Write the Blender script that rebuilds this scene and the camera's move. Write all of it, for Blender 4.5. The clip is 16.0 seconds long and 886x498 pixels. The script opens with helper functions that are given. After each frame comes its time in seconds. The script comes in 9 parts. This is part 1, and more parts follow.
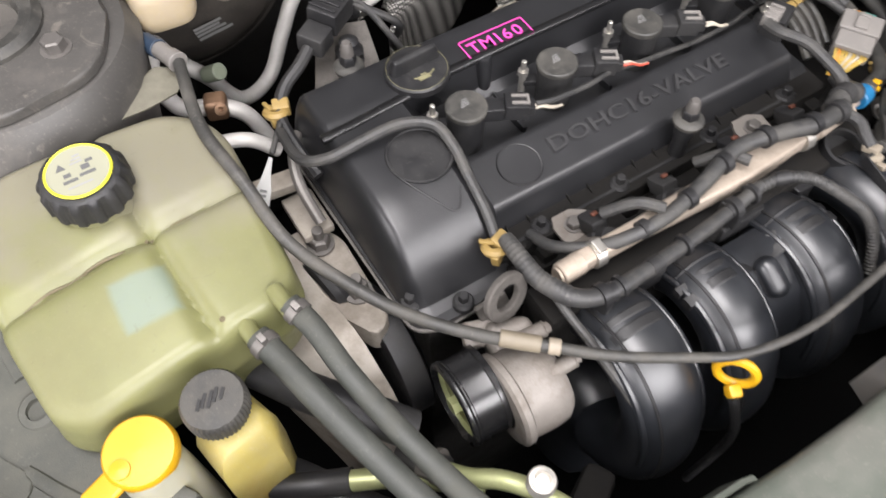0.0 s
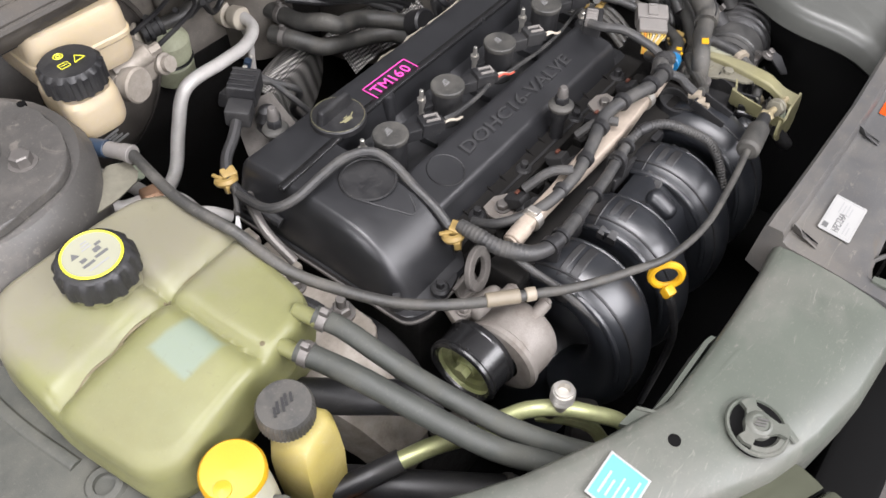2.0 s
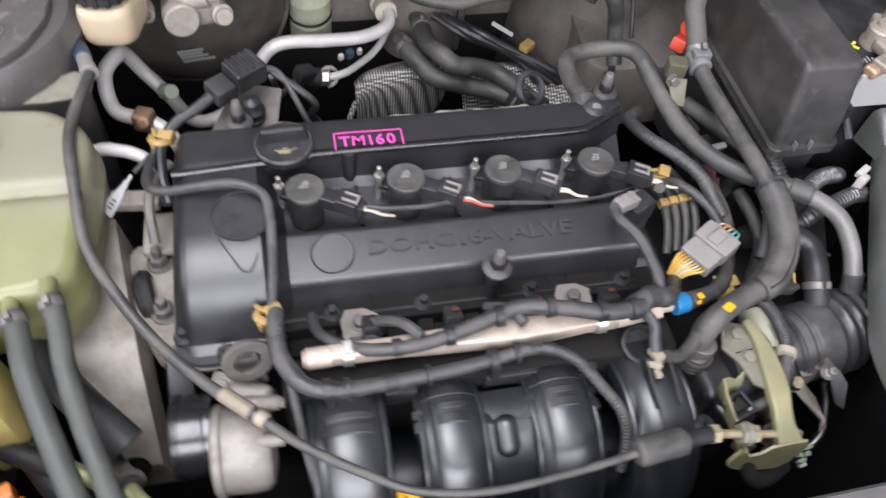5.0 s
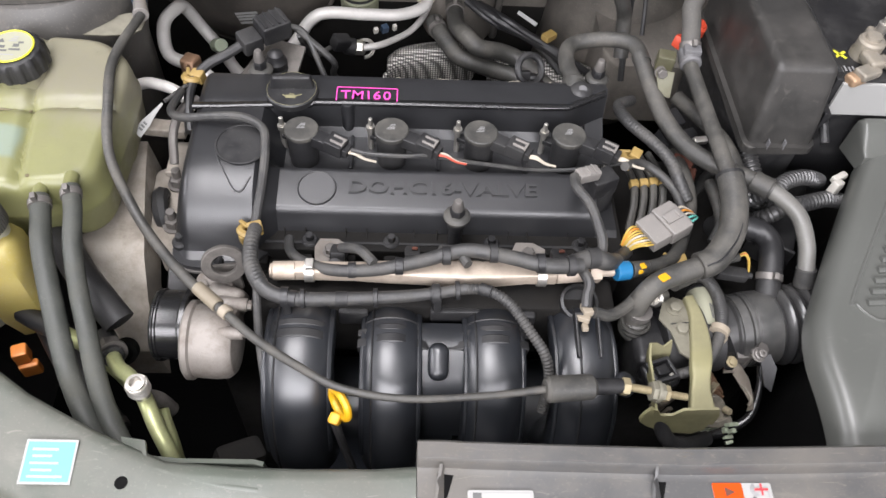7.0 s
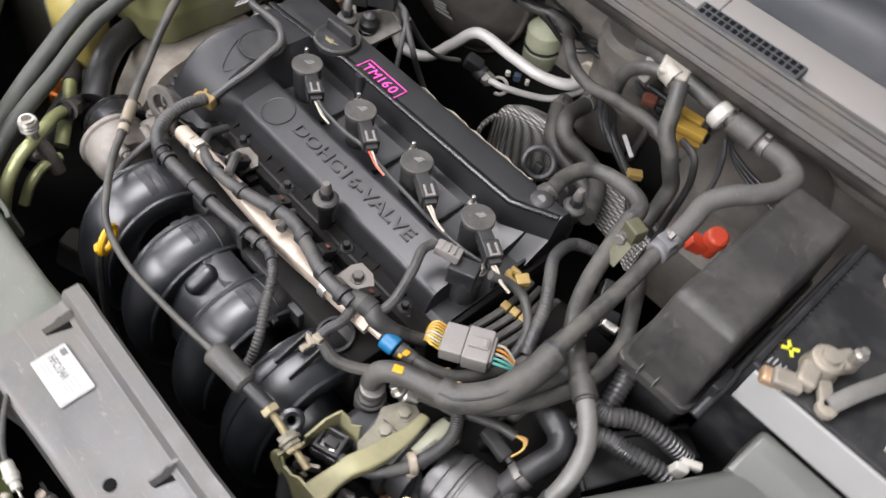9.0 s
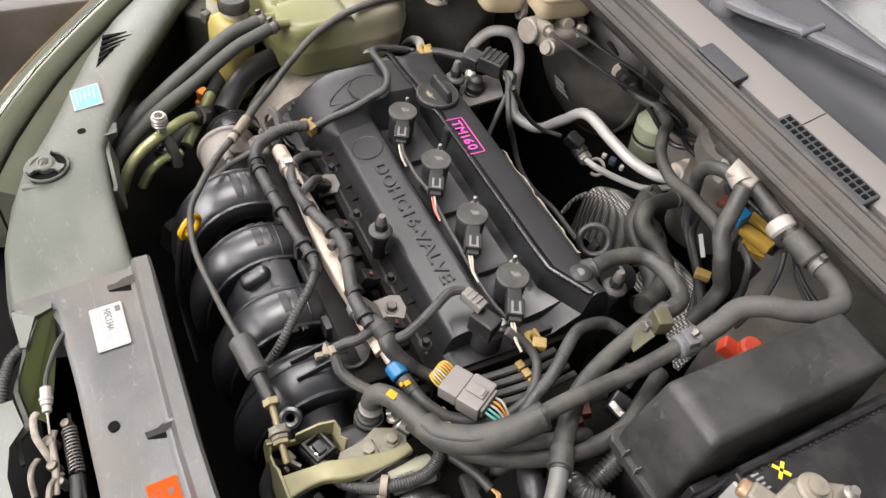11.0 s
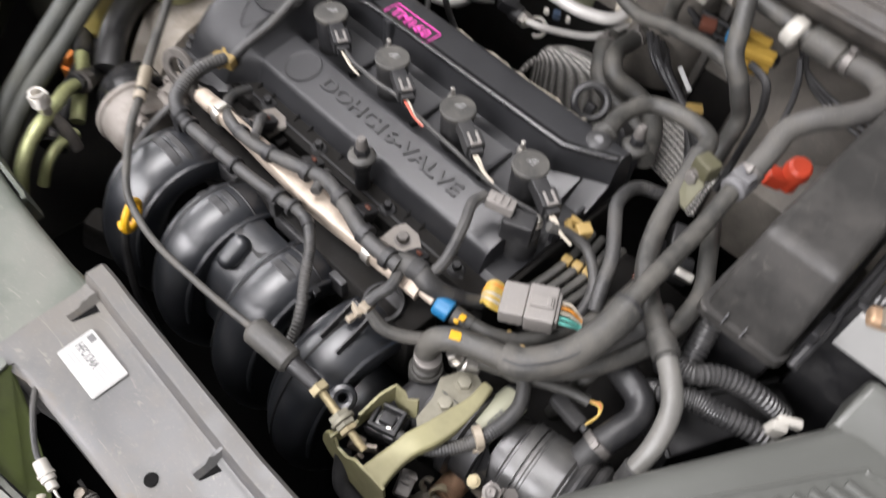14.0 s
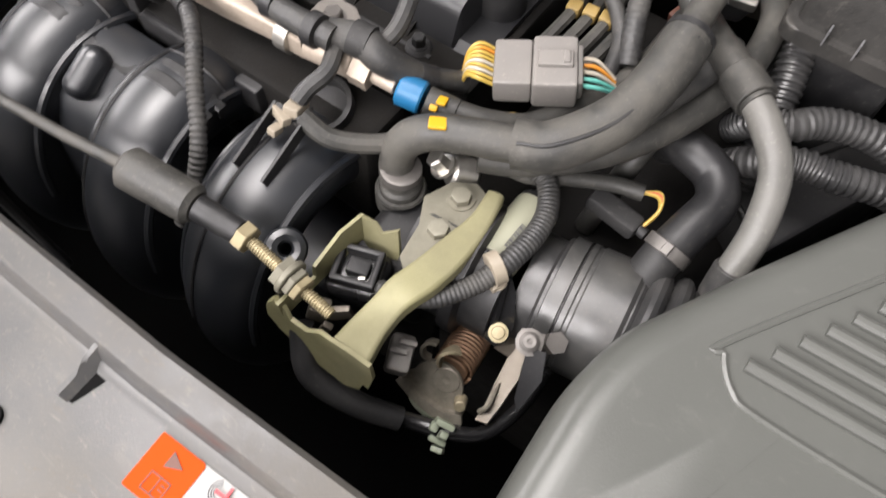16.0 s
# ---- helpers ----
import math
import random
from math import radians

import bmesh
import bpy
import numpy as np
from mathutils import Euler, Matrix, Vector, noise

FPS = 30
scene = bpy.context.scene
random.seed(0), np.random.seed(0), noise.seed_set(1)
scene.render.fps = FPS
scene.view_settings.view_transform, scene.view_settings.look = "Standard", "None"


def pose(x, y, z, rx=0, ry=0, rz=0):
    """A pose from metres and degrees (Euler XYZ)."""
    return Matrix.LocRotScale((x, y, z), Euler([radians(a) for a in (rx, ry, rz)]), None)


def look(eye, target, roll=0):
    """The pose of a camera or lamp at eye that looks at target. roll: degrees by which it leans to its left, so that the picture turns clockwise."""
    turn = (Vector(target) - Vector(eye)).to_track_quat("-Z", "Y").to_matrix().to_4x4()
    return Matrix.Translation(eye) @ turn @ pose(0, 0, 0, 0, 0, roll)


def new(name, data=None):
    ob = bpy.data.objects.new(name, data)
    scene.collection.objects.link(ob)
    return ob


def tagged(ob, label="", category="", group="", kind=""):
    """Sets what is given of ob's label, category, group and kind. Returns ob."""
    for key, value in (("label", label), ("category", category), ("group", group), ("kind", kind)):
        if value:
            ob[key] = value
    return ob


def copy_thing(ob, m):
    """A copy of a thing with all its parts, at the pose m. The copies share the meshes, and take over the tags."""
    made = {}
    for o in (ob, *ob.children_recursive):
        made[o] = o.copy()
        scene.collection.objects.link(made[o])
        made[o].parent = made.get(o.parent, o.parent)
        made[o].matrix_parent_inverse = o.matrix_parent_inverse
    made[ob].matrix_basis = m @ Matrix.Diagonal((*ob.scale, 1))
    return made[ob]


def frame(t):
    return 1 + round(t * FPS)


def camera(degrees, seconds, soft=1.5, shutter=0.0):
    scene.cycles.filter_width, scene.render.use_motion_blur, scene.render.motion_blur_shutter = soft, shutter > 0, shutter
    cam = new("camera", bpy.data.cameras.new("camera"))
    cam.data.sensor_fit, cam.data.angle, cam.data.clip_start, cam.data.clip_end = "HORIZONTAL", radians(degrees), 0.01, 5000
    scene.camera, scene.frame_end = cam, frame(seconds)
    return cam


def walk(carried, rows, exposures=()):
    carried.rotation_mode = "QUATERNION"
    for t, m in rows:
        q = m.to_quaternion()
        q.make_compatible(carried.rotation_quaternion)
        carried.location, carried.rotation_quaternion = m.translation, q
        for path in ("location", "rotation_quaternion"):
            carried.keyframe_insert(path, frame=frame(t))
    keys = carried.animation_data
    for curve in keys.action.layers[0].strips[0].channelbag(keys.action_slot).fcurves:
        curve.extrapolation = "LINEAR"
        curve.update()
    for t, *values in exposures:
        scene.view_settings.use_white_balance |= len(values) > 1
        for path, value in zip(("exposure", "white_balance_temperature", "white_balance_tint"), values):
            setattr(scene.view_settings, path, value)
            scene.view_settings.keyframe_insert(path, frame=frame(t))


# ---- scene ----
cam = camera(60.1, 16.0, 1.5, 0.4)
PATH = [
    (0, (-0.39, -0.368, 1.379), (0.163, 0.544, -0.313), -0.4),
    (0.5, (-0.426, -0.403, 1.391), (0.244, 0.46, -0.284), 2.0),
    (1, (-0.489, -0.384, 1.402), (0.321, 0.455, -0.223), 1.3),
    (1.5, (-0.549, -0.377, 1.404), (0.382, 0.414, -0.179), 0.6),
    (2, (-0.564, -0.384, 1.415), (0.449, 0.377, -0.133), 1.1),
    (2.5, (-0.559, -0.39, 1.428), (0.469, 0.394, -0.098), 2.3),
    (3, (-0.497, -0.443, 1.447), (0.459, 0.437, -0.073), 4.2),
    (3.5, (-0.397, -0.545, 1.442), (0.38, 0.478, -0.091), 4.6),
    (4, (-0.34, -0.511, 1.449), (0.255, 0.615, -0.093), 2.8),
    (4.5, (-0.272, -0.456, 1.449), (0.238, 0.679, -0.118), 4.7),
    (5, (-0.148, -0.472, 1.447), (0.203, 0.665, -0.16), 7.8),
    (5.2, (-0.086, -0.49, 1.447), (0.177, 0.638, -0.183), 7.4),
    (7.3, (-0.006, -0.596, 1.491), (0.059, 0.606, -0.106), 5.3),
    (7.5, (0.029, -0.604, 1.496), (0.049, 0.605, -0.098), 5.6),
    (8, (0.232, -0.628, 1.496), (-0.003, 0.582, -0.079), 7.4),
    (8.5, (0.332, -0.546, 1.486), (-0.141, 0.594, -0.088), 10.3),
    (9, (0.431, -0.434, 1.489), (-0.31, 0.569, -0.074), 13.6),
    (9.5, (0.522, -0.378, 1.51), (-0.431, 0.48, -0.025), 14.0),
    (10, (0.541, -0.361, 1.521), (-0.506, 0.422, 0.008), 13.1),
    (12.3, (0.539, -0.363, 1.522), (-0.571, 0.366, 0.026), 10.2),
    (12.5, (0.537, -0.368, 1.521), (-0.568, 0.358, 0.02), 9.9),
    (13, (0.526, -0.372, 1.526), (-0.559, 0.363, 0.015), 8.3),
    (13.5, (0.484, -0.386, 1.508), (-0.528, 0.426, -0.014), 7.0),
    (14, (0.402, -0.418, 1.425), (-0.349, 0.48, -0.196), 7.1),
    (14.5, (0.388, -0.425, 1.277), (-0.237, 0.478, -0.395), 6.4),
    (15, (0.391, -0.396, 1.191), (-0.228, 0.332, -0.566), 0.0),
    (15.5, (0.385, -0.385, 1.192), (-0.213, 0.33, -0.578), -0.6),
    (16, (0.358, -0.377, 1.209), (-0.143, 0.42, -0.555), 4.0),
]
TONE = [(0, 0.0, 6500, 10), (1.5, 0.0, 6400, 10), (3.0, 0.0, 6200, 12), (4.0, 0.0, 6080, 12), (5.0, 0.0, 6080, 12), (7.5, 0.0, 6350, 10), (9.0, 0.0, 6350, 10), (10.0, 0.0, 6680, 10), (13.0, 0.0, 6680, 10), (14.0, 0.05, 6430, 10), (15.5, 0.08, 6600, 10), (16.0, 0.1, 6650, 10)]
walk(cam, [(t, look(eye, target, roll)) for t, eye, target, roll in PATH], TONE)

# world and light: a closed workshop with tube lights under the ceiling
world = bpy.data.worlds.new("world")
scene.world = world
world.use_nodes = True
world.node_tree.nodes["Background"].inputs[0].default_value = (0.8, 0.85, 0.9, 1)
world.node_tree.nodes["Background"].inputs[1].default_value = 0.004


def tube_light(x, y, z, sx, sy, watts, colour=(1.0, 0.958, 0.965)):
    data = bpy.data.lights.new("tube_light", "AREA")
    data.shape, data.size, data.size_y, data.energy, data.color = "RECTANGLE", sx, sy, watts, colour
    ob = new("tube_light", data)
    ob.location = (x, y, z)
    return ob


tube_light(-0.7, -0.5, 3.9, 1.5, 2.4, 165)
side_light = tube_light(-4.2, -0.4, 2.5, 1.2, 3.4, 136, (1.0, 0.965, 0.985))
side_light.name = "side_window_daylight"
side_light.rotation_euler = (0, radians(-75), 0)
# daylight through the high window band in the wall before the car
door_light = tube_light(-0.3, -3.25, 3.05, 5.2, 1.6, 345, (1.0, 0.965, 0.985))
door_light.name = "window_daylight"
door_light.rotation_euler = (radians(62), 0, 0)


# ---- materials ----
def material(name, colour, rough=0.5, metal=0.0, vary=0.25, scale=30.0, bump=0.15, dust=0.0, dust_colour=(0.32, 0.29, 0.25), spec=0.5, sss=0.0, trans=0.0, fine=900.0):
    m = bpy.data.materials.new(name)
    m.use_nodes = True
    nt = m.node_tree
    b = nt.nodes["Principled BSDF"]
    n, l = nt.nodes, nt.links
    geo = n.new("ShaderNodeNewGeometry")
    big = n.new("ShaderNodeTexNoise")
    big.inputs["Scale"].default_value, big.inputs["Detail"].default_value = scale, 5
    l.new(geo.outputs["Position"], big.inputs["Vector"])
    small = n.new("ShaderNodeTexNoise")
    small.inputs["Scale"].default_value, small.inputs["Detail"].default_value = fine, 3
    l.new(geo.outputs["Position"], small.inputs["Vector"])
    dark = tuple(c * (1 - vary) for c in colour)
    light = tuple(min(1, c * (1 + vary)) for c in colour)
    mix = n.new("ShaderNodeMix")
    mix.data_type = "RGBA"
    mix.inputs[6].default_value, mix.inputs[7].default_value = (*dark, 1), (*light, 1)
    l.new(big.outputs["Fac"], mix.inputs[0])
    out = mix.outputs[2]
    rough_out = None
    if dust > 0:
        ramp = n.new("ShaderNodeMapRange")
        ramp.inputs[1].default_value, ramp.inputs[2].default_value = 0.44, 0.64
        ramp.inputs[3].default_value, ramp.inputs[4].default_value = 0.0, dust
        stain = n.new("ShaderNodeTexNoise")
        stain.inputs["Scale"].default_value, stain.inputs["Detail"].default_value = scale * 0.6, 8
        stain.inputs["Roughness"].default_value = 0.7
        l.new(geo.outputs["Position"], stain.inputs["Vector"])
        l.new(stain.outputs["Fac"], ramp.inputs[0])
        d = n.new("ShaderNodeMix")
        d.data_type = "RGBA"
        d.inputs[7].default_value = (*dust_colour, 1)
        l.new(out, d.inputs[6])
        l.new(ramp.outputs[0], d.inputs[0])
        out = d.outputs[2]
        grit = n.new("ShaderNodeTexNoise")
        grit.inputs["Scale"].default_value, grit.inputs["Detail"].default_value = 420, 4
        l.new(geo.outputs["Position"], grit.inputs["Vector"])
        cut = n.new("ShaderNodeMapRange")
        cut.inputs[1].default_value, cut.inputs[2].default_value = 0.60, 0.72
        cut.inputs[4].default_value = 0.28
        l.new(grit.outputs["Fac"], cut.inputs[0])
        g = n.new("ShaderNodeMix")
        g.data_type = "RGBA"
        g.inputs[7].default_value = (*(min(1, 1.3 * c) for c in dust_colour), 1)
        l.new(out, g.inputs[6])
        l.new(cut.outputs[0], g.inputs[0])
        out = g.outputs[2]
        rr = n.new("ShaderNodeMapRange")
        rr.inputs[3].default_value, rr.inputs[4].default_value = rough, min(1, rough + 0.3)
        rr.inputs[2].default_value = max(dust, 0.01)
        l.new(ramp.outputs[0], rr.inputs[0])
        rough_out = rr.outputs[0]
    else:
        rr = n.new("ShaderNodeMapRange")
        rr.inputs[3].default_value, rr.inputs[4].default_value = max(0.02, rough - 0.08), min(1, rough + 0.1)
        l.new(big.outputs["Fac"], rr.inputs[0])
        rough_out = rr.outputs[0]
    l.new(out, b.inputs["Base Color"])
    l.new(rough_out, b.inputs["Roughness"])
    b.inputs["Metallic"].default_value = metal
    b.inputs["Specular IOR Level"].default_value = spec
    if sss:
        b.inputs["Subsurface Weight"].default_value = sss
        b.inputs["Subsurface Radius"].default_value = (0.02, 0.018, 0.008)
    if trans:
        b.inputs["Transmission Weight"].default_value = trans
    if bump:
        bp = n.new("ShaderNodeBump")
        bp.inputs["Strength"].default_value, bp.inputs["Distance"].default_value = bump, 0.0006
        l.new(small.outputs["Fac"], bp.inputs["Height"])
        l.new(bp.outputs[0], b.inputs["Normal"])
    return m


M = dict(
    cover=material("black_cover_plastic", (0.0135, 0.0138, 0.0152), 0.36, vary=0.35, bump=0.25, spec=0.66, scale=25),
    runner=material("black_manifold_plastic", (0.011, 0.0125, 0.0155), 0.37, vary=0.3, bump=0.05, spec=1.0, scale=30),
    plastic=material("black_plastic", (0.011, 0.011, 0.012), 0.42, dust=0.15, dust_colour=(0.07, 0.067, 0.06)),
    rubber=material("dusty_rubber", (0.034, 0.0335, 0.031), 0.46, dust=0.5, dust_colour=(0.112, 0.104, 0.089), scale=40, bump=0.3),
    rubber_dark=material("black_rubber", (0.013, 0.013, 0.014), 0.42, dust=0.2, dust_colour=(0.06, 0.057, 0.05)),
    conduit=material("grey_conduit", (0.029, 0.029, 0.029), 0.44, dust=0.35, dust_colour=(0.112, 0.105, 0.092), scale=60, bump=0.4),
    tape=material("grey_tape", (0.10, 0.10, 0.105), 0.5, dust=0.2, dust_colour=(0.2, 0.19, 0.17)),
    support=material("grey_support_plastic", (0.079, 0.088, 0.073), 0.34, dust=0.5, dust_colour=(0.14, 0.131, 0.115), scale=14, bump=0.12),
    support_bar=material("grey_crossbar_plastic", (0.071, 0.0705, 0.07), 0.34, dust=0.5, dust_colour=(0.125, 0.112, 0.093), scale=16, bump=0.12),
    airbox=material("grey_airbox_plastic", (0.082, 0.0845, 0.0775), 0.34, vary=0.14, scale=9, bump=0.1),
    fuse=material("dark_fuse_box_plastic", (0.024, 0.0233, 0.022), 0.4, dust=0.4, dust_colour=(0.06, 0.055, 0.049), scale=18, bump=0.3),
    tank=material("yellowed_tank_plastic", (0.172, 0.174, 0.076), 0.36, vary=0.34, scale=14, sss=0.12, bump=0.1, dust=0.5, dust_colour=(0.155, 0.146, 0.075)),
    bottle=material("amber_bottle_plastic", (0.34, 0.28, 0.085), 0.4, vary=0.15, sss=0.3, dust=0.15),
    brake_tank=material("beige_tank_plastic", (0.42, 0.345, 0.23), 0.4, vary=0.12, sss=0.25, dust=0.2),
    washer=material("white_bottle_plastic", (0.4, 0.39, 0.3), 0.45, vary=0.12, sss=0.2),
    yellow=material("yellow_plastic", (0.52, 0.285, 0.008), 0.38, vary=0.08),
    clip_yellow=material("aged_yellow_clip", (0.27, 0.185, 0.06), 0.5, vary=0.3, scale=160),
    red=material("red_plastic", (0.52, 0.06, 0.026), 0.4, vary=0.1),
    rust_red=material("brown_red_plastic", (0.10, 0.035, 0.022), 0.5),
    orange=material("orange_plastic", (0.75, 0.25, 0.05), 0.4),
    blue=material("blue_plastic", (0.012, 0.12, 0.26), 0.4, vary=0.1),
    pink=material("pink_paint_marker", (0.66, 0.065, 0.36), 0.5, vary=0.05, bump=0),
    alu=material("cast_aluminium", (0.195, 0.178, 0.16), 0.5, 0.25, dust=0.75, dust_colour=(0.12, 0.10, 0.082), scale=40, bump=0.5, fine=500),
    alu_dark=material("dirty_cast_aluminium", (0.12, 0.11, 0.10), 0.6, 0.45, dust=0.5, dust_colour=(0.045, 0.042, 0.038), scale=40, bump=0.6, fine=450),
    alu_pipe=material("brushed_aluminium_pipe", (0.52, 0.505, 0.48), 0.4, 0.2, dust=0.2, dust_colour=(0.25, 0.24, 0.22), bump=0.1),
    zinc=material("zinc_plated_steel", (0.52, 0.50, 0.46), 0.38, 0.9, vary=0.3, scale=120),
    rail=material("nickel_plated_rail", (0.43, 0.365, 0.30), 0.4, 0.35, vary=0.25, scale=50, dust=0.35, dust_colour=(0.2, 0.16, 0.12)),
    brass=material("yellow_zinc_steel", (0.31, 0.262, 0.16), 0.45, 0.45, vary=0.3, scale=150),
    olive=material("olive_chromate_steel", (0.21, 0.197, 0.105), 0.5, 0.15, dust=0.4, dust_colour=(0.17, 0.155, 0.1), scale=35, bump=0.2),
    green=material("oily_green_aluminium", (0.36, 0.38, 0.19), 0.38, 0.55, dust=0.5, dust_colour=(0.20, 0.20, 0.12), scale=45),
    body=material("grey_body_primer", (0.085, 0.083, 0.08), 0.5, dust=0.45, dust_colour=(0.17, 0.155, 0.14), scale=16, bump=0.3),
    tower=material("dusty_body_paint", (0.06, 0.057, 0.053), 0.48, dust=0.65, dust_colour=(0.145, 0.13, 0.112), scale=14, bump=0.3),
    # bay parts and gaskets; on holes and slots it paints their inner shade
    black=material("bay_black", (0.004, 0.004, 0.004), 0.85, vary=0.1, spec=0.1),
    block=material("engine_block_iron", (0.009, 0.0085, 0.008), 0.75, 0.1, spec=0.2, dust=0.25, dust_colour=(0.028, 0.025, 0.021), scale=40, bump=0.6),
    cowl=material("cowl_plastic", (0.032, 0.034, 0.038), 0.45, dust=0.2, dust_colour=(0.065, 0.064, 0.064), scale=14),
    cowl_light=material("dusty_cowl_plastic", (0.125, 0.116, 0.108), 0.55, vary=0.12, scale=16),
    seal=material("cowl_rubber_seal", (0.030, 0.027, 0.024), 0.5, dust=0.55, dust_colour=(0.095, 0.083, 0.068), scale=20),
    wiper=material("wiper_grey", (0.085, 0.09, 0.1), 0.42, dust=0.15),
    white=material("white_plastic", (0.36, 0.345, 0.31), 0.45, vary=0.08),
    label=material("white_label", (0.30, 0.30, 0.29), 0.5, vary=0.05, bump=0),
    ink=material("label_ink", (0.10, 0.10, 0.10), 0.6, vary=0.1, bump=0),
    ink_grey=material("grey_print", (0.26, 0.26, 0.26), 0.6, vary=0.1, bump=0),
    cyan=material("cyan_label", (0.10, 0.46, 0.58), 0.45, vary=0.06, bump=0),
    orange_label=material("orange_label", (0.46, 0.055, 0.004), 0.8, vary=0.05, bump=0, spec=0.15),
    red_ink=material("red_print", (0.6, 0.04, 0.05), 0.5, bump=0),
    print_yellow=material("yellow_print", (0.6, 0.58, 0.04), 0.5, vary=0.05, bump=0),
    lead=material("grey_lead_terminal", (0.24, 0.22, 0.185), 0.5, 0.4, dust=0.45, dust_colour=(0.30, 0.25, 0.18), scale=60, bump=0.5),
    copper=material("corroded_copper", (0.40, 0.27, 0.17), 0.5, 0.6, vary=0.3, scale=80),
    conn_grey=material("grey_connector", (0.165, 0.155, 0.145), 0.42, vary=0.15, dust=0.2, dust_colour=(0.25, 0.23, 0.2)),
    wire_yellow=material("yellow_wire", (0.42, 0.29, 0.06), 0.4, vary=0.05, bump=0),
    wire_white=material("pale_wire", (0.42, 0.38, 0.31), 0.45, vary=0.1, bump=0),
    wire_green=material("teal_wire", (0.12, 0.42, 0.36), 0.4, vary=0.05, bump=0),
    wire_red=material("red_wire", (0.45, 0.08, 0.05), 0.4, vary=0.05, bump=0),
    spring=material("rusty_spring", (0.26, 0.16, 0.10), 0.5, 0.6, vary=0.4, scale=90),
    floor=material("workshop_floor", (0.055, 0.052, 0.05), 0.5, dust=0.3, scale=2.5, fine=60),
    plaster=material("workshop_wall", (0.42, 0.42, 0.42), 0.8, vary=0.08, scale=3, fine=80),
    chrome=material("chrome_trim", (0.30, 0.30, 0.27), 0.2, 0.9, vary=0.08, bump=0),
    lens_orange=material("amber_lens", (0.36, 0.24, 0.11), 0.12, vary=0.1, bump=0),
    lens=material("headlight_lens", (0.10, 0.105, 0.075), 0.10, 0.3, vary=0.15, bump=0),
    glass=material("tinted_windscreen", (0.012, 0.018, 0.016), 0.12, vary=0.1, bump=0),
)


def woven(name):
    """Dimpled heat-shield foil: a small checker, bumped, its colour darker away from each cell's centre."""
    m = material(name, (0.62, 0.60, 0.56), 0.42, 0.35, vary=0.2, scale=30)
    n, l = m.node_tree.nodes, m.node_tree.links
    b = n["Principled BSDF"]
    geo = n.new("ShaderNodeNewGeometry")
    vor = n.new("ShaderNodeTexVoronoi")
    vor.voronoi_dimensions = "3D"
    vor.inputs["Scale"].default_value, vor.inputs["Randomness"].default_value = 270, 0.0
    l.new(geo.outputs["Position"], vor.inputs["Vector"])
    bp = n.new("ShaderNodeBump")
    bp.inputs["Strength"].default_value, bp.inputs["Distance"].default_value = 1.0, 0.002
    l.new(vor.outputs["Distance"], bp.inputs["Height"])
    l.new(bp.outputs[0], b.inputs["Normal"])
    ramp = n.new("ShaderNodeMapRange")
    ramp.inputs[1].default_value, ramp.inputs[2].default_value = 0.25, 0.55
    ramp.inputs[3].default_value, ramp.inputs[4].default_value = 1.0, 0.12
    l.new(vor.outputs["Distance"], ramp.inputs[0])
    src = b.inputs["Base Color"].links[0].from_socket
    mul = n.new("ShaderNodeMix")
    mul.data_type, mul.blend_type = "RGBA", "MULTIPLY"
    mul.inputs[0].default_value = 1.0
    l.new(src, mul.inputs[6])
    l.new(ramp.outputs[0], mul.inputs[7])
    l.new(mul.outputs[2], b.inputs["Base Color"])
    return m


def stain_tank(m):
    """Chalky deposit over the rear half of the tank and a faded pale blue square."""
    n, l = m.node_tree.nodes, m.node_tree.links
    b = n["Principled BSDF"]
    geo = n.new("ShaderNodeNewGeometry")
    sep = n.new("ShaderNodeSeparateXYZ")
    l.new(geo.outputs["Position"], sep.inputs[0])

    def math_node(op, a, c):
        k = n.new("ShaderNodeMath")
        k.operation = op
        for i, v in enumerate((a, c)):
            if isinstance(v, (int, float)):
                k.inputs[i].default_value = v
            else:
                l.new(v, k.inputs[i])
        return k.outputs[0]

    def ramp_node(v, a, c, hi):
        k = n.new("ShaderNodeMapRange")
        k.inputs[1].default_value, k.inputs[2].default_value = a, c
        k.inputs[3].default_value, k.inputs[4].default_value = 0.0, hi
        l.new(v, k.inputs[0])
        return k.outputs[0]

    def over(fac, colour):
        k = n.new("ShaderNodeMix")
        k.data_type = "RGBA"
        k.inputs[7].default_value = (*colour, 1)
        l.new(b.inputs["Base Color"].links[0].from_socket, k.inputs[6])
        l.new(fac, k.inputs[0])
        l.new(k.outputs[2], b.inputs["Base Color"])

    cloud = n.new("ShaderNodeTexNoise")
    cloud.inputs["Scale"].default_value, cloud.inputs["Detail"].default_value = 22, 6
    l.new(geo.outputs["Position"], cloud.inputs["Vector"])
    wander = math_node("MULTIPLY", math_node("SUBTRACT", cloud.outputs["Fac"], 0.5), 0.16)
    side = math_node("ADD", math_node("ADD", sep.outputs["Y"], math_node("MULTIPLY", sep.outputs["X"], 0.25)), wander)
    over(ramp_node(side, -0.11, -0.055, 0.75), (0.182, 0.167, 0.133))
    px = math_node("ABSOLUTE", math_node("ADD", sep.outputs["X"], 0.433), 0)
    py = math_node("ABSOLUTE", math_node("ADD", sep.outputs["Y"], 0.045), 0)
    edge = math_node("ADD", math_node("MAXIMUM", px, py), math_node("MULTIPLY", wander, 0.08))
    over(ramp_node(edge, 0.0225, 0.0175, 0.8), (0.175, 0.22, 0.18))


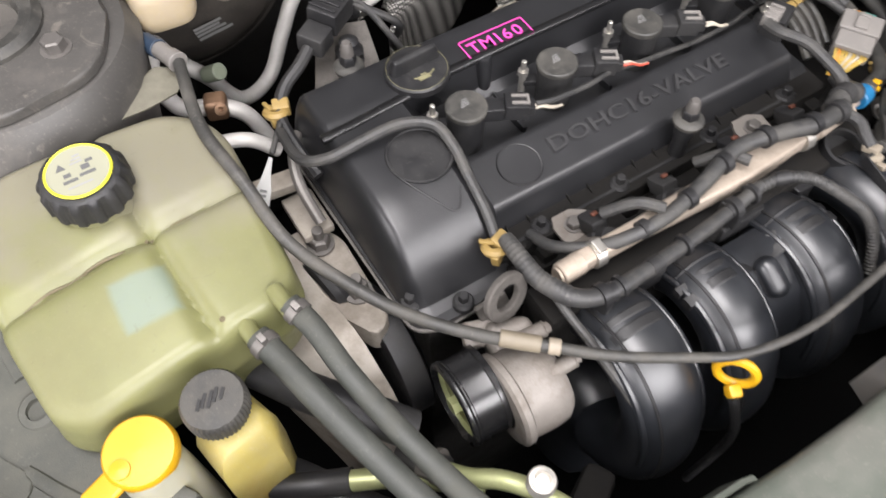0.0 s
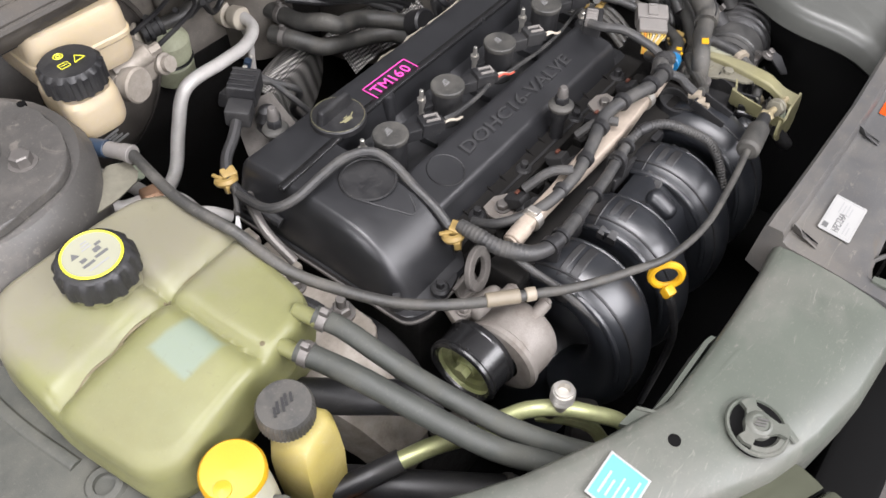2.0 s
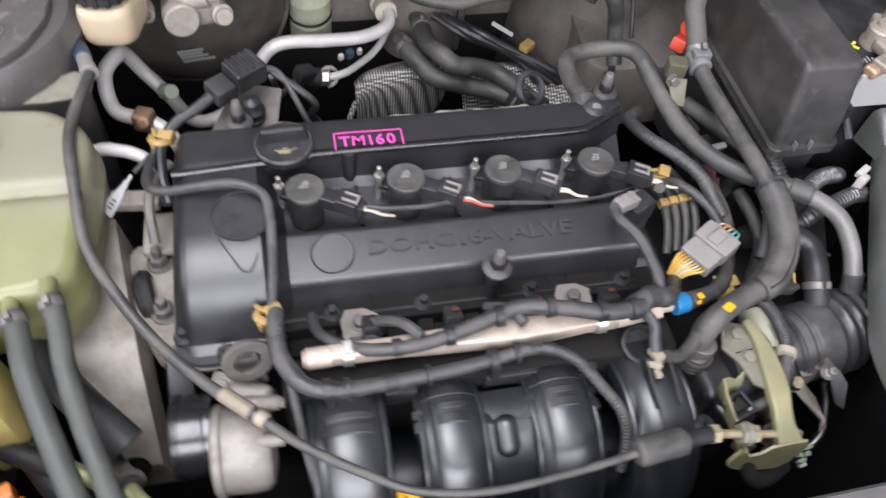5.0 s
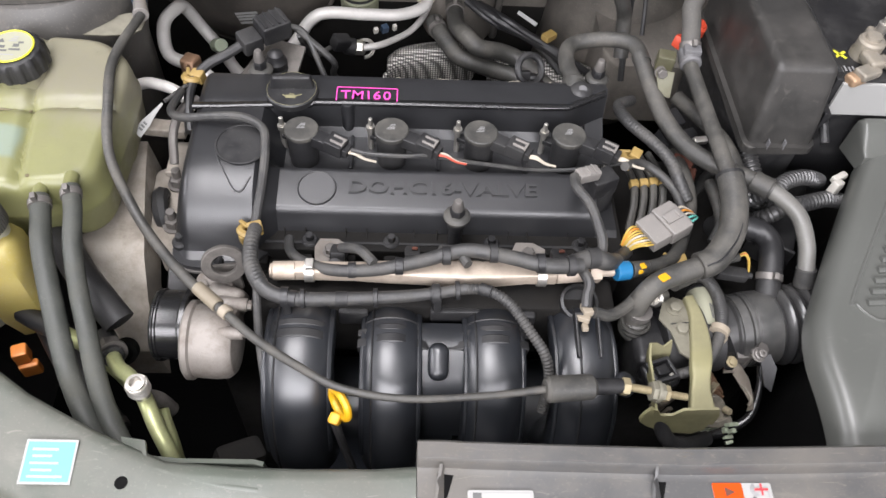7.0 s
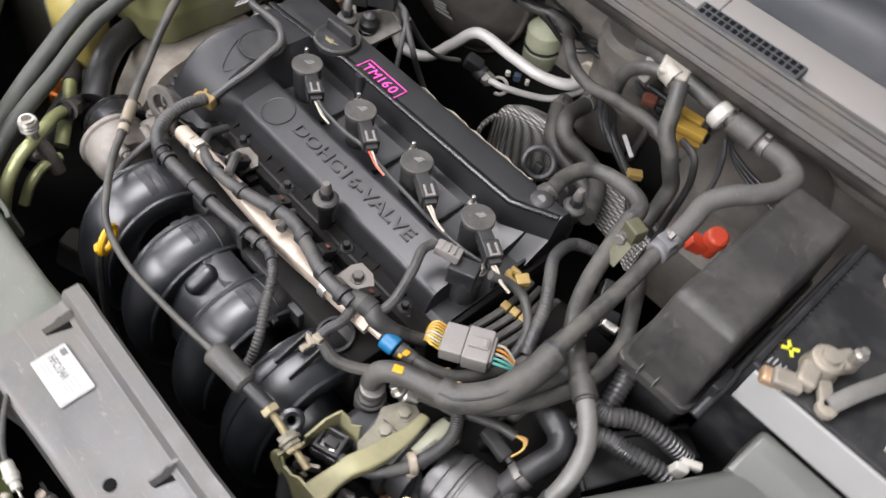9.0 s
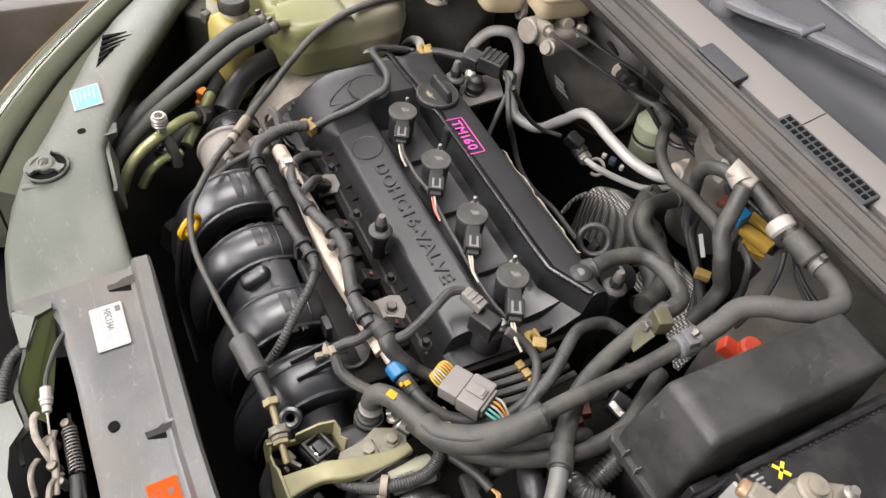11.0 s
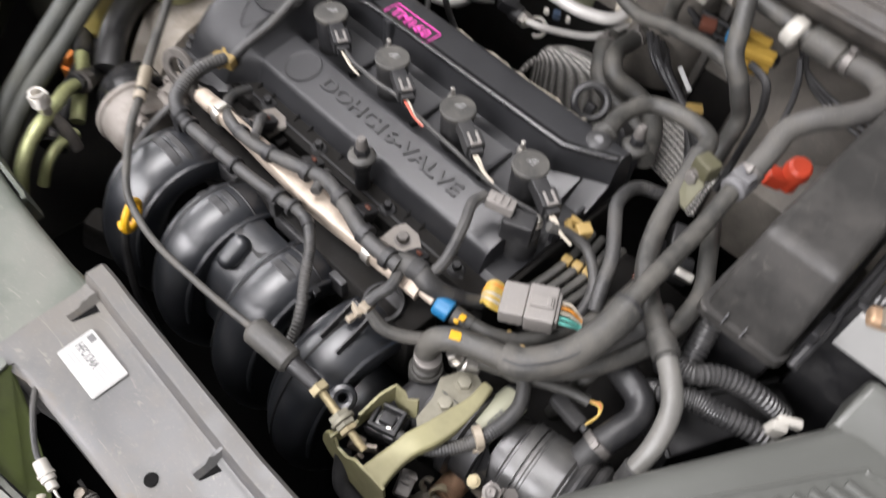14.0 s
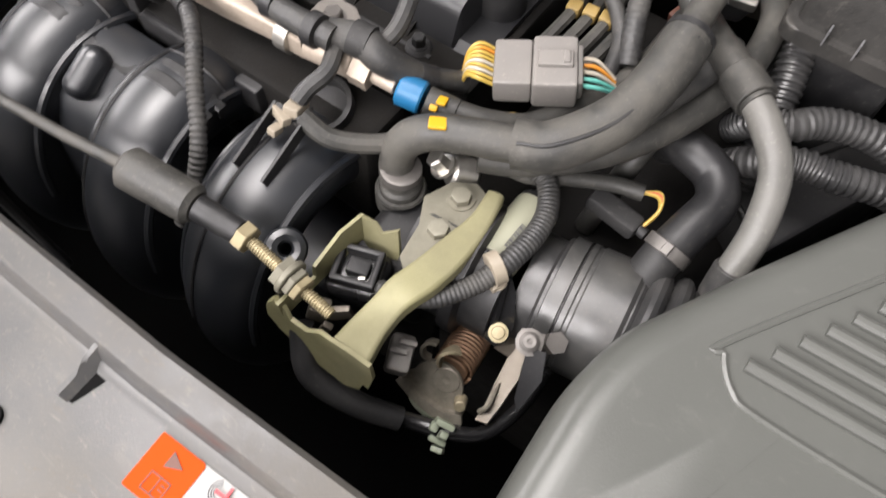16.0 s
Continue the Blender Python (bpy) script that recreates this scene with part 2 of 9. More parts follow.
stain_tank(M["tank"])
def scuff(m, colour, strength, stretch, cut=(0.60, 0.70)):
    """Pale rubbed streaks and a few smears over a moulded surface."""
    n, l = m.node_tree.nodes, m.node_tree.links
    b = n["Principled BSDF"]
    geo = n.new("ShaderNodeNewGeometry")
    for scale, part_of, warp in ((stretch, 1.0, 2.0), (tuple(0.25 * s for s in stretch), 0.7, 0.6)):
        mp = n.new("ShaderNodeMapping")
        mp.inputs["Scale"].default_value = scale
        mp.inputs["Rotation"].default_value = (0.1, 0.2, 0.5 * part_of)
        l.new(geo.outputs["Position"], mp.inputs[0])
        t = n.new("ShaderNodeTexNoise")
        t.inputs["Scale"].default_value, t.inputs["Detail"].default_value = 1.0, 7
        t.inputs["Roughness"].default_value, t.inputs["Distortion"].default_value = 0.65, warp
        l.new(mp.outputs[0], t.inputs["Vector"])
        r = n.new("ShaderNodeMapRange")
        r.inputs[1].default_value, r.inputs[2].default_value = cut
        r.inputs[4].default_value = strength * part_of
        l.new(t.outputs["Fac"], r.inputs[0])
        k = n.new("ShaderNodeMix")
        k.data_type = "RGBA"
        k.inputs[7].default_value = (*colour, 1)
        l.new(b.inputs["Base Color"].links[0].from_socket, k.inputs[6])
        l.new(r.outputs[0], k.inputs[0])
        l.new(k.outputs[2], b.inputs["Base Color"])


M["mount"] = material("dusty_cast_mount", (0.29, 0.262, 0.225), 0.5, 0.2, dust=0.7, dust_colour=(0.17, 0.145, 0.115), scale=40, bump=0.5, fine=500)
M["gloss"] = material("satin_grey_sleeve", (0.045, 0.045, 0.044), 0.3, vary=0.25, bump=0.1, spec=0.9, dust=0.4, dust_colour=(0.10, 0.095, 0.085), scale=45)
M["pipe_grey"] = material("smooth_grey_pipe", (0.11, 0.108, 0.10), 0.35, vary=0.2, dust=0.25, dust_colour=(0.19, 0.18, 0.16))
M["pad"] = material("dusty_bulkhead_pad", (0.085, 0.077, 0.067), 0.7, dust=0.7, dust_colour=(0.19, 0.17, 0.145), scale=14, bump=0.4)
M["bracket_grey"] = material("dull_grey_olive_steel", (0.19, 0.18, 0.14), 0.5, 0.3, dust=0.4, dust_colour=(0.13, 0.12, 0.09), scale=60)
M["worn"] = material("worn_oily_steel", (0.14, 0.122, 0.10), 0.42, 0.6, vary=0.35, scale=110, bump=0.3)
M["shiny"] = material("glossy_black_plastic", (0.009, 0.009, 0.0095), 0.24, vary=0.3, spec=0.7, scale=60, bump=0.1)
M["cam_steel"] = material("pale_worn_zinc_steel", (0.25, 0.23, 0.19), 0.42, 0.45, vary=0.35, scale=140, bump=0.3, dust=0.4, dust_colour=(0.13, 0.11, 0.085))
M["cam_gold"] = material("yellowed_zinc_steel", (0.34, 0.295, 0.20), 0.4, 0.5, vary=0.35, scale=140, bump=0.25, dust=0.3, dust_colour=(0.16, 0.13, 0.09))
# green body paint, darkened in its colour for the shade under the lip
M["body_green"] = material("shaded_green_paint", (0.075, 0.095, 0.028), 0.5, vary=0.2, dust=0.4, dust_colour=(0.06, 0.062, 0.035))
M["cream"] = material("aged_cream_plastic", (0.42, 0.38, 0.31), 0.4, vary=0.2, scale=90)
M["amber"] = material("amber_connector_plastic", (0.42, 0.265, 0.05), 0.42, vary=0.15, scale=90)
M["pale"] = material("aged_pale_plastic", (0.25, 0.215, 0.165), 0.5, vary=0.2, scale=80)
M["joint"] = material("tan_grey_plastic", (0.17, 0.145, 0.105), 0.5, vary=0.2, scale=80)
M["olive_dark"] = material("dark_olive_steel", (0.075, 0.072, 0.04), 0.4, 0.2, vary=0.25, scale=60, dust=0.3, dust_colour=(0.12, 0.11, 0.08))
M["pale_green"] = material("pale_grey_green_clip", (0.24, 0.27, 0.2), 0.5, vary=0.15)
M["wire_orange"] = material("orange_wire", (0.55, 0.22, 0.03), 0.4, vary=0.1, bump=0)
M["booster"] = material("dusty_black_enamel", (0.042, 0.038, 0.034), 0.36, dust=0.5, dust_colour=(0.115, 0.10, 0.085), scale=18)
M["firewall"] = material("dusty_firewall", (0.09, 0.081, 0.07), 0.5, dust=0.7, dust_colour=(0.20, 0.178, 0.15), scale=22, bump=0.3)
M["wing"] = material("grimy_inner_wing", (0.055, 0.057, 0.049), 0.5, dust=0.6, dust_colour=(0.11, 0.108, 0.09), scale=30, bump=0.4)
M["grime"] = material("brown_grime", (0.12, 0.10, 0.055), 0.7, vary=0.4, scale=120)
M["hose_green"] = material("dusty_greenish_rubber", (0.036, 0.039, 0.034), 0.55, dust=0.45, dust_colour=(0.085, 0.084, 0.07), scale=40, bump=0.3)
M["letter"] = material("matte_raised_letter", (0.022, 0.022, 0.023), 0.55, vary=0.2)
M["corrugated"] = material("black_corrugated_plastic", (0.026, 0.026, 0.0265), 0.3, vary=0.2, dust=0.2, dust_colour=(0.10, 0.094, 0.085), spec=0.8)
M["canister"] = material("pale_green_canister", (0.34, 0.355, 0.245), 0.5, vary=0.2, dust=0.4, dust_colour=(0.14, 0.13, 0.09))
M["disc_label"] = material("cream_label", (0.27, 0.27, 0.20), 0.5, vary=0.08, bump=0)
M["clamp_plastic"] = material("dusty_grey_clip", (0.27, 0.25, 0.215), 0.5, vary=0.2, scale=60)
M["navy"] = material("dark_navy_plastic", (0.02, 0.035, 0.06), 0.45, vary=0.2)
M["clamp"] = material("dull_clamp_steel", (0.16, 0.15, 0.14), 0.5, 0.6, vary=0.3, scale=90)
M["braid"] = material("braided_sleeve", (0.05, 0.048, 0.045), 0.6, dust=0.3, dust_colour=(0.14, 0.13, 0.11))
M["foil"] = woven("dimpled_foil")
scuff(M["support"], (0.19, 0.18, 0.16), 0.55, (30, 110, 60))
scuff(M["support_bar"], (0.18, 0.165, 0.14), 0.55, (26, 120, 60))
scuff(M["support_bar"], (0.10, 0.075, 0.045), 0.5, (40, 90, 60), (0.63, 0.72))
scuff(M["airbox"], (0.13, 0.13, 0.12), 0.25, (40, 60, 50))
scuff(M["fuse"], (0.09, 0.084, 0.075), 0.5, (50, 25, 40))
scuff(M["tower"], (0.2, 0.18, 0.155), 0.45, (40, 40, 30))
scuff(M["tower"], (0.035, 0.031, 0.027), 0.5, (30, 45, 30), (0.6, 0.72))
scuff(M["firewall"], (0.03, 0.027, 0.023), 0.5, (30, 30, 18), (0.58, 0.7))
scuff(M["tank"], (0.10, 0.088, 0.05), 0.4, (60, 60, 60), (0.62, 0.74))
scuff(M["rubber"], (0.17, 0.16, 0.14), 0.3, (120, 120, 120), (0.62, 0.7))
scuff(M["cover"], (0.03, 0.0295, 0.029), 0.35, (70, 30, 50), (0.6, 0.72))


# ---- mesh helpers ----
def finish(bm, angle=0.6):
    bmesh.ops.recalc_face_normals(bm, faces=bm.faces)
    for f in bm.faces:
        f.smooth = True
    for e in bm.edges:
        if len(e.link_faces) == 2 and e.calc_face_angle(0) > angle:
            e.smooth = False


def part(name, bm, mat, parent=None, label="", angle=0.6):
    """Links a bmesh, built in world places, as one mesh object under a thing or a part."""
    finish(bm, angle)
    me = bpy.data.meshes.new(name)
    bm.to_mesh(me)
    bm.free()
    me.materials.append(M[mat])
    ob = new(name, me)
    if 20 < len(me.polygons) < 6000:
        ob.modifiers.new("weighted_normals", "WEIGHTED_NORMAL").keep_sharp = True
    if parent is not None:
        ob.parent = parent
        ob.matrix_parent_inverse = Matrix.Translation(-parent.location)
    return tagged(ob, label)


def thing(name, at, label, category, group="", kind=""):
    ob = new(name)
    ob.location = at
    ob.empty_display_size = 0.02
    return tagged(ob, label, category, group, kind)


def solo(name, bm, mat, label, category, group="", kind="", angle=0.6):
    """A thing that is one mesh."""
    return tagged(part(name, bm, mat, None, label, angle), "", category, group, kind)


def B():
    return bmesh.new()


def put(bm, verts, faces):
    vs = [bm.verts.new(v) for v in verts]
    for f in faces:
        try:
            bm.faces.new([vs[i] for i in f])
        except ValueError:
            pass
    return vs


def box(bm, c, s, m=None, bevel=0.002, seg=2, taper=1.0):
    x, y, z = s[0] / 2, s[1] / 2, s[2] / 2
    t = taper
    vs = [(-x, -y, -z), (x, -y, -z), (x, y, -z), (-x, y, -z), (-x * t, -y * t, z), (x * t, -y * t, z), (x * t, y * t, z), (-x * t, y * t, z)]
    rot = m or Matrix.Identity(3)
    tmp = bmesh.new()
    put(tmp, [rot @ Vector(v) + Vector(c) for v in vs], [(0, 3, 2, 1), (4, 5, 6, 7), (0, 1, 5, 4), (1, 2, 6, 5), (2, 3, 7, 6), (3, 0, 4, 7)])
    if bevel > 0:
        bmesh.ops.bevel(tmp, geom=list(tmp.edges), offset=min(bevel, 0.45 * min(s)), segments=seg, profile=0.5, affect="EDGES")
    join(bm, tmp)
    return bm


def join(bm, tmp):
    idx = {}
    for v in tmp.verts:
        idx[v] = bm.verts.new(v.co)
    for f in tmp.faces:
        try:
            bm.faces.new([idx[v] for v in f.verts])
        except ValueError:
            pass
    tmp.free()


def turn(rx=0, ry=0, rz=0):
    return Euler([radians(a) for a in (rx, ry, rz)]).to_matrix()


def axes(d):
    d = Vector(d).normalized()
    u = d.orthogonal().normalized()
    return u, d.cross(u), d


def lathe(bm, base, axis, profile, n=24, cap=True, teeth=0, amp=0.0, rim=9.0):
    """Turns (radius, height) pairs round an axis from a base point."""
    u, w, d = axes(axis)
    rings = []
    for r, h in profile:
        grow = [amp if teeth and r > rim and (i * teeth * 2 // n) % 2 else 0 for i in range(n)]
        rings.append([bm.verts.new(Vector(base) + d * h + (u * math.cos(2 * math.pi * i / n) + w * math.sin(2 * math.pi * i / n)) * (r + grow[i])) for i in range(n)])
    for a, b in zip(rings, rings[1:]):
        for i in range(n):
            bm.faces.new((a[i], a[(i + 1) % n], b[(i + 1) % n], b[i]))
    if cap:
        bm.faces.new(rings[0][::-1])
        bm.faces.new(rings[-1])
    return bm


def rod(bm, a, b, r, r2=None, n=12, bevel=0.0006):
    a, b = Vector(a), Vector(b)
    h = (b - a).length
    r2 = r if r2 is None else r2
    k = min(bevel, 0.4 * min(r, r2), 0.3 * h)
    return lathe(bm, a, b - a, [(r - k, 0), (r, k), (r2, h - k), (r2 - k, h)], n)


def hexa(bm, at, axis, r, h):
    """A hexagon bolt head with washer."""
    lathe(bm, at, axis, [(r * 1.35, 0), (r * 1.35, h * 0.2)], 16)
    lathe(bm, Vector(at) + Vector(axis).normalized() * h * 0.2, axis, [(r, 0), (r, h * 0.7), (r * 0.82, h * 0.8)], 6)
    return bm


def spline(pts, sub=6):
    p = [Vector(q) for q in pts]
    if len(p) == 2:
        return [p[0].lerp(p[1], i / sub) for i in range(sub + 1)]
    p = [p[0] * 2 - p[1]] + p + [p[-1] * 2 - p[-2]]
    out = []
    for i in range(1, len(p) - 2):
        a, b, c, d = p[i - 1], p[i], p[i + 1], p[i + 2]
        for k in range(sub):
            t = k / sub
            out.append(0.5 * (2 * b + (c - a) * t + (2 * a - 5 * b + 4 * c - d) * t * t + (3 * b - a - 3 * c + d) * t * t * t))
    out.append(p[-2])
    return out


def tube(bm, pts, r, n=10, sub=6, ribs=0.0, depth=0.0, flat=1.0):
    """Sweeps a round section along a smooth line; r: one radius or one per control point; ribs: pitch of corrugation."""
    line = spline(pts, sub)
    if ribs:
        total = sum((b - a).length for a, b in zip(line, line[1:]))
        steps = max(8, int(total / ribs * 4))
        cum = [0]
        for a, b in zip(line, line[1:]):
            cum.append(cum[-1] + (b - a).length)
        dens, j = [], 0
        for i in range(steps + 1):
            s = total * i / steps
            while j < len(cum) - 2 and cum[j + 1] < s:
                j += 1
            f = (s - cum[j]) / max(1e-9, cum[j + 1] - cum[j])
            dens.append(line[j].lerp(line[j + 1], min(1, f)))
        line = dens
    k = len(line)
    rad = [r] * len(pts) if isinstance(r, (int, float)) else list(r)
    d0 = (line[1] - line[0]).normalized()
    u = d0.orthogonal().normalized()
    if abs(d0.z) < 0.9:
        u = (Vector((0, 0, 1)) - d0 * d0.z).normalized()
    rings = []
    for i, c in enumerate(line):
        d = (line[min(i + 1, k - 1)] - line[max(i - 1, 0)]).normalized()
        u = (u - d * u.dot(d)).normalized()
        w = d.cross(u)
        f = i / (k - 1) * (len(rad) - 1)
        lo = min(int(f), len(rad) - 2) if len(rad) > 1 else 0
        rr = rad[lo] + (rad[min(lo + 1, len(rad) - 1)] - rad[lo]) * (f - lo)
        if ribs:
            rr -= depth if i % 4 in (0, 1) else 0
        rings.append([bm.verts.new(c + (u * math.cos(a) * flat + w * math.sin(a)) * rr) for a in [2 * math.pi * j / n for j in range(n)]])
    for a, b in zip(rings, rings[1:]):
        for j in range(n):
            bm.faces.new((a[j], a[(j + 1) % n], b[(j + 1) % n], b[j]))
    bm.faces.new(rings[0][::-1])
    bm.faces.new(rings[-1])
    return bm


def ring(bm, c, axis, R, r, n=24, k=8, a0=0.0, a1=2 * math.pi):
    u, w, d = axes(axis)
    full = abs(a1 - a0 - 2 * math.pi) < 1e-6
    count = n if full else n + 1
    rows = []
    for i in range(count):
        a = a0 + (a1 - a0) * i / n
        o = u * math.cos(a) + w * math.sin(a)
        rows.append([bm.verts.new(Vector(c) + o * (R + r * math.cos(b)) + d * r * math.sin(b)) for b in [2 * math.pi * j / k for j in range(k)]])
    for i in range(n):
        a, b = rows[i], rows[(i + 1) % count]
        for j in range(k):
            bm.faces.new((a[j], a[(j + 1) % k], b[(j + 1) % k], b[j]))
    if not full:
        bm.faces.new(rows[0][::-1])
        bm.faces.new(rows[-1])
    return bm


def loft(bm, rows, closed=True, caps=True):
    """Skins rows of points, each row a closed (or open) loop."""
    rings = [[bm.verts.new(p) for p in row] for row in rows]
    n = len(rings[0])
    for a, b in zip(rings, rings[1:]):
        for j in range(n if closed else n - 1):
            bm.faces.new((a[j], a[(j + 1) % n], b[(j + 1) % n], b[j]))
    if caps and closed:
        bm.faces.new(rings[0][::-1])
        bm.faces.new(rings[-1])
    return bm


def slab(bm, outline, z0, z1, bevel=0.002, seg=2):
    """A plate: an outline of (x, y), between two heights (numbers or functions of x, y)."""
    f0 = z0 if callable(z0) else (lambda x, y: z0)
    f1 = z1 if callable(z1) else (lambda x, y: z1)
    tmp = bmesh.new()
    n = len(outline)
    lo = [tmp.verts.new((x, y, f0(x, y))) for x, y in outline]
    hi = [tmp.verts.new((x, y, f1(x, y))) for x, y in outline]
    tmp.faces.new(lo[::-1])
    top = tmp.faces.new(hi)
    for i in range(n):
        tmp.faces.new((lo[i], lo[(i + 1) % n], hi[(i + 1) % n], hi[i]))
    if bevel:
        bmesh.ops.bevel(tmp, geom=list(top.edges), offset=bevel, segments=seg, profile=0.5, affect="EDGES")
    join(bm, tmp)
    return bm


def rounded(outline, r, k=4):
    """Rounds the corners of a polygon of (x, y)."""
    out, n = [], len(outline)
    for i in range(n):
        p, a, b = Vector(outline[i]), Vector(outline[i - 1]), Vector(outline[(i + 1) % n])
        da, db = (a - p), (b - p)
        q = min(r, 0.45 * da.length, 0.45 * db.length)
        s, e = p + da.normalized() * q, p + db.normalized() * q
        for j in range(k + 1):
            t = j / k
            v = s * (1 - t) ** 2 + p * 2 * t * (1 - t) + e * t * t
            out.append((v.x, v.y))
    return out


def plate(bm, pts, normal, thick):
    """A flat or folded sheet: a polygon in space, given thickness along a normal."""
    d = Vector(normal).normalized() * thick
    n = len(pts)
    lo = [bm.verts.new(Vector(p)) for p in pts]
    hi = [bm.verts.new(Vector(p) + d) for p in pts]
    bm.faces.new(lo[::-1])
    bm.faces.new(hi)
    for i in range(n):
        bm.faces.new((lo[i], lo[(i + 1) % n], hi[(i + 1) % n], hi[i]))
    return bm


def words(name, text, size, m, mat, parent=None, label="", depth=0.0006, bold=0.0, wide=1.0, align="LEFT"):
    cu = bpy.data.curves.new(name, "FONT")
    cu.body, cu.size, cu.extrude, cu.offset = text, size, depth, bold
    cu.align_x = align
    cu.resolution_u = 3
    tmp = bpy.data.objects.new(name, cu)
    me = bpy.data.meshes.new_from_object(tmp)
    bpy.data.objects.remove(tmp)
    bm = bmesh.new()
    bm.from_mesh(me)
    bpy.data.meshes.remove(me)
    for v in bm.verts:
        v.co = m @ Vector((v.co.x * wide, v.co.y, v.co.z))
    return part(name, bm, mat, parent, label)


def on_plane(o, x, y):
    """A frame with its origin, its x direction and a rough y direction."""
    x = Vector(x).normalized()
    z = x.cross(Vector(y)).normalized()
    y = z.cross(x)
    return Matrix((( x.x, y.x, z.x, o[0]), (x.y, y.y, z.y, o[1]), (x.z, y.z, z.z, o[2]), (0, 0, 0, 1)))


def card(bm, m, x0, y0, x1, y1, thick=0.0004, lift=0.0):
    """A thin printed rectangle in a plane's frame."""
    c = m @ Vector(((x0 + x1) / 2, (y0 + y1) / 2, lift + thick / 2))
    return box(bm, c, (abs(x1 - x0), abs(y1 - y0), thick), m.to_3x3(), bevel=0)


def hose(name, pts, r, mat, label, category="hose", n=12, sub=6, ends=(), wraps=(), **kw):
    """A hose as a thing: its tube, clamps and tape wraps at the given control points."""
    th = thing(name, pts[0], label, category)
    part("tube", tube(B(), pts, r, n, sub, **kw), mat, th)
    rr = r if isinstance(r, (int, float)) else r[0]
    p = [Vector(q) for q in pts]
    for i in ends:
        d = (p[min(i + 1, len(p) - 1)] - p[max(i - 1, 0)]).normalized()
        c = p[i] + d * (0.008 if i == 0 else -0.008)
        b = B()
        lathe(b, c - d * 0.004, d, [(rr * 0.9, 0), (rr + 0.0014, 0.0005), (rr + 0.0014, 0.0075), (rr * 0.9, 0.008)], 20)
        up = (Vector((0, -0.3, 1)) - d * d.dot(Vector((0, -0.3, 1)))).normalized()
        box(b, c + up * (rr + 0.004), (0.007, 0.005, 0.007), Matrix((d, up.cross(d), up)).transposed(), 0.0008)
        part("hose_clamp", b, "clamp", th, "steel spring clamp")
    for i in wraps:
        d = (p[min(i + 1, len(p) - 1)] - p[max(i - 1, 0)]).normalized()
        q = r if isinstance(r, (int, float)) else r[i]
        b = B()
        lathe(b, p[i] - d * 0.006, d, [(q * 0.9, 0), (q + 0.0007, 0.0003), (q + 0.0009, 0.004), (q + 0.0006, 0.0085), (q + 0.0009, 0.0117), (q * 0.9, 0.012)], 18)
        part("tape_wrap", b, "rubber_dark", th, "dark tape wrap")
    return th


# ---- the closed workshop ----
def wall(name, c, s, mat, label):
    tagged(solo(name, box(B(), c, s, bevel=0), mat, label, "wall"), kind="structure")


tagged(solo("floor", box(B(), (0, 0, -0.1), (9, 9, 0.2), bevel=0), "floor", "grey concrete workshop floor", "floor"), kind="structure")
tagged(solo("ceiling", box(B(), (0, 0, 4.3), (9, 9, 0.2), bevel=0), "plaster", "pale workshop ceiling", "ceiling"), kind="structure")
wall("wall_north", (0, 4.4, 2.1), (9, 0.2, 4.2), "plaster", "pale grey workshop wall")
wall("wall_south", (-3.7, -3.6, 2.1), (1.6, 0.2, 4.2), "plaster", "pale grey workshop wall beside the window band")
wall("wall_south", (3.5, -3.6, 2.1), (2.0, 0.2, 4.2), "plaster", "pale grey workshop wall beside the window band")
wall("wall_south", (-0.2, -3.6, 1.1), (5.4, 0.2, 2.2), "plaster", "pale grey wall below the window band")
wall("wall_south", (-0.2, -3.6, 4.05), (5.4, 0.2, 0.3), "plaster", "pale grey wall above the window band")
wall("wall_east", (4.4, 0, 2.1), (0.2, 8.6, 4.2), "plaster", "pale grey workshop wall")
wall("wall_west", (-4.4, 2.9, 2.1), (0.2, 2.8, 4.2), "plaster", "pale grey workshop wall beside the side window")
wall("wall_west", (-4.4, -3.2, 2.1), (0.2, 2.0, 4.2), "plaster", "pale grey workshop wall beside the side window")
wall("wall_west", (-4.4, -0.35, 0.9), (0.2, 3.7, 1.8), "plaster", "pale grey wall below the side window")
wall("wall_west", (-4.4, -0.35, 3.7), (0.2, 3.7, 1.0), "plaster", "pale grey wall above the side window")

# ---- engine bay body ----
bay = thing("engine_bay", (0, 0.0, 0), "dark grey painted steel engine bay of a car", "car body")
part("undertray", box(B(), (0, -0.02, 0.27), (1.5, 1.1, 0.02), bevel=0), "black", bay, "black undertray below the engine")
part("firewall", box(B(), (0, 0.46, 0.62), (1.5, 0.03, 0.72), bevel=0.004), "firewall", bay, "dusty grey firewall")
b = B()
box(b, (-0.62, 0.0, 0.5), (0.03, 0.95, 0.66), bevel=0.006)
part("inner_fender", b, "body", bay)
part("inner_fender", box(B(), (0.72, 0.0, 0.5), (0.03, 0.95, 0.66), bevel=0.006), "body", bay)
part("front_crossmember", box(B(), (0.0, -0.52, 0.45), (1.3, 0.06, 0.52), bevel=0.01), "black", bay)
part("sill", box(B(), (0, 0.0, 0.13), (1.5, 1.0, 0.26), bevel=0), "black", bay)
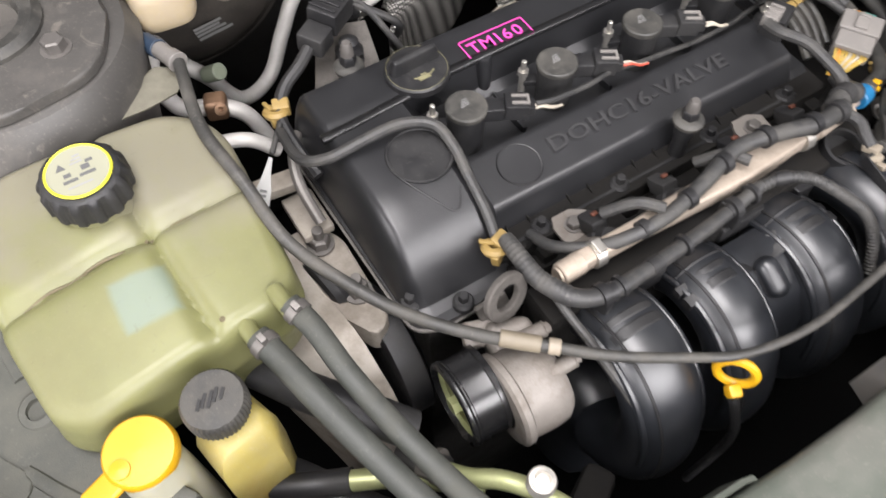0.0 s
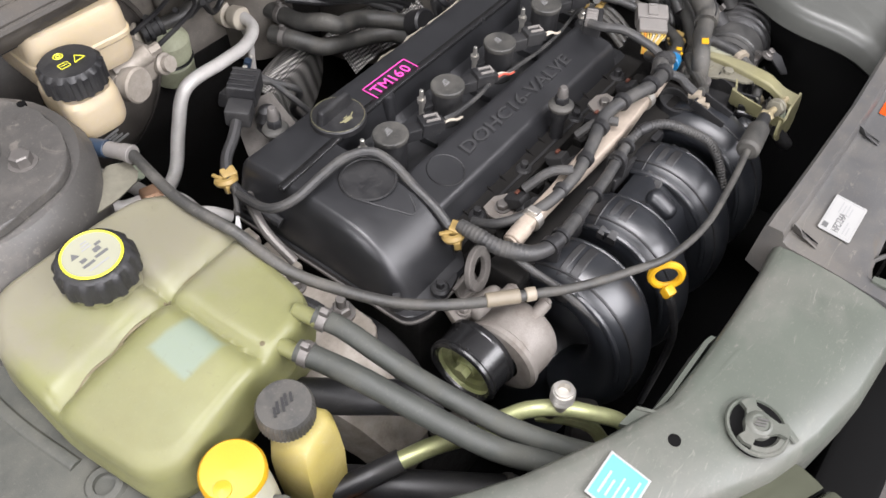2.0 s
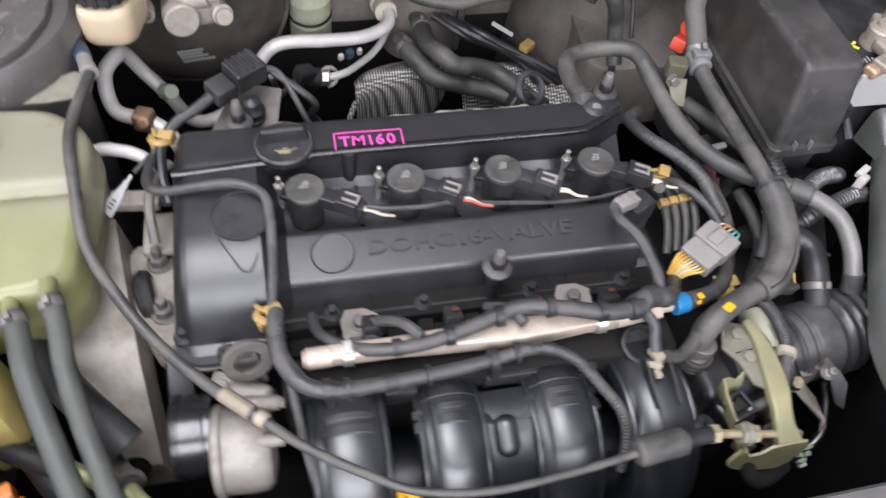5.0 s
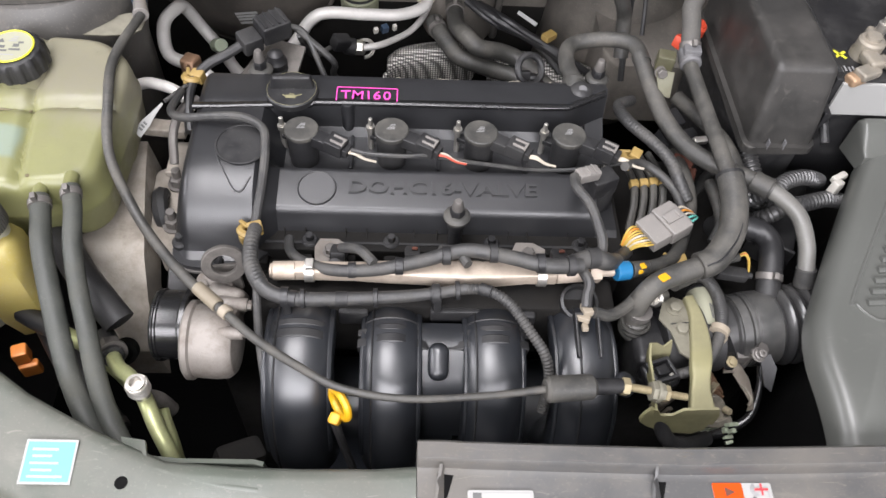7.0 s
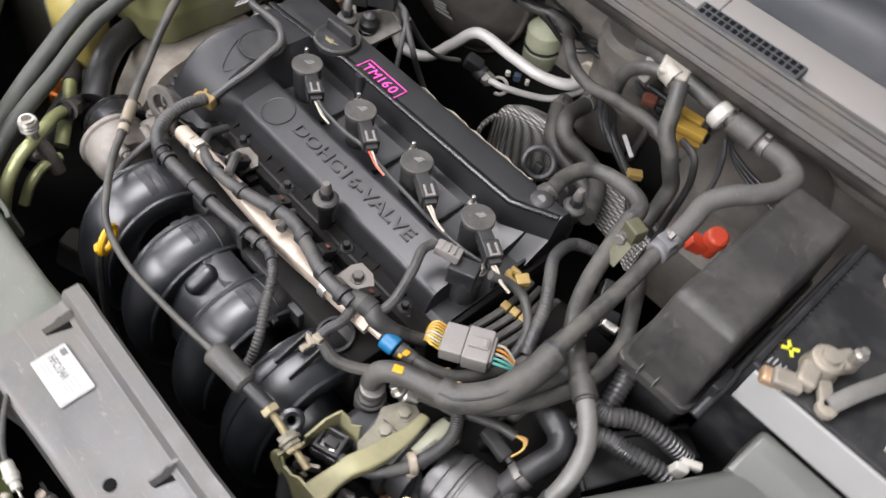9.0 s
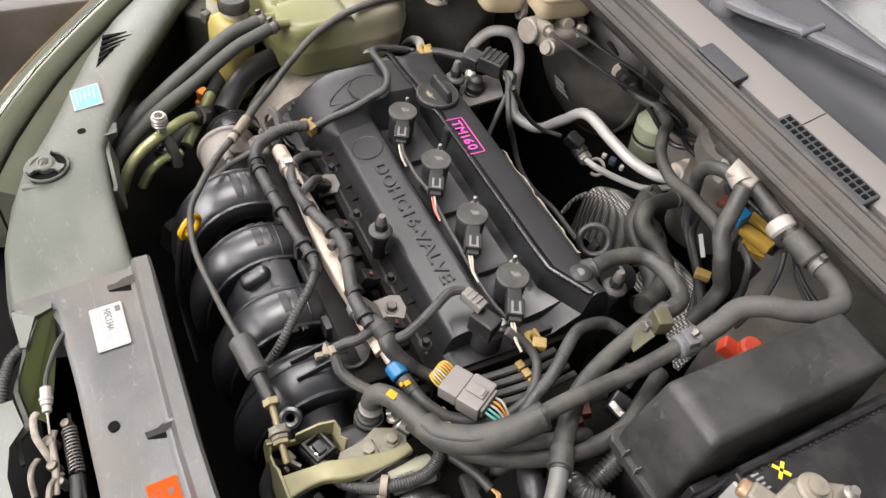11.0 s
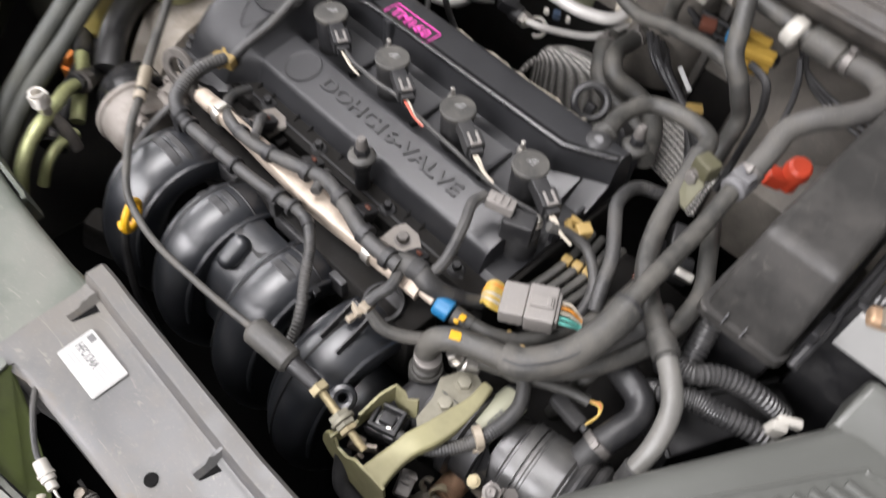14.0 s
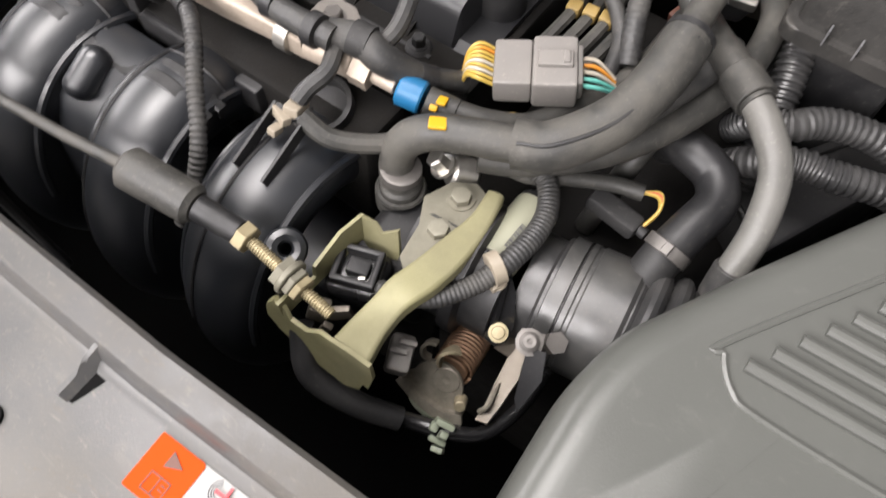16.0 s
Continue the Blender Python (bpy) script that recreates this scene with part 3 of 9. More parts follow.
# rail beside the coolant tank, with welded nut and holes
b = B()
slab(b, rounded([(-0.64, 0.22), (-0.506, 0.22), (-0.510, 0.0), (-0.502, -0.07), (-0.468, -0.16), (-0.50, -0.20), (-0.57, -0.165), (-0.64, -0.08)], 0.02), 0.74, lambda x, y: 0.853 + 0.10 * max(0, -0.56 - x) + 0.05 * max(0, y), 0.006)
part("inner_wing", b, "wing", bay, "dark grime-covered inner wing panel below the tank")
for q in ([(-0.545, 0.2, 0.868), (-0.548, 0.06, 0.859), (-0.540, -0.02, 0.855)], [(-0.556, -0.09, 0.855), (-0.53, -0.13, 0.855), (-0.495, -0.165, 0.854)], [(-0.605, 0.2, 0.874), (-0.604, 0.02, 0.862), (-0.585, -0.08, 0.857), (-0.53, -0.17, 0.855)]):
    part("pressed_bead", tube(B(), q, 0.006, 8, 6, flat=0.6), "wing", bay)
part("worn_bead", tube(B(), [(-0.584, 0.05, 0.861), (-0.583, 0.02, 0.8575), (-0.580, -0.018, 0.8555)], 0.0026, 8, 5), "clamp", bay, "bare rubbed edge")
for x, y, r in ((-0.564, -0.026, 0.0085), (-0.596, 0.006, 0.0095), (-0.551, -0.060, 0.0036), (-0.592, -0.045, 0.0045)):
    part("panel_hole", lathe(B(), (x, y, 0.845), (0, 0, 1), [(r, 0), (r, 0.0088 + 0.10 * max(0, -0.56 - x) + 0.05 * max(0, y)), (r * 0.9, 0.009 + 0.10 * max(0, -0.56 - x) + 0.05 * max(0, y))], 18), "black", bay)
b = B()
lathe(b, (-0.535, -0.050, 0.850), (-0.1, -0.1, 1), [(0.0185, 0), (0.0165, 0.005), (0.0135, 0.0085), (0.0085, 0.009), (0.0080, 0.004), (0.0, 0.0035)], 28, cap=False)
part("weld_boss", b, "wing", bay)
b = B()
slab(b, rounded([(-0.625, -0.02), (-0.60, 0.0), (-0.575, -0.06), (-0.55, -0.10), (-0.575, -0.125), (-0.605, -0.09)], 0.01), 0.85, 0.859, 0.003)
part("gusset_plate", b, "wing", bay)
b = B()
for i in range(3):
    box(b, (-0.50 + 0.016 * i, -0.150 - 0.008 * i, 0.862), (0.012, 0.02, 0.018), turn(0, 0, 35), 0.004)
part("clip_block", b, "wing", bay)

# added black panel: darkens the lower bulkhead in place of shade
b = B()
box(b, (0, 0.436, 0.53), (1.3, 0.02, 0.46), bevel=0.006)
part("bulkhead_shade", b, "block", bay, "added black panel standing in for shade on the lower bulkhead")
# firewall details: sound pad and a pressed ridge
b = B()
box(b, (0.10, 0.437, 0.80), (0.40, 0.02, 0.3), bevel=0.008, seg=3)
part("sound_pad", b, "pad", bay, "dusty grey sound deadening pad")
b = B()
lathe(b, (0.27, 0.43, 0.62), (0.1, -0.15, 1), [(0.105, 0), (0.105, 0.16), (0.1, 0.2), (0.085, 0.235), (0.06, 0.255), (0.0, 0.262)], 36, cap=False)
part("heater_bulge", b, "pad", bay, "dusty brown-grey rounded bulkhead bulge")
b = B()
lathe(b, (0.045, 0.43, 0.72), (0, -0.05, 1), [(0.055, 0), (0.055, 0.12), (0.05, 0.14), (0.058, 0.145), (0.058, 0.17), (0.05, 0.18)], 32)
part("duct_drum", b, "pad", bay, "round dusty duct on the bulkhead")
b = B()
for x in (0.11, 0.2):
    box(b, (x, 0.422, 0.82), (0.012, 0.012, 0.24), turn(0, 4), 0.004)
part("bulkhead_seam", b, "tower", bay)
b = B()
slab(b, rounded([(0.24, 0.24), (0.50, 0.24), (0.56, 0.44), (0.22, 0.44)], 0.03), 0.7, lambda x, y: 0.80 + 0.3 * (y - 0.24), 0.006)
part("corner_shelf", b, "pad", bay, "dusty shelf behind the fuse box")

# strut tower
st = thing("strut_tower", (-0.436, 0.226, 0.6), "dusty grey strut tower with bolted top mount", "strut tower")
b = B()
loft(b, [[(x + r * math.cos(math.pi * i / 20), y + r * math.sin(math.pi * i / 20), z) for i in range(40)] for x, y, r, z in ((-0.478, 0.2, 0.118, 0.55), (-0.476, 0.2, 0.116, 0.84), (-0.466, 0.207, 0.116, 0.895), (-0.455, 0.213, 0.112, 0.935), (-0.452, 0.214, 0.1, 0.952), (-0.452, 0.214, 0.082, 0.957), (-0.452, 0.214, 0.058, 0.958))])
part("dome", b, "tower", st)
b = B()
slab(b, rounded([(-0.545, 0.27), (-0.48, 0.30), (-0.385, 0.285), (-0.36, 0.2), (-0.39, 0.13), (-0.48, 0.115), (-0.55, 0.17)], 0.03), 0.955, 0.9635, 0.003)
part("top_plate", b, "tower", st)
b = B()
lathe(b, (-0.458, 0.222, 0.955), (0, 0, 1), [(0.05, 0), (0.05, 0.012), (0.044, 0.017), (0.034, 0.016), (0.03, 0.006), (0.0, 0.004)], 30, cap=False)
part("bearing_cup", b, "rubber", st)
b = B()
lathe(b, (-0.458, 0.222, 0.958), (0, 0, 1), [(0.012, 0), (0.012, 0.012), (0.008, 0.014), (0.008, 0.022)], 12)
part("strut_rod", b, "copper", st, "reddish strut rod end")
for x, y in ((-0.412, 0.168), (-0.415, 0.262), (-0.512, 0.24)):
    b = B()
    hexa(b, (x, y, 0.962), (0, 0, 1), 0.009, 0.012)
    part("bolt", b, "clamp", st, "dull zinc plated bolt")
b = B()
lathe(b, (-0.37, 0.235, 0.955), (0, 0, 1), [(0.004, 0.006), (0.004, 0.0098)], 10)
part("hole", b, "black", st)
b = B()
plate(b, [(-0.410, 0.118, 0.918), (-0.403, 0.130, 0.9195), (-0.388, 0.136, 0.9205), (-0.375, 0.146, 0.921), (-0.350, 0.160, 0.917), (-0.334, 0.156, 0.912), (-0.336, 0.140, 0.910), (-0.345, 0.130, 0.911), (-0.372, 0.120, 0.916)], (0.1, -0.3, 1), 0.0022)
plate(b, [(-0.376, 0.147, 0.921), (-0.350, 0.161, 0.917), (-0.351, 0.161, 0.902), (-0.366, 0.153, 0.908)], (-0.4, 0.9, 0), 0.002)
lathe(b, (-0.400, 0.1235, 0.9195), (0.1, -0.3, 1), [(0.0035, 0), (0.0035, 0.003), (0.002, 0.004)], 10)
solo("cable_bracket", b, "bracket_grey", "grey steel fin bracket holding the cable", "bracket")

# ---- cowl, windscreen and wiper ----
cowl = thing("windscreen_cowl", (0.05, 0.33, 0.98), "grey plastic cowl panel below the windscreen with rubber seal", "cowl")


def strip(bm, prof, x0=-0.62, x1=0.74):
    return loft(bm, [[(x, y, z) for y, z in prof] for x in (x0, x1)])


b = B()
strip(b, [(0.29, 0.985), (0.276, 0.988), (0.264, 1.0), (0.262, 1.006), (0.262, 1.02), (0.268, 1.03), (0.276, 1.031), (0.282, 1.024), (0.29, 1.026), (0.298, 1.034), (0.304, 1.03), (0.31, 0.985)])
part("rubber_seal", b, "seal", cowl, "dusty black rubber seal along the edge", angle=0.5)
for y, z, r, mt in ((0.2625, 1.0135, 0.0045, "seal"), (0.2735, 1.0305, 0.0028, "seal"), (0.2985, 1.034, 0.0024, "rubber"), (0.287, 0.984, 0.004, "rubber_dark")):
    part("seal_bead", tube(B(), [(-0.62, y, z), (0.06, y, z + 0.0005), (0.74, y, z)], r, 8, 4), mt, cowl)
b = B()
strip(b, [(0.304, 1.012), (0.308, 1.022), (0.326, 1.026), (0.33, 1.012)])
part("dark_strip", b, "cowl", cowl)
b = B()
strip(b, [(0.318, 1.0), (0.32, 1.029), (0.324, 1.033), (0.362, 1.044), (0.366, 1.041), (0.366, 1.0)], -0.62, 0.155)
part("top_panel", b, "cowl_light", cowl, "pale dusty plastic strip")
b = B()
strip(b, [(0.318, 1.0), (0.32, 1.029), (0.324, 1.033), (0.362, 1.044), (0.366, 1.041), (0.366, 1.0)], 0.1565, 0.74)
part("top_panel", b, "cowl_light", cowl, "pale dusty plastic strip")
b = B()
strip(b, [(0.367, 1.0), (0.367, 1.036), (0.40, 1.04), (0.43, 1.052), (0.46, 1.078), (0.47, 1.08), (0.47, 1.0)])
part("rear_panel", b, "cowl", cowl)
b = B()
box(b, (0.035, 0.318, 1.032), (0.068, 0.022, 0.01), turn(14), 0.002)
part("clip_cover", b, "cowl", cowl, "dark square clip cover")
b = B()
box(b, (0.205, 0.3165, 1.0315), (0.135, 0.024, 0.009), turn(14), 0.002)
grille = part("vent_plate", b, "cowl", cowl, "dark plate with two rows of air slots")
for i in range(15):
    for j in range(2):
        part("vent_slot", box(B(), (0.145 + i * 0.0086, 0.3125 + j * 0.0085, 1.0352 + j * 0.002), (0.0058, 0.0058, 0.0024), turn(14), 0.0006), "black", grille)
b = B()
plate(b, [(-0.75, 0.475, 1.06), (0.8, 0.475, 1.06), (0.75, 1.0, 1.38), (-0.7, 1.0, 1.38)], (0, -0.5, 0.8), 0.005)
solo("windscreen", b, "glass", "dark tinted windscreen behind the cowl", "windscreen")
b = B()
box(b, (0.0, 0.475, 1.074), (1.5, 0.012, 0.014), turn(30), 0.004)
solo("windscreen_trim", b, "wiper", "grey trim strip at the windscreen edge", "trim")
wip = thing("wiper_arm", (0.0, 0.40, 1.04), "grey wiper arm with capped pivot on the cowl", "wiper")
b = B()
lathe(b, (-0.055, 0.395, 1.035), (0, -0.1, 1), [(0.02, 0), (0.02, 0.012), (0.016, 0.02), (0.015, 0.03), (0.011, 0.035), (0.0, 0.036)], 24, cap=False)
part("pivot_cap", b, "wiper", wip)
b = B()
tube(b, [(-0.055, 0.397, 1.052), (-0.02, 0.398, 1.058), (0.02, 0.408, 1.064), (0.06, 0.42, 1.07), (0.2, 0.437, 1.09), (0.5, 0.47, 1.13)], [0.02, 0.018, 0.014, 0.012, 0.010, 0.007], 10, 6, flat=0.5)
part("arm", b, "wiper", wip)
b = B()
rod(b, (0.055, 0.400, 1.07), (0.058, 0.430, 1.08), 0.004)
part("hinge_pin", b, "wiper", wip)

# ---- radiator support ----
sup = thing("radiator_support", (-0.1, -0.4, 0.8), "dusty grey plastic upper radiator support with stickers", "radiator support")
ST = [  # x, rear y, front y, height
    (-0.64, -0.06, -0.16, 0.895), (-0.56, -0.14, -0.225, 0.89), (-0.48, -0.203, -0.295, 0.885), (-0.41, -0.251, -0.342, 0.88), (-0.345, -0.295, -0.375, 0.878),
    (-0.28, -0.328, -0.408, 0.876), (-0.22, -0.352, -0.443, 0.874), (-0.165, -0.356, -0.462, 0.874), (-0.11, -0.358, -0.474, 0.875), (-0.05, -0.358, -0.478, 0.876), (-0.018, -0.356, -0.478, 0.877),
]
rows = []
for x, yr, yf, z in ST:
    rows.append([(x, yr - 0.006, z - 0.03), (x, yr + 0.001, z - 0.014), (x, yr, z - 0.004), (x, yr - 0.004, z), (x, yr - 0.012, z + 0.001), (x, yr * 0.75 + yf * 0.25, z + 0.001), (x, yr * 0.5 + yf * 0.5, z - 0.001), (x, yr * 0.25 + yf * 0.75, z - 0.006), (x, yf + 0.006, z - 0.013), (x, yf, z - 0.018), (x, yf - 0.004, z - 0.03), (x, yf - 0.006, z - 0.075)])
part("left_wing", loft(B(), rows), "support", sup, angle=0.9)
rows = []
for x, dy, yf in ((-0.0175, 0.0, -0.476), (-0.002, 0.0, -0.468), (0.003, 0.0, -0.442), (0.02, -0.001, -0.437), (0.1, -0.003, -0.434), (0.2, -0.005, -0.433), (0.3, -0.003, -0.435), (0.42, 0.0, -0.446), (0.66, -0.018, -0.464)):
    rows.append([(x, -0.338 + dy, 0.84), (x, -0.340 + dy, 0.890), (x, -0.343 + dy, 0.894), (x, -0.356 + dy, 0.894), (x, -0.3585 + dy, 0.891), (x, -0.3605 + dy, 0.883), (x, -0.366 + dy, 0.880), (x, -0.40 + dy, 0.878), (x, yf + 0.006, 0.871), (x, yf, 0.866), (x, yf - 0.002, 0.79)])
part("cross_bar", loft(B(), rows), "support_bar", sup, angle=0.5)
# raised ribs with black shade wedges beside them, and pin bosses
for x in (0.0, 0.174):
    b = B()
    plate(b, [(x, -0.361, 0.893), (x - 0.001, -0.368, 0.890), (x - 0.002, -0.372, 0.885), (x - 0.004, -0.387, 0.8805), (x + 0.002, -0.387, 0.8785), (x + 0.003, -0.361, 0.879)], (1, 0.1, 0), 0.0025)
    part("rib", b, "support_bar", sup)
    # black wedge puts the shade next to the rib into colour
    b = B()
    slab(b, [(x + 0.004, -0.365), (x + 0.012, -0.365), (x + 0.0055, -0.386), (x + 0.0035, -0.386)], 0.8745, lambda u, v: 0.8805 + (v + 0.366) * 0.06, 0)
    part("rib_shade", b, "black", sup, "black wedge painted in for the shade beside the rib")
for x, y, z, s in ((-0.25, -0.371, 0.8742, (0, -0.08, 1)), (0.155, -0.409, 0.8772, (0, -0.2, 1))):
    b = B()
    lathe(b, (x, y, z - 0.004), s, [(0.0052, 0), (0.0052, 0.0052), (0.0046, 0.0053)], 20)
    part("pin_hole", b, "black", sup)
# headlight adjuster opening with its star knob
AC = Vector((-0.2005, -0.4165, 0.8738))
AN = Vector((0, -0.09, 1))
# solid black disc: the darkness inside the opening is put into its colour
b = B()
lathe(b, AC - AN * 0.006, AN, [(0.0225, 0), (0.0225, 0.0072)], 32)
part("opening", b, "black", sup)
b = B()
ring(b, AC + AN * 0.0012, AN, 0.0232, 0.0018, 36, 6)
part("rim", b, "support", sup)
b = B()
ring(b, AC + AN * 0.001, AN, 0.0195, 0.0034, 14, 6, 2.5, 4.3)
part("pocket_lip", b, "support", sup)
for a in (50, 170, 290):
    b = B()
    d = Vector((math.cos(radians(a)), math.sin(radians(a)), 0))
    e = Vector((-d.y, d.x, 0))
    plate(b, [AC + d * p + e * q + AN * 0.0035 for p, q in ((0.006, -0.0085), (0.014, -0.0045), (0.0205, -0.006), (0.0222, 0.0), (0.0205, 0.006), (0.014, 0.0045), (0.006, 0.0085))], AN, 0.0042)
    part("knob_arm", b, "support", sup)
b = B()
lathe(b, AC - AN * 0.002, AN, [(0.0115, 0), (0.0115, 0.0085), (0.0095, 0.0105), (0.007, 0.0112), (0.0062, 0.0104), (0.0, 0.0104)], 24, cap=False)
part("star_knob", b, "support", sup, "three armed grey knob")
b = B()
for i in range(3):
    box(b, AC + AN * 0.0098 + Vector((-0.003 + 0.003 * i, 0, 0)), (0.0012, 0.008, 0.0006), turn(-5, 0, 20), 0)
part("arrow_mark", b, "body", sup)
# pressed swages, inner ledge and clips
for pts, r, k in (([(-0.224, -0.394, 0.8715), (-0.213, -0.3885, 0.8722), (-0.200, -0.3875, 0.8726), (-0.187, -0.3925, 0.8724), (-0.178, -0.405, 0.8714), (-0.1775, -0.418, 0.8700), (-0.181, -0.433, 0.8672), (-0.1865, -0.447, 0.8640)], 0.0034, 0.55), ([(-0.42, -0.262, 0.8782), (-0.326, -0.314, 0.8758), (-0.287, -0.334, 0.8747), (-0.244, -0.354, 0.8736), (-0.19, -0.370, 0.8735), (-0.143, -0.377, 0.8742)], 0.0032, 0.5)):
    part("swage", tube(B(), pts, r, 8, 6, flat=k), "support", sup)
b = B()
loft(b, [[(x, y, z + 0.004), (x, y + 0.004, z + 0.003), (x, y + 0.009, z - 0.03), (x, y, z - 0.03)] for x, y, z in ((-0.235, -0.349, 0.862), (-0.21, -0.352, 0.864), (-0.18, -0.353, 0.866), (-0.15, -0.354, 0.868), (-0.142, -0.356, 0.868))])
part("inner_ledge", b, "support", sup)
b = B()
plate(b, [(-0.261, -0.331, 0.864), (-0.241, -0.334, 0.864), (-0.236, -0.349, 0.866), (-0.255, -0.345, 0.866)], (0, 0, 1), 0.006)
part("clip", b, "support", sup)
b = B()
plate(b, [(-0.243, -0.3345, 0.870), (-0.240, -0.335, 0.870), (-0.235, -0.350, 0.872), (-0.238, -0.350, 0.872)], (0, 0, 1), 0.0022)
part("clip_rib", b, "support", sup)
# black wedges laid on the skin, painting the dark inside of louvre slots
for i in range(6):
    o = Vector((-0.432 + i * 0.0085, -0.268 - i * 0.0095, 0.8775 - 0.0004 * i))
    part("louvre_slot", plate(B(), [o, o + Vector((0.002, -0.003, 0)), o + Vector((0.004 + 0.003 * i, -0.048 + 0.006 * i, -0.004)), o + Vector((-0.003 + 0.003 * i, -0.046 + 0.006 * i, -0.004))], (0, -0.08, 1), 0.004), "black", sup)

# stickers on the support
def round_card(bm, m, x0, y0, x1, y1, r, thick, lift):
    """A thin printed rectangle with rounded corners in a plane's frame."""
    return plate(bm, [m @ Vector((u, v, lift)) for u, v in rounded([(x0, y0), (x1, y0), (x1, y1), (x0, y1)], r, 4)], m.to_3x3() @ Vector((0, 0, 1)), thick)


m = on_plane((0.0225, -0.4085, 0.8787), (0.05, 0.0, -0.0002), (0, 0.03, 0.0022))
s = thing("white_sticker", (0.05, -0.392, 0.879), "white printed parts sticker on the support", "sticker")
part("paper", round_card(B(), m, 0, 0, 0.0525, 0.0305, 0.002, 0.0005, 0.0005), "label", s)
b = B()
card(b, m, 0.004, 0.0235, 0.011, 0.0285, 0.0003, 0.001)
for i in range(3):
    card(b, m, 0.0045, 0.0243 + i * 0.0015, 0.0105, 0.0247 + i * 0.0015, 0.0003, 0.0012)
part("code_block", b, "ink", s)
words("print", "HFC134A", 0.0092, m @ Matrix.Translation((0.0045, 0.0130, 0.0011)), "ink", s, "grey print", 0.0001, 0.0002, 0.72)
b = B()
for x0, y0, x1, y1 in ((0.002, 0.0018, 0.0505, 0.0021), (0.002, 0.0284, 0.0032, 0.0287), (0.012, 0.0284, 0.0505, 0.0287), (0.002, 0.0018, 0.0023, 0.0287), (0.0502, 0.0018, 0.0505, 0.0287)):
    card(b, m, x0, y0, x1, y1, 0.0003, 0.001)
for i in range(4):
    card(b, m, 0.030, 0.0205 - i * 0.0032, 0.0465 - 0.003 * (i % 2), 0.0217 - i * 0.0032, 0.0003, 0.001)
for i in range(2):
    card(b, m, 0.006, 0.0085 - i * 0.003, 0.024 - 0.006 * i, 0.0097 - i * 0.003, 0.0003, 0.001)
part("print_bars", b, "ink_grey", s)
s = thing("cyan_sticker", (-0.31, -0.355, 0.875), "cyan sticker with white print on the support", "sticker")
m = on_plane((-0.3295, -0.3725, 0.8722), (1, 0.0, -0.03), (0, 0.035, 0.0055))
part("paper", card(B(), m, 0, 0, 0.04, 0.035, 0.0005, 0.0032), "label", s)
part("field", card(B(), m, 0.0018, 0.0018, 0.0382, 0.0332, 0.0005, 0.0035), "cyan", s)
for x0, x1, y0, y1 in ((0.006, 0.026, 0.0262, 0.0282), (0.007, 0.022, 0.021, 0.0228), (0.006, 0.028, 0.0155, 0.0172), (0.008, 0.024, 0.010, 0.0118), (0.006, 0.033, 0.005, 0.0068)):
    part("print_line", card(B(), m, x0, y0, x1, y1, 0.0004, 0.0039), "label", s)
s = thing("warning_sticker", (0.235, -0.39, 0.875), "orange and white warning sticker on the support", "sticker")
m = on_plane((0.2215, -0.3968, 0.8784), (0.06, 0.001, -0.0006), (0, 0.03, 0.002)) @ Matrix.Diagonal((0.79, 0.985, 1, 1))
part("paper", round_card(B(), m, 0, 0, 0.062, 0.026, 0.0025, 0.0005, 0.0005), "label", s)
part("orange_field", plate(B(), [m @ Vector((u, v, 0.0012)) for u, v in rounded([(0.0, 0.0), (0.0015, -0.0001), (0.0312, -0.0001), (0.0312, 0.0261), (0.0015, 0.0261), (0, 0.026)], 0.0025, 4)], m.to_3x3() @ Vector((0, 0, 1)), 0.0003), "orange_label", s)
b = B()
plate(b, [m @ Vector(q) for q in ((0.0125, 0.015, 0.0016), (0.0125, 0.0225, 0.0016), (0.0225, 0.0185, 0.0016))], m.to_3x3() @ Vector((0, 0, 1)), 0.0003)
part("triangle", b, "rust_red", s)
b = B()
for x0, y0, x1, y1 in ((0.009, 0.003, 0.0096, 0.0115), (0.022, 0.003, 0.0226, 0.0115), (0.009, 0.003, 0.0226, 0.0036), (0.009, 0.0109, 0.0226, 0.0115), (0.0155, 0.003, 0.0161, 0.0115), (0.018, 0.0065, 0.0208, 0.0071), (0.018, 0.0085, 0.0208, 0.0091)):
    card(b, m, x0, y0, x1, y1, 0.0003, 0.0015)
part("print_marks", b, "rust_red", s)
b = B()
card(b, m, 0.0435, 0.0195, 0.0575, 0.0212, 0.0003, 0.0022)
card(b, m, 0.0497, 0.0155, 0.0513, 0.0252, 0.0003, 0.0026)
part("red_cross", b, "red_ink", s)
b = B()
for i in range(3):
    ring(b, m @ Vector((0.046, 0.0205, 0.0012)), m.to_3x3() @ Vector((0, 0, 1)), 0.0028 + 0.0011 * i, 0.0004, 10, 4, 1.2, 4.2)
part("spin_marks", b, "ink_grey", s)
b = B()
for i in range(4):
    u, v = math.cos(i * 1.57 + 0.4), math.sin(i * 1.57 + 0.4)
    plate(b, [m @ Vector((0.0435 + p * u - q * v, 0.0095 + p * v + q * u, 0.0013)) for p, q in ((0.0006, 0), (0.0022, -0.0018), (0.0045, -0.0021), (0.0058, -0.0004), (0.0050, 0.0016), (0.0025, 0.0014))], m.to_3x3() @ Vector((0, 0, 1)), 0.0003)
part("fan_symbol", b, "ink", s)
part("text_bar", card(B(), m, 0.0575, 0.003, 0.0585, 0.022, 0.0003, 0.0012), "ink_grey", s)

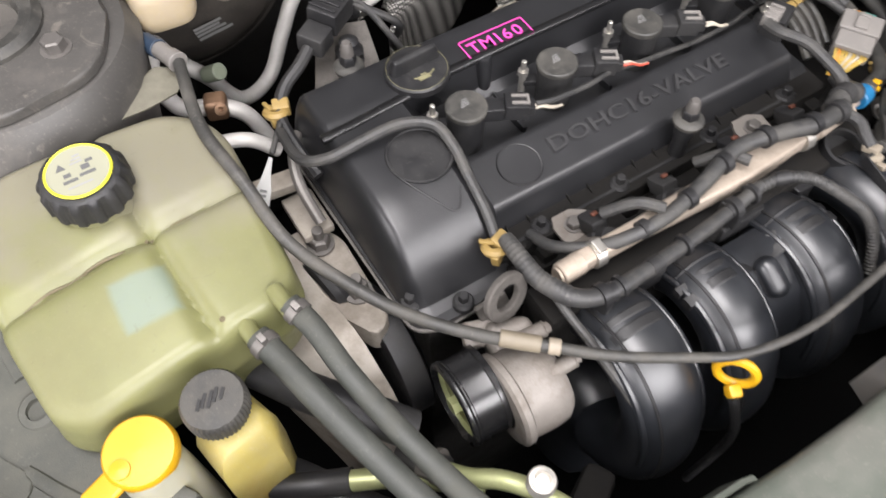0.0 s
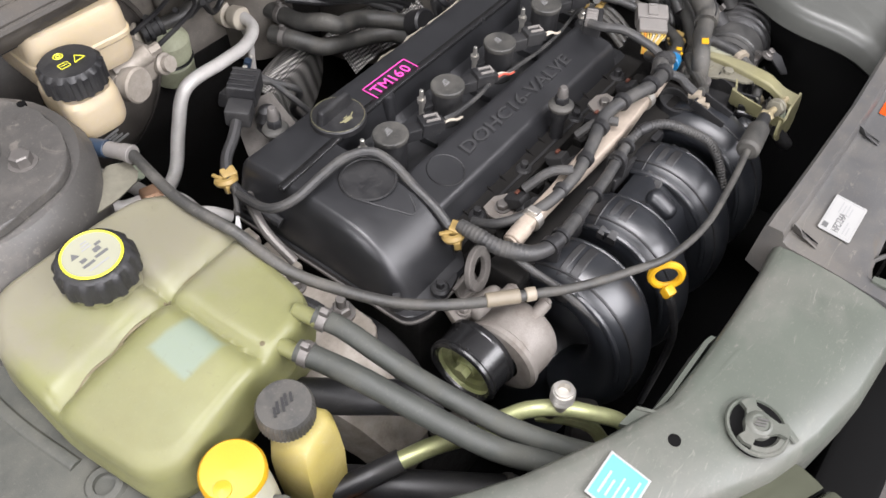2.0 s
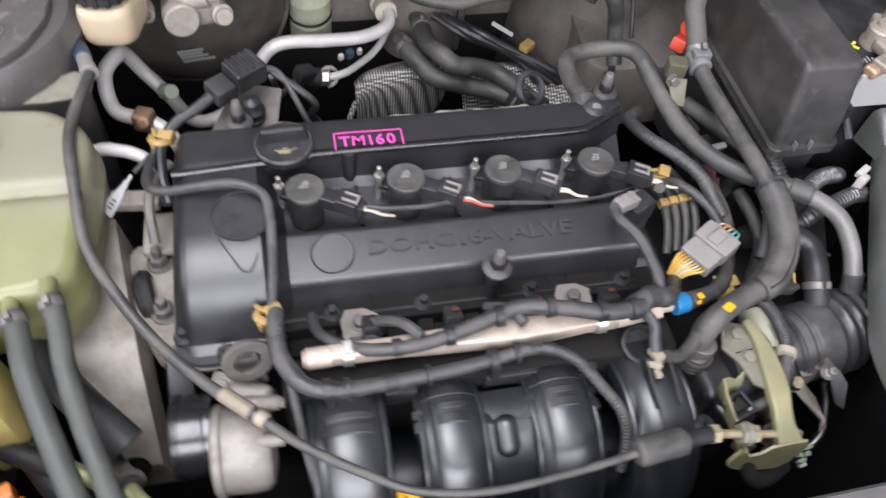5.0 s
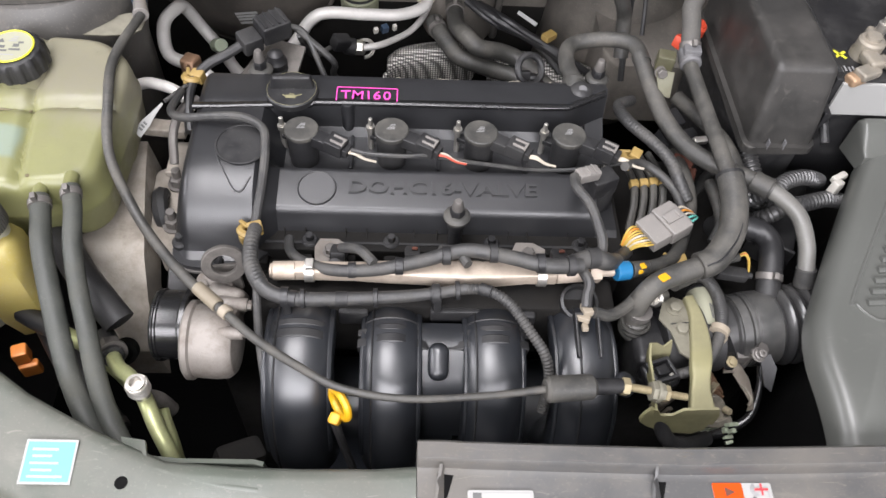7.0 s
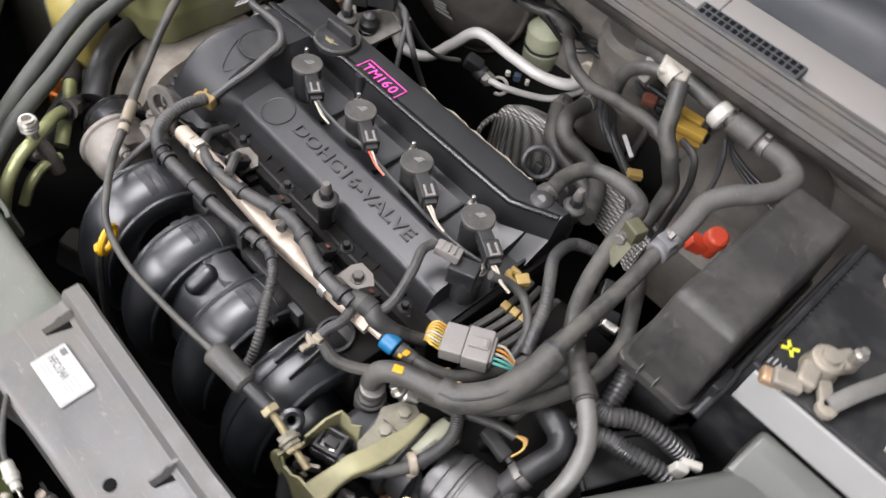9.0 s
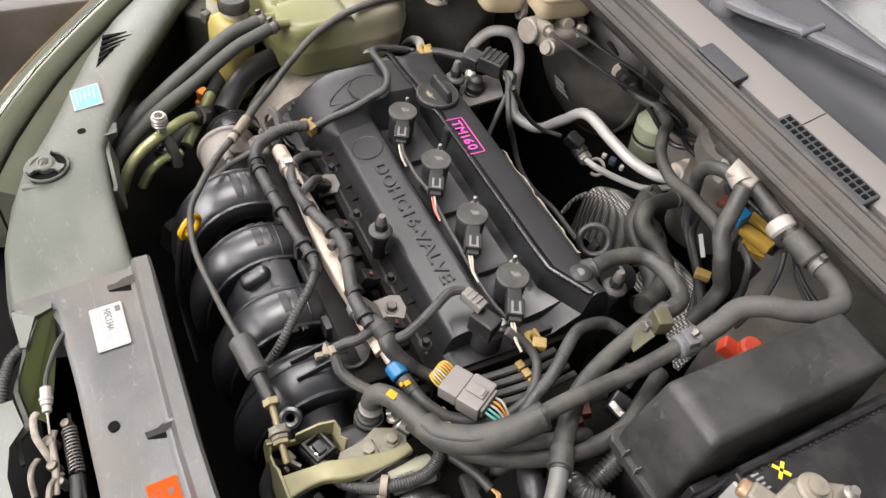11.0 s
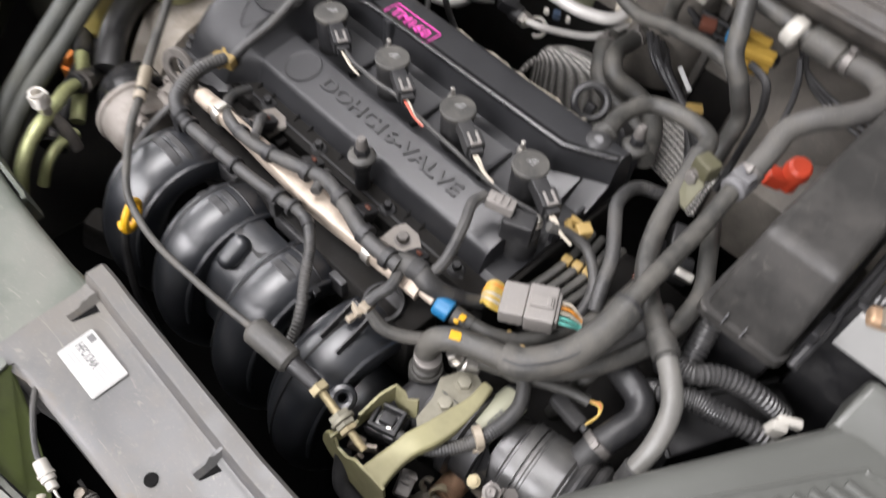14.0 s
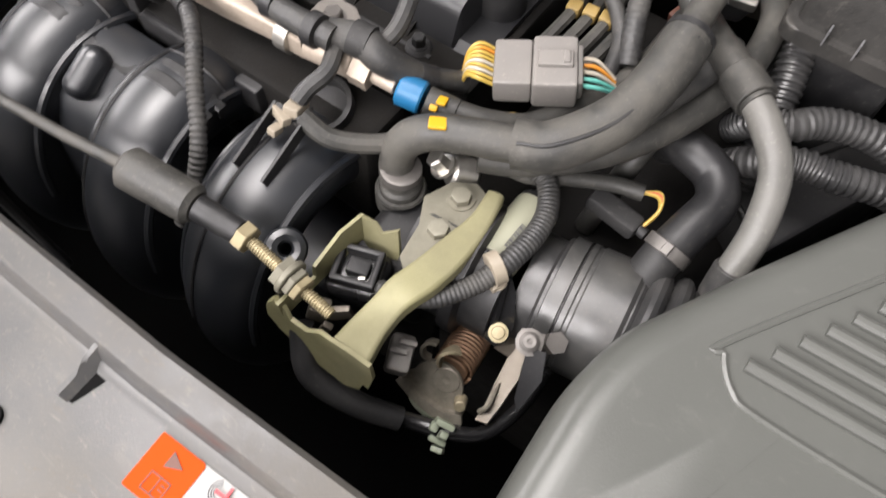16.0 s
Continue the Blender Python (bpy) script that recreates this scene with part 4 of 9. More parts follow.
# ---- front end below the support: grille panel, latch, headlight ----
fr = thing("grille_panel", (0.0, -0.55, 0.7), "light grey plastic grille panel in front of the support", "grille panel")
b = B()
plate(b, [(0.068, -0.56, 0.815), (0.067, -0.52, 0.829), (0.066, -0.494, 0.83), (0.082, -0.491, 0.83), (0.097, -0.488, 0.829), (0.112, -0.503, 0.825), (0.140, -0.508, 0.825), (0.168, -0.506, 0.82), (0.19, -0.52, 0.815), (0.18, -0.60, 0.79), (0.075, -0.60, 0.79)], (0, 0.2, 1), 0.003)
part("panel", b, "support", fr)
b = B()
plate(b, [(-0.004, -0.476, 0.872), (-0.004, -0.440, 0.873), (0.003, -0.440, 0.8725), (0.008, -0.456, 0.872), (0.036, -0.469, 0.8645), (0.034, -0.474, 0.8635)], (0, 0.05, 1), 0.003)
part("tongue", b, "support", fr)
b = B()
slab(b, [(0.2, -0.52), (0.3, -0.505), (0.66, -0.52), (0.66, -0.68), (0.2, -0.68)], 0.76, lambda x, y: 0.835 + (y + 0.5) * 0.25, 0.006)
part("panel", b, "support", fr)
b = B()
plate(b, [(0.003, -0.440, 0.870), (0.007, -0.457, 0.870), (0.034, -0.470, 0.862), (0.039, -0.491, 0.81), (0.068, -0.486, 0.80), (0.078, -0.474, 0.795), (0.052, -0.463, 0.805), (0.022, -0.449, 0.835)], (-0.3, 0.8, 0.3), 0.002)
part("inner_wall", b, "body_green", fr, "green painted inner wall with its shade in the colour")
b = B()
rows = []
edge = spline([(0.007, -0.457, 0.870), (0.033, -0.4705, 0.862), (0.037, -0.492, 0.812), (0.049, -0.493, 0.809), (0.083, -0.489, 0.808), (0.092, -0.5, 0.80), (0.112, -0.501, 0.79)], 5)
for i, p in enumerate(edge):
    d = (edge[min(i + 1, len(edge) - 1)] - edge[max(i - 1, 0)]).normalized()
    w = d.cross(Vector((0, 0.2, 1))).normalized() * 0.0022
    rows.append([p - w, p + w, p + w - Vector((0, 0, 0.004)), p - w - Vector((0, 0, 0.004))])
loft(b, rows)
part("folded_edge", b, "support", fr, "pale folded edge", 0.9)
b = B()
for i in range(6):
    for j in range(3):
        ring(b, (0.26 + i * 0.03 + (j % 2) * 0.015, -0.535 - j * 0.026, 0.852 - j * 0.006), (0, 0.25, 1), 0.0165, 0.0022, 6, 5)
part("mesh", b, "plastic", fr, "black honeycomb mesh")
la = thing("hood_latch", (0.13, -0.46, 0.8), "worn steel hood latch with spring and release cable", "latch")
b = B()
plate(b, [(0.1, -0.447, 0.835), (0.2, -0.447, 0.835), (0.2, -0.452, 0.74), (0.09, -0.452, 0.74)], (0, -1, 0), 0.003)
part("plate", b, "block", la)
for line, wide, mt in (([(0.100, -0.472, 0.851), (0.106, -0.4755, 0.852), (0.122, -0.4765, 0.849), (0.134, -0.473, 0.844), (0.146, -0.469, 0.838)], 0.0034, "cam_steel"), ([(0.143, -0.478, 0.844), (0.150, -0.483, 0.846), (0.161, -0.486, 0.846), (0.176, -0.486, 0.84)], 0.0028, "worn"), ([(0.118, -0.462, 0.841), (0.130, -0.4655, 0.842), (0.152, -0.466, 0.84), (0.180, -0.470, 0.838)], 0.0034, "worn"), ([(0.160, -0.462, 0.836), (0.170, -0.472, 0.842), (0.186, -0.476, 0.842)], 0.0026, "worn")):
    part("lever", tube(B(), line, wide, 10, 5, flat=0.55), mt, la, "worn steel lever")
for p, r in (((0.127, -0.468, 0.838), 0.0062), ((0.152, -0.468, 0.838), 0.005), ((0.110, -0.452, 0.832), 0.0048), ((0.168, -0.464, 0.834), 0.0042)):
    b = B()
    lathe(b, p, (0, -0.2, 1), [(r, -0.01), (r, 0.004), (r * 0.8, 0.0055), (0, 0.006)], 16, cap=False)
    part("rivet", b, "worn", la)
b = B()
tube(b, [(0.116 + i * 0.00042, -0.451 + 0.0062 * math.cos(i * 0.75), 0.832 + 0.0062 * math.sin(i * 0.75)) for i in range(112)], 0.0011, 5, 2)
part("spring", b, "clamp", la, "dull steel coil spring")
b = B()
rod(b, (0.164, -0.452, 0.83), (0.186, -0.455, 0.826), 0.0072, None, 16)
part("spring_seat", b, "plastic", la)
b = B()
rod(b, (0.076, -0.461, 0.852), (0.093, -0.4635, 0.8475), 0.0052, 0.0056, 16)
rod(b, (0.093, -0.4635, 0.8475), (0.1, -0.4643, 0.8465), 0.0042)
lathe(b, (0.086, -0.4625, 0.8493), (0.95, -0.13, -0.25), [(0.0052, 0), (0.0064, 0.0004), (0.0064, 0.0026), (0.0052, 0.003)], 16)
part("cable_end", b, "white", la, "cream plastic cable end")
b = B()
rod(b, (0.1, -0.4643, 0.8465), (0.121, -0.466, 0.842), 0.0012, None, 8)
part("inner_wire", b, "zinc", la)
hose("release_cable", [(0.02, -0.428, 0.862), (0.039, -0.440, 0.868), (0.055, -0.451, 0.862), (0.068, -0.4585, 0.855), (0.078, -0.4615, 0.8515)], 0.0024, "conduit", "thin grey hood release cable", "cable", 8)
hose("corrugated_loom", [(-0.02, -0.455, 0.845), (0.006, -0.464, 0.846), (0.015, -0.475, 0.842), (0.023, -0.489, 0.836), (0.042, -0.499, 0.83), (0.065, -0.507, 0.82), (0.085, -0.515, 0.80)], 0.0062, "conduit", "grey corrugated wiring loom in front of the support", "loom", 12, ribs=0.0034, depth=0.0008)

hl = thing("headlight", (-0.45, -0.42, 0.6), "clear headlight with bright highlight ridge and amber edge", "headlight")
NORM = [(-0.70, -0.115), (-0.62, -0.187), (-0.552, -0.246), (-0.491, -0.296), (-0.43, -0.344), (-0.38, -0.380), (-0.329, -0.412), (-0.28, -0.440), (-0.246, -0.456), (-0.202, -0.476)]


def belt(section):
    rows = []
    for i, (x, y) in enumerate(NORM):
        a = Vector(NORM[max(0, i - 1)])
        c = Vector(NORM[min(len(NORM) - 1, i + 1)])
        d = (c - a).normalized()
        n = Vector((d.y, -d.x))
        if n.y > 0:
            n = -n
        pts = section + [(section[-1][0], section[-1][1] - 0.1), (section[0][0], section[0][1] - 0.1)]
        rows.append([(x + n.x * o, y + n.y * o, z) for o, z in pts])
    return rows


part("inner_lens", loft(B(), belt([(-0.024, 0.846), (-0.018, 0.850), (-0.004, 0.8535), (0.0025, 0.854)])), "lens", hl, "smoky lens edge beside the support", 0.9)
part("gasket", loft(B(), belt([(0.003, 0.852), (0.0045, 0.853), (0.0058, 0.848)])), "black", hl, "black gasket line", 0.5)
part("lens", loft(B(), belt([(0.006, 0.855), (0.010, 0.862), (0.022, 0.866), (0.036, 0.865), (0.05, 0.859), (0.0595, 0.852)])), "lens", hl, "smoky clear lens", 0.9)
part("amber_lens", loft(B(), belt([(0.060, 0.8515), (0.070, 0.843), (0.080, 0.829), (0.088, 0.808), (0.094, 0.77)])), "lens_orange", hl, "clear outer lens over an amber reflector", 0.9)
# thin chrome ridge draws the reflected highlight line on the lens
part("highlight_ridge", loft(B(), belt([(0.031, 0.8655), (0.032, 0.8668), (0.034, 0.8664), (0.035, 0.865)])), "chrome", hl, "thin bright ridge standing in for a highlight line on the lens", 0.9)


# ---- engine block and valve cover ----
eng = thing("engine_block", (0, 0, 0.28), "dirty dark engine block and cylinder head", "engine")
b = B()
box(b, (-0.03, -0.01, 0.55), (0.46, 0.24, 0.54), bevel=0.008)
part("block", b, "block", eng)
b = B()
box(b, (-0.025, -0.005, 0.815), (0.455, 0.215, 0.045), bevel=0.004)
for i in range(9):
    box(b, (-0.18 + i * 0.045, -0.115, 0.815), (0.016, 0.02, 0.03), bevel=0.003)
part("cylinder_head", b, "block", eng, "dark dirty cylinder head")
b = B()
box(b, (0.31, -0.03, 0.58), (0.2, 0.26, 0.4), bevel=0.03, seg=3)
part("gearbox", b, "block", eng, "dark dirty gearbox casing")

vc = thing("valve_cover", (-0.03, 0, 0.832), "black plastic valve cover with raised lettering", "valve cover")


def mix(a, c, t):
    return a + (c - a) * t


MAIN = [(0.104, 0.828), (0.1, 0.868), (0.094, 0.89), (0.088, 0.8975), (0.08, 0.899), (0.049, 0.8988), (0.0465, 0.8975), (0.0445, 0.894), (0.0395, 0.866), (0.032, 0.858), (0.0, 0.853), (-0.02, 0.855), (-0.026, 0.866), (-0.03, 0.872), (-0.036, 0.873), (-0.0745, 0.8648), (-0.078, 0.8628), (-0.0815, 0.857), (-0.0875, 0.838), (-0.092, 0.834), (-0.104, 0.832), (-0.106, 0.826)]
LEFT = [(0.104, 0.828), (0.1, 0.868), (0.094, 0.89), (0.088, 0.8965), (0.08, 0.898), (0.049, 0.899), (0.0445, 0.899), (0.041, 0.8985), (0.038, 0.898), (0.032, 0.898), (0.0, 0.898), (-0.02, 0.897), (-0.036, 0.8965), (-0.05, 0.895), (-0.065, 0.891), (-0.08, 0.883), (-0.092, 0.873), (-0.102, 0.861), (-0.11, 0.846), (-0.116, 0.836), (-0.126, 0.832), (-0.128, 0.826)]


def profile(x):
    if x < -0.185:
        p = [list(q) for q in LEFT]
    elif x < -0.165:
        t = (x + 0.185) / 0.02
        p = [[mix(a[0], c[0], t), mix(a[1], c[1], t)] for a, c in zip(LEFT, MAIN)]
    else:
        p = [list(q) for q in MAIN]
    if x > 0.147:  # the rear bank narrows towards its end
        t = min(1, (x - 0.147) / 0.047)
        for q in p:
            if 0.036 < q[0] < 0.06 and q[1] > 0.86:
                q[0] += 0.027 * t
    if x > 0.172:  # the front bank ends before the rear one
        for q in p:
            if q[0] < 0.0:
                q[1] = min(q[1], 0.842)
            elif q[0] < 0.036:
                q[1] = min(q[1], 0.845)
    if x < -0.25:  # rounded timing end
        t = (-0.25 - x) / 0.02
        for q in p:
            q[1] = mix(q[1], 0.826, 1 - math.sqrt(max(0, 1 - t * t)))
            q[0] = mix(q[0], 0.0, 0.10 * t * t)
    return [(x, q[0], q[1]) for q in p]


XS = [-0.2695, -0.268, -0.265, -0.26, -0.255, -0.25, -0.235, -0.22, -0.2, -0.186, -0.18, -0.175, -0.17, -0.1645, -0.14, -0.1, -0.05, 0, 0.05, 0.1, 0.14, 0.147, 0.16, 0.1715, 0.1735, 0.185, 0.193, 0.196]
part("body", loft(B(), [profile(x) for x in XS]), "cover", vc, angle=0.55)
b = B()
slab(b, rounded([(-0.274, 0.108), (-0.27, -0.122), (-0.25, -0.134), (-0.2, -0.132), (-0.185, -0.11), (0.17, -0.108), (0.2, -0.06), (0.2, 0.108)], 0.012), 0.826, 0.8325, 0.0015)
part("flange", b, "cover", vc)
b = B()
ring(b, (-0.202, -0.022, 0.898), (0, -0.03, 1), 0.0265, 0.0016, 40, 6)
ring(b, (-0.202, -0.022, 0.8975), (0, -0.03, 1), 0.0225, 0.0008, 40, 5)
part("round_emblem", b, "plastic", vc)
b = B()
ring(b, (-0.124, -0.055, 0.8693), (0, -0.2, 1), 0.0195, 0.0009, 36, 5)
part("small_emblem", b, "plastic", vc)
b = B()
lathe(b, (-0.124, -0.055, 0.8676), (0, -0.222, 1), [(0.019, 0), (0.019, 0.0017)], 36)
part("emblem_field", b, "cover", vc)
m = on_plane((-0.0925, -0.0595, 0.8689), (1, 0.0, 0.0), (0, 0.1, 0.022))
words("lettering", "DOHC16-VALVE", 0.0205, m, "letter", vc, "raised black letters", 0.0014, 0.0003, 1.36)
words("lettering", "DOHC16-VALVE", 0.0205, m @ Matrix.Translation((-0.0003, -0.0003, -0.0009)), "cover", vc, "", 0.0009, 0.0009, 1.36)
# moulded ribs on the valley wall and rear step
for i in range(4):
    part("valley_rib", box(B(), (-0.092 + i * 0.096, 0.006, 0.856), (0.004, 0.05, 0.012), bevel=0.001), "cover", vc)
b = B()
lathe(b, (-0.097, 0.0435, 0.862), (0, 0, 1), [(0.0075, 0), (0.0075, 0.034), (0.006, 0.0372)], 18)
part("boss", b, "cover", vc)
b = B()
rows = []
for x, y in ((-0.262, 0.030), (-0.235, 0.031), (-0.2, 0.034), (-0.165, 0.0365), (-0.137, 0.038), (-0.133, 0.0415), (-0.1, 0.0425), (-0.03, 0.0430), (0.05, 0.0435), (0.12, 0.0440), (0.147, 0.0450), (0.165, 0.0545), (0.185, 0.0655), (0.194, 0.0700)):
    rows.append([(x, y - 0.0012, 0.8955), (x, y - 0.0016, 0.8985), (x, y - 0.0004, 0.9002), (x, y + 0.0016, 0.9008), (x, y + 0.0036, 0.9002), (x, y + 0.0075, 0.8988), (x, y + 0.0075, 0.8955)])
loft(b, rows)
part("edge_ridge", b, "shiny", vc, "polished raised edge", 0.9)
b = B()
lathe(b, (0.166, 0.077, 0.886), (0, -0.1, 1), [(0.0135, 0), (0.0135, 0.011), (0.0122, 0.0145), (0.009, 0.0165), (0.005, 0.0172), (0.0, 0.0174)], 24, cap=False)
part("worn_cap", b, "rubber_dark", vc, "black domed plug")
b = B()
lathe(b, (0.1665, 0.0735, 0.9026), (0, -0.25, 1), [(0.0052, 0), (0.0045, 0.0006), (0.0, 0.0008)], 14, cap=False)
part("worn_spot", b, "tape", vc, "pale rubbed spot")
for x, y in ((-0.262, -0.105), (-0.225, -0.127), (-0.13, -0.1), (-0.045, -0.1), (0.06, -0.1), (0.155, -0.1), (-0.262, 0.09)):
    b = B()
    lathe(b, (x, y, 0.832), (0, 0, 1), [(0.009, 0), (0.009, 0.006), (0.007, 0.008)], 16)
    hexa(b, (x, y, 0.839), (0, 0, 1), 0.0045, 0.009)
    part("cover_bolt", b, "plastic", vc)
for x in (-0.158, -0.136, -0.094, -0.072, -0.022, 0.002, 0.024, 0.078, 0.098, 0.142):
    b = B()
    plate(b, [(x, -0.0835, 0.8425), (x, -0.090, 0.841), (x, -0.1025, 0.8345), (x, -0.1025, 0.8325), (x, -0.0835, 0.8325)], (1, 0, 0), 0.0012)
    part("gusset", b, "block", vc)
b = B()
loft(b, [[(x, -0.1015, 0.8325), (x, -0.1015, 0.8385), (x, -0.1045, 0.8385), (x, -0.1045, 0.8325)] for x in (-0.18, 0.166)])
part("edge_strip", b, "plastic", vc)
b = B()
slab(b, rounded([(-0.276, 0.11), (-0.272, -0.124), (-0.25, -0.136), (-0.2, -0.134), (-0.185, -0.112), (0.172, -0.11), (0.202, -0.06), (0.202, 0.11)], 0.012), 0.8235, 0.8262, 0.0005)
part("gasket", b, "clamp", vc, "thin grey steel gasket edge")
b = B()
tube(b, [(-0.2265, -0.035, 0.8978), (-0.222, -0.046, 0.8962), (-0.2105, -0.066, 0.8905), (-0.2035, -0.0755, 0.8862), (-0.1965, -0.0755, 0.8862), (-0.1885, -0.062, 0.8918)], 0.0009, 6, 6)
part("emblem_outline", b, "letter", vc)
b = B()
lathe(b, (-0.202, -0.022, 0.8972), (0, -0.03, 1), [(0.0255, 0), (0.0255, 0.0012)], 40)
part("emblem_disc", b, "plastic", vc)

# painted stock mark on the rear bank
tm = thing("painted_mark", (-0.075, 0.056, 0.8995), "pink hand painted stock mark on the valve cover", "marking")
m = on_plane((-0.11, 0.0435, 0.9), (0.0695, -0.0005, 0), (0, 0.024, 0))
b = B()
for x0, y0, x1, y1 in ((0, 0, 0.0675, 0.0012), (0, 0.0228, 0.0675, 0.024), (0, 0, 0.0012, 0.024), (0.0665, 0, 0.0677, 0.024)):
    card(b, m, x0, y0, x1, y1, 0.0004)
part("outline", b, "pink", tm)
for i, ch in enumerate("TM160"):
    words("character", ch, 0.0185, m @ Matrix.Translation((0.0045 + (0.0008, 0.0118, 0.0268, 0.0355, 0.0470)[i], 0.0055 + (0, 0.0004, -0.0003, 0.0005, 0)[i], 0)) @ pose(0, 0, 0, 0, 0, (3, -2, 4, -3, 2)[i]), "pink", tm, "", 0.0003, 0.0001, 1.0)

# oil filler cap
oc = thing("oil_filler_cap", (-0.158, 0.056, 0.898), "black oil filler cap with yellow oil-can mark", "cap")
b = B()
lathe(b, (-0.158, 0.056, 0.898), (0, 0, 1), [(0.0285, 0), (0.0285, 0.006), (0.027, 0.0075), (0.0, 0.0078)], 36, cap=False)
part("disc", b, "plastic", oc)
b = B()
box(b, (-0.158, 0.0605, 0.911), (0.05, 0.010, 0.017), turn(0, 0, 3), 0.003, taper=0.85)
part("grip", b, "plastic", oc)
b = B()
mm = on_plane((-0.158, 0.043, 0.9059), (1, 0, 0), (0, 1, 0))
box(b, mm @ Vector((0, 0, 0)), (0.011, 0.0045, 0.0004), None, 0)
box(b, mm @ Vector((0.008, 0.002, 0)), (0.008, 0.0012, 0.0004), turn(0, 0, 25), 0)
box(b, mm @ Vector((-0.007, 0.0015, 0)), (0.004, 0.0012, 0.0004), turn(0, 0, -30), 0)
box(b, mm @ Vector((0.001, 0.0038, 0)), (0.005, 0.001, 0.0004), None, 0)
part("oil_mark", b, "olive", oc, "dull yellow oil-can print")
b = B()
ring(b, (-0.158, 0.056, 0.9057), (0, 0, 1), 0.0268, 0.0002, 36, 4)
part("printed_ring", b, "olive", oc)


# ---- ignition coils ----
def coil():
    th = thing("ignition_coil", (-0.143, 0.0, 0.853), "black pencil ignition coil with round cap and connector", "ignition coil", "ignition coils on the valve cover")
    x = -0.143
    b = B()
    lathe(b, (x, 0, 0.853), (0, 0, 1), [(0.0155, 0), (0.0165, 0.03), (0.0168, 0.044)], 28)
    part("barrel", b, "rubber_dark", th)
    b = B()
    lathe(b, (x, 0, 0.896), (0, 0, 1), [(0.0178, 0), (0.0182, 0.001), (0.0182, 0.0045), (0.0172, 0.0055), (0.0, 0.0057)], 32, cap=False)
    part("cap", b, "rubber", th, "dusty round cap")
    b = B()
    for i in range(4):
        box(b, (x - 0.001 + 0.0008 * i, 0.0 + 0.0022 * i, 0.9018), (0.0085 - 0.001 * i, 0.0006, 0.0003), turn(0, 0, 4), 0)
    part("print_bars", b, "ink_grey", th)
    b = B()
    box(b, (x + 0.02, -0.009, 0.893), (0.022, 0.016, 0.014), turn(0, 0, -28), 0.002)
    part("arm", b, "plastic", th)
    b = B()
    r = turn(0, 4, -28)
    c = Vector((x + 0.038, -0.0185, 0.896))
    box(b, c, (0.021, 0.019, 0.016), r, 0.0018)
    box(b, c + r @ Vector((0.012, 0, -0.001)), (0.008, 0.013, 0.010), r, 0.001)
    part("connector", b, "plastic", th)
    b = B()
    box(b, c + r @ Vector((0.002, 0.004, 0.0084)), (0.014, 0.0025, 0.003), r, 0.0006)
    box(b, c + r @ Vector((0.002, -0.004, 0.0084)), (0.014, 0.0025, 0.003), r, 0.0006)
    box(b, c + r @ Vector((0.009, 0, 0.0084)), (0.0025, 0.011, 0.003), r, 0.0006)
    part("lock_tab", b, "conn_grey", th, "scuffed lock tab")
    b = B()
    rod(b, (x - 0.0235, 0.0165, 0.853), (x - 0.0235, 0.0165, 0.886), 0.0032, None, 10)
    lathe(b, (x - 0.0235, 0.0165, 0.884), (0, 0, 1), [(0.0052, 0), (0.0052, 0.005)], 6)
    rod(b, (x - 0.0235, 0.0165, 0.889), (x - 0.0235, 0.0165, 0.9), 0.0026, 0.0023, 10)
    part("stud", b, "zinc", th, "zinc plated stud")
    b = B()
    box(b, (x - 0.012, 0.012, 0.875), (0.024, 0.01, 0.006), turn(0, 0, -25), 0.0015)
    part("ear", b, "plastic", th)
    return th


first = coil()
for i in range(1, 4):
    copy_thing(first, pose(-0.143 + 0.0955 * i, 0.002, 0.853))


# tall hose studs standing round the cover
def tall_stud(x, y, z0, z1, lean=(0, 0, 1)):
    th = thing("tall_stud", (x, y, z0), "black plastic stud with flanged head and steel tip", "stud", "tall studs round the cover")
    d = Vector(lean).normalized()
    h = z1 - z0
    b = B()
    lathe(b, (x, y, z0), d, [(0.0075, 0), (0.007, h * 0.4), (0.0085, h * 0.42), (0.0095, h * 0.5), (0.0085, h * 0.56), (0.0085, h * 0.62)], 20)
    part("body", b, "plastic", th)
    b = B()
    lathe(b, Vector((x, y, z0)) + d * h * 0.6, d, [(0.0085, 0), (0.0125, h * 0.02), (0.0138, h * 0.06), (0.0138, h * 0.085), (0.012, h * 0.11), (0.0085, h * 0.13)], 24)
    part("flange", b, "rubber", th, "dusty flange")
    b = B()
    lathe(b, Vector((x, y, z0)) + d * h * 0.72, d, [(0.0078, 0), (0.0078, h * 0.1), (0.0068, h * 0.12)], 6)
    part("nut", b, "plastic", th, "black hexagon head")
    b = B()
    lathe(b, Vector((x, y, z0)) + d * h * 0.84, d, [(0.0062, 0), (0.0058, h * 0.06), (0.0048, h * 0.13), (0.0036, h * 0.16)], 14)
    part("tip", b, "clamp", th, "steel tip")


tall_stud(0.021, -0.0985, 0.832, 0.905)
tall_stud(0.19, 0.108, 0.832, 0.916)
tall_stud(-0.2, 0.105, 0.83, 0.916)

# ---- fuel rail ----
fl = thing("fuel_rail", (0, -0.158, 0.858), "pale nickel plated fuel rail with brackets", "fuel rail")
b = B()
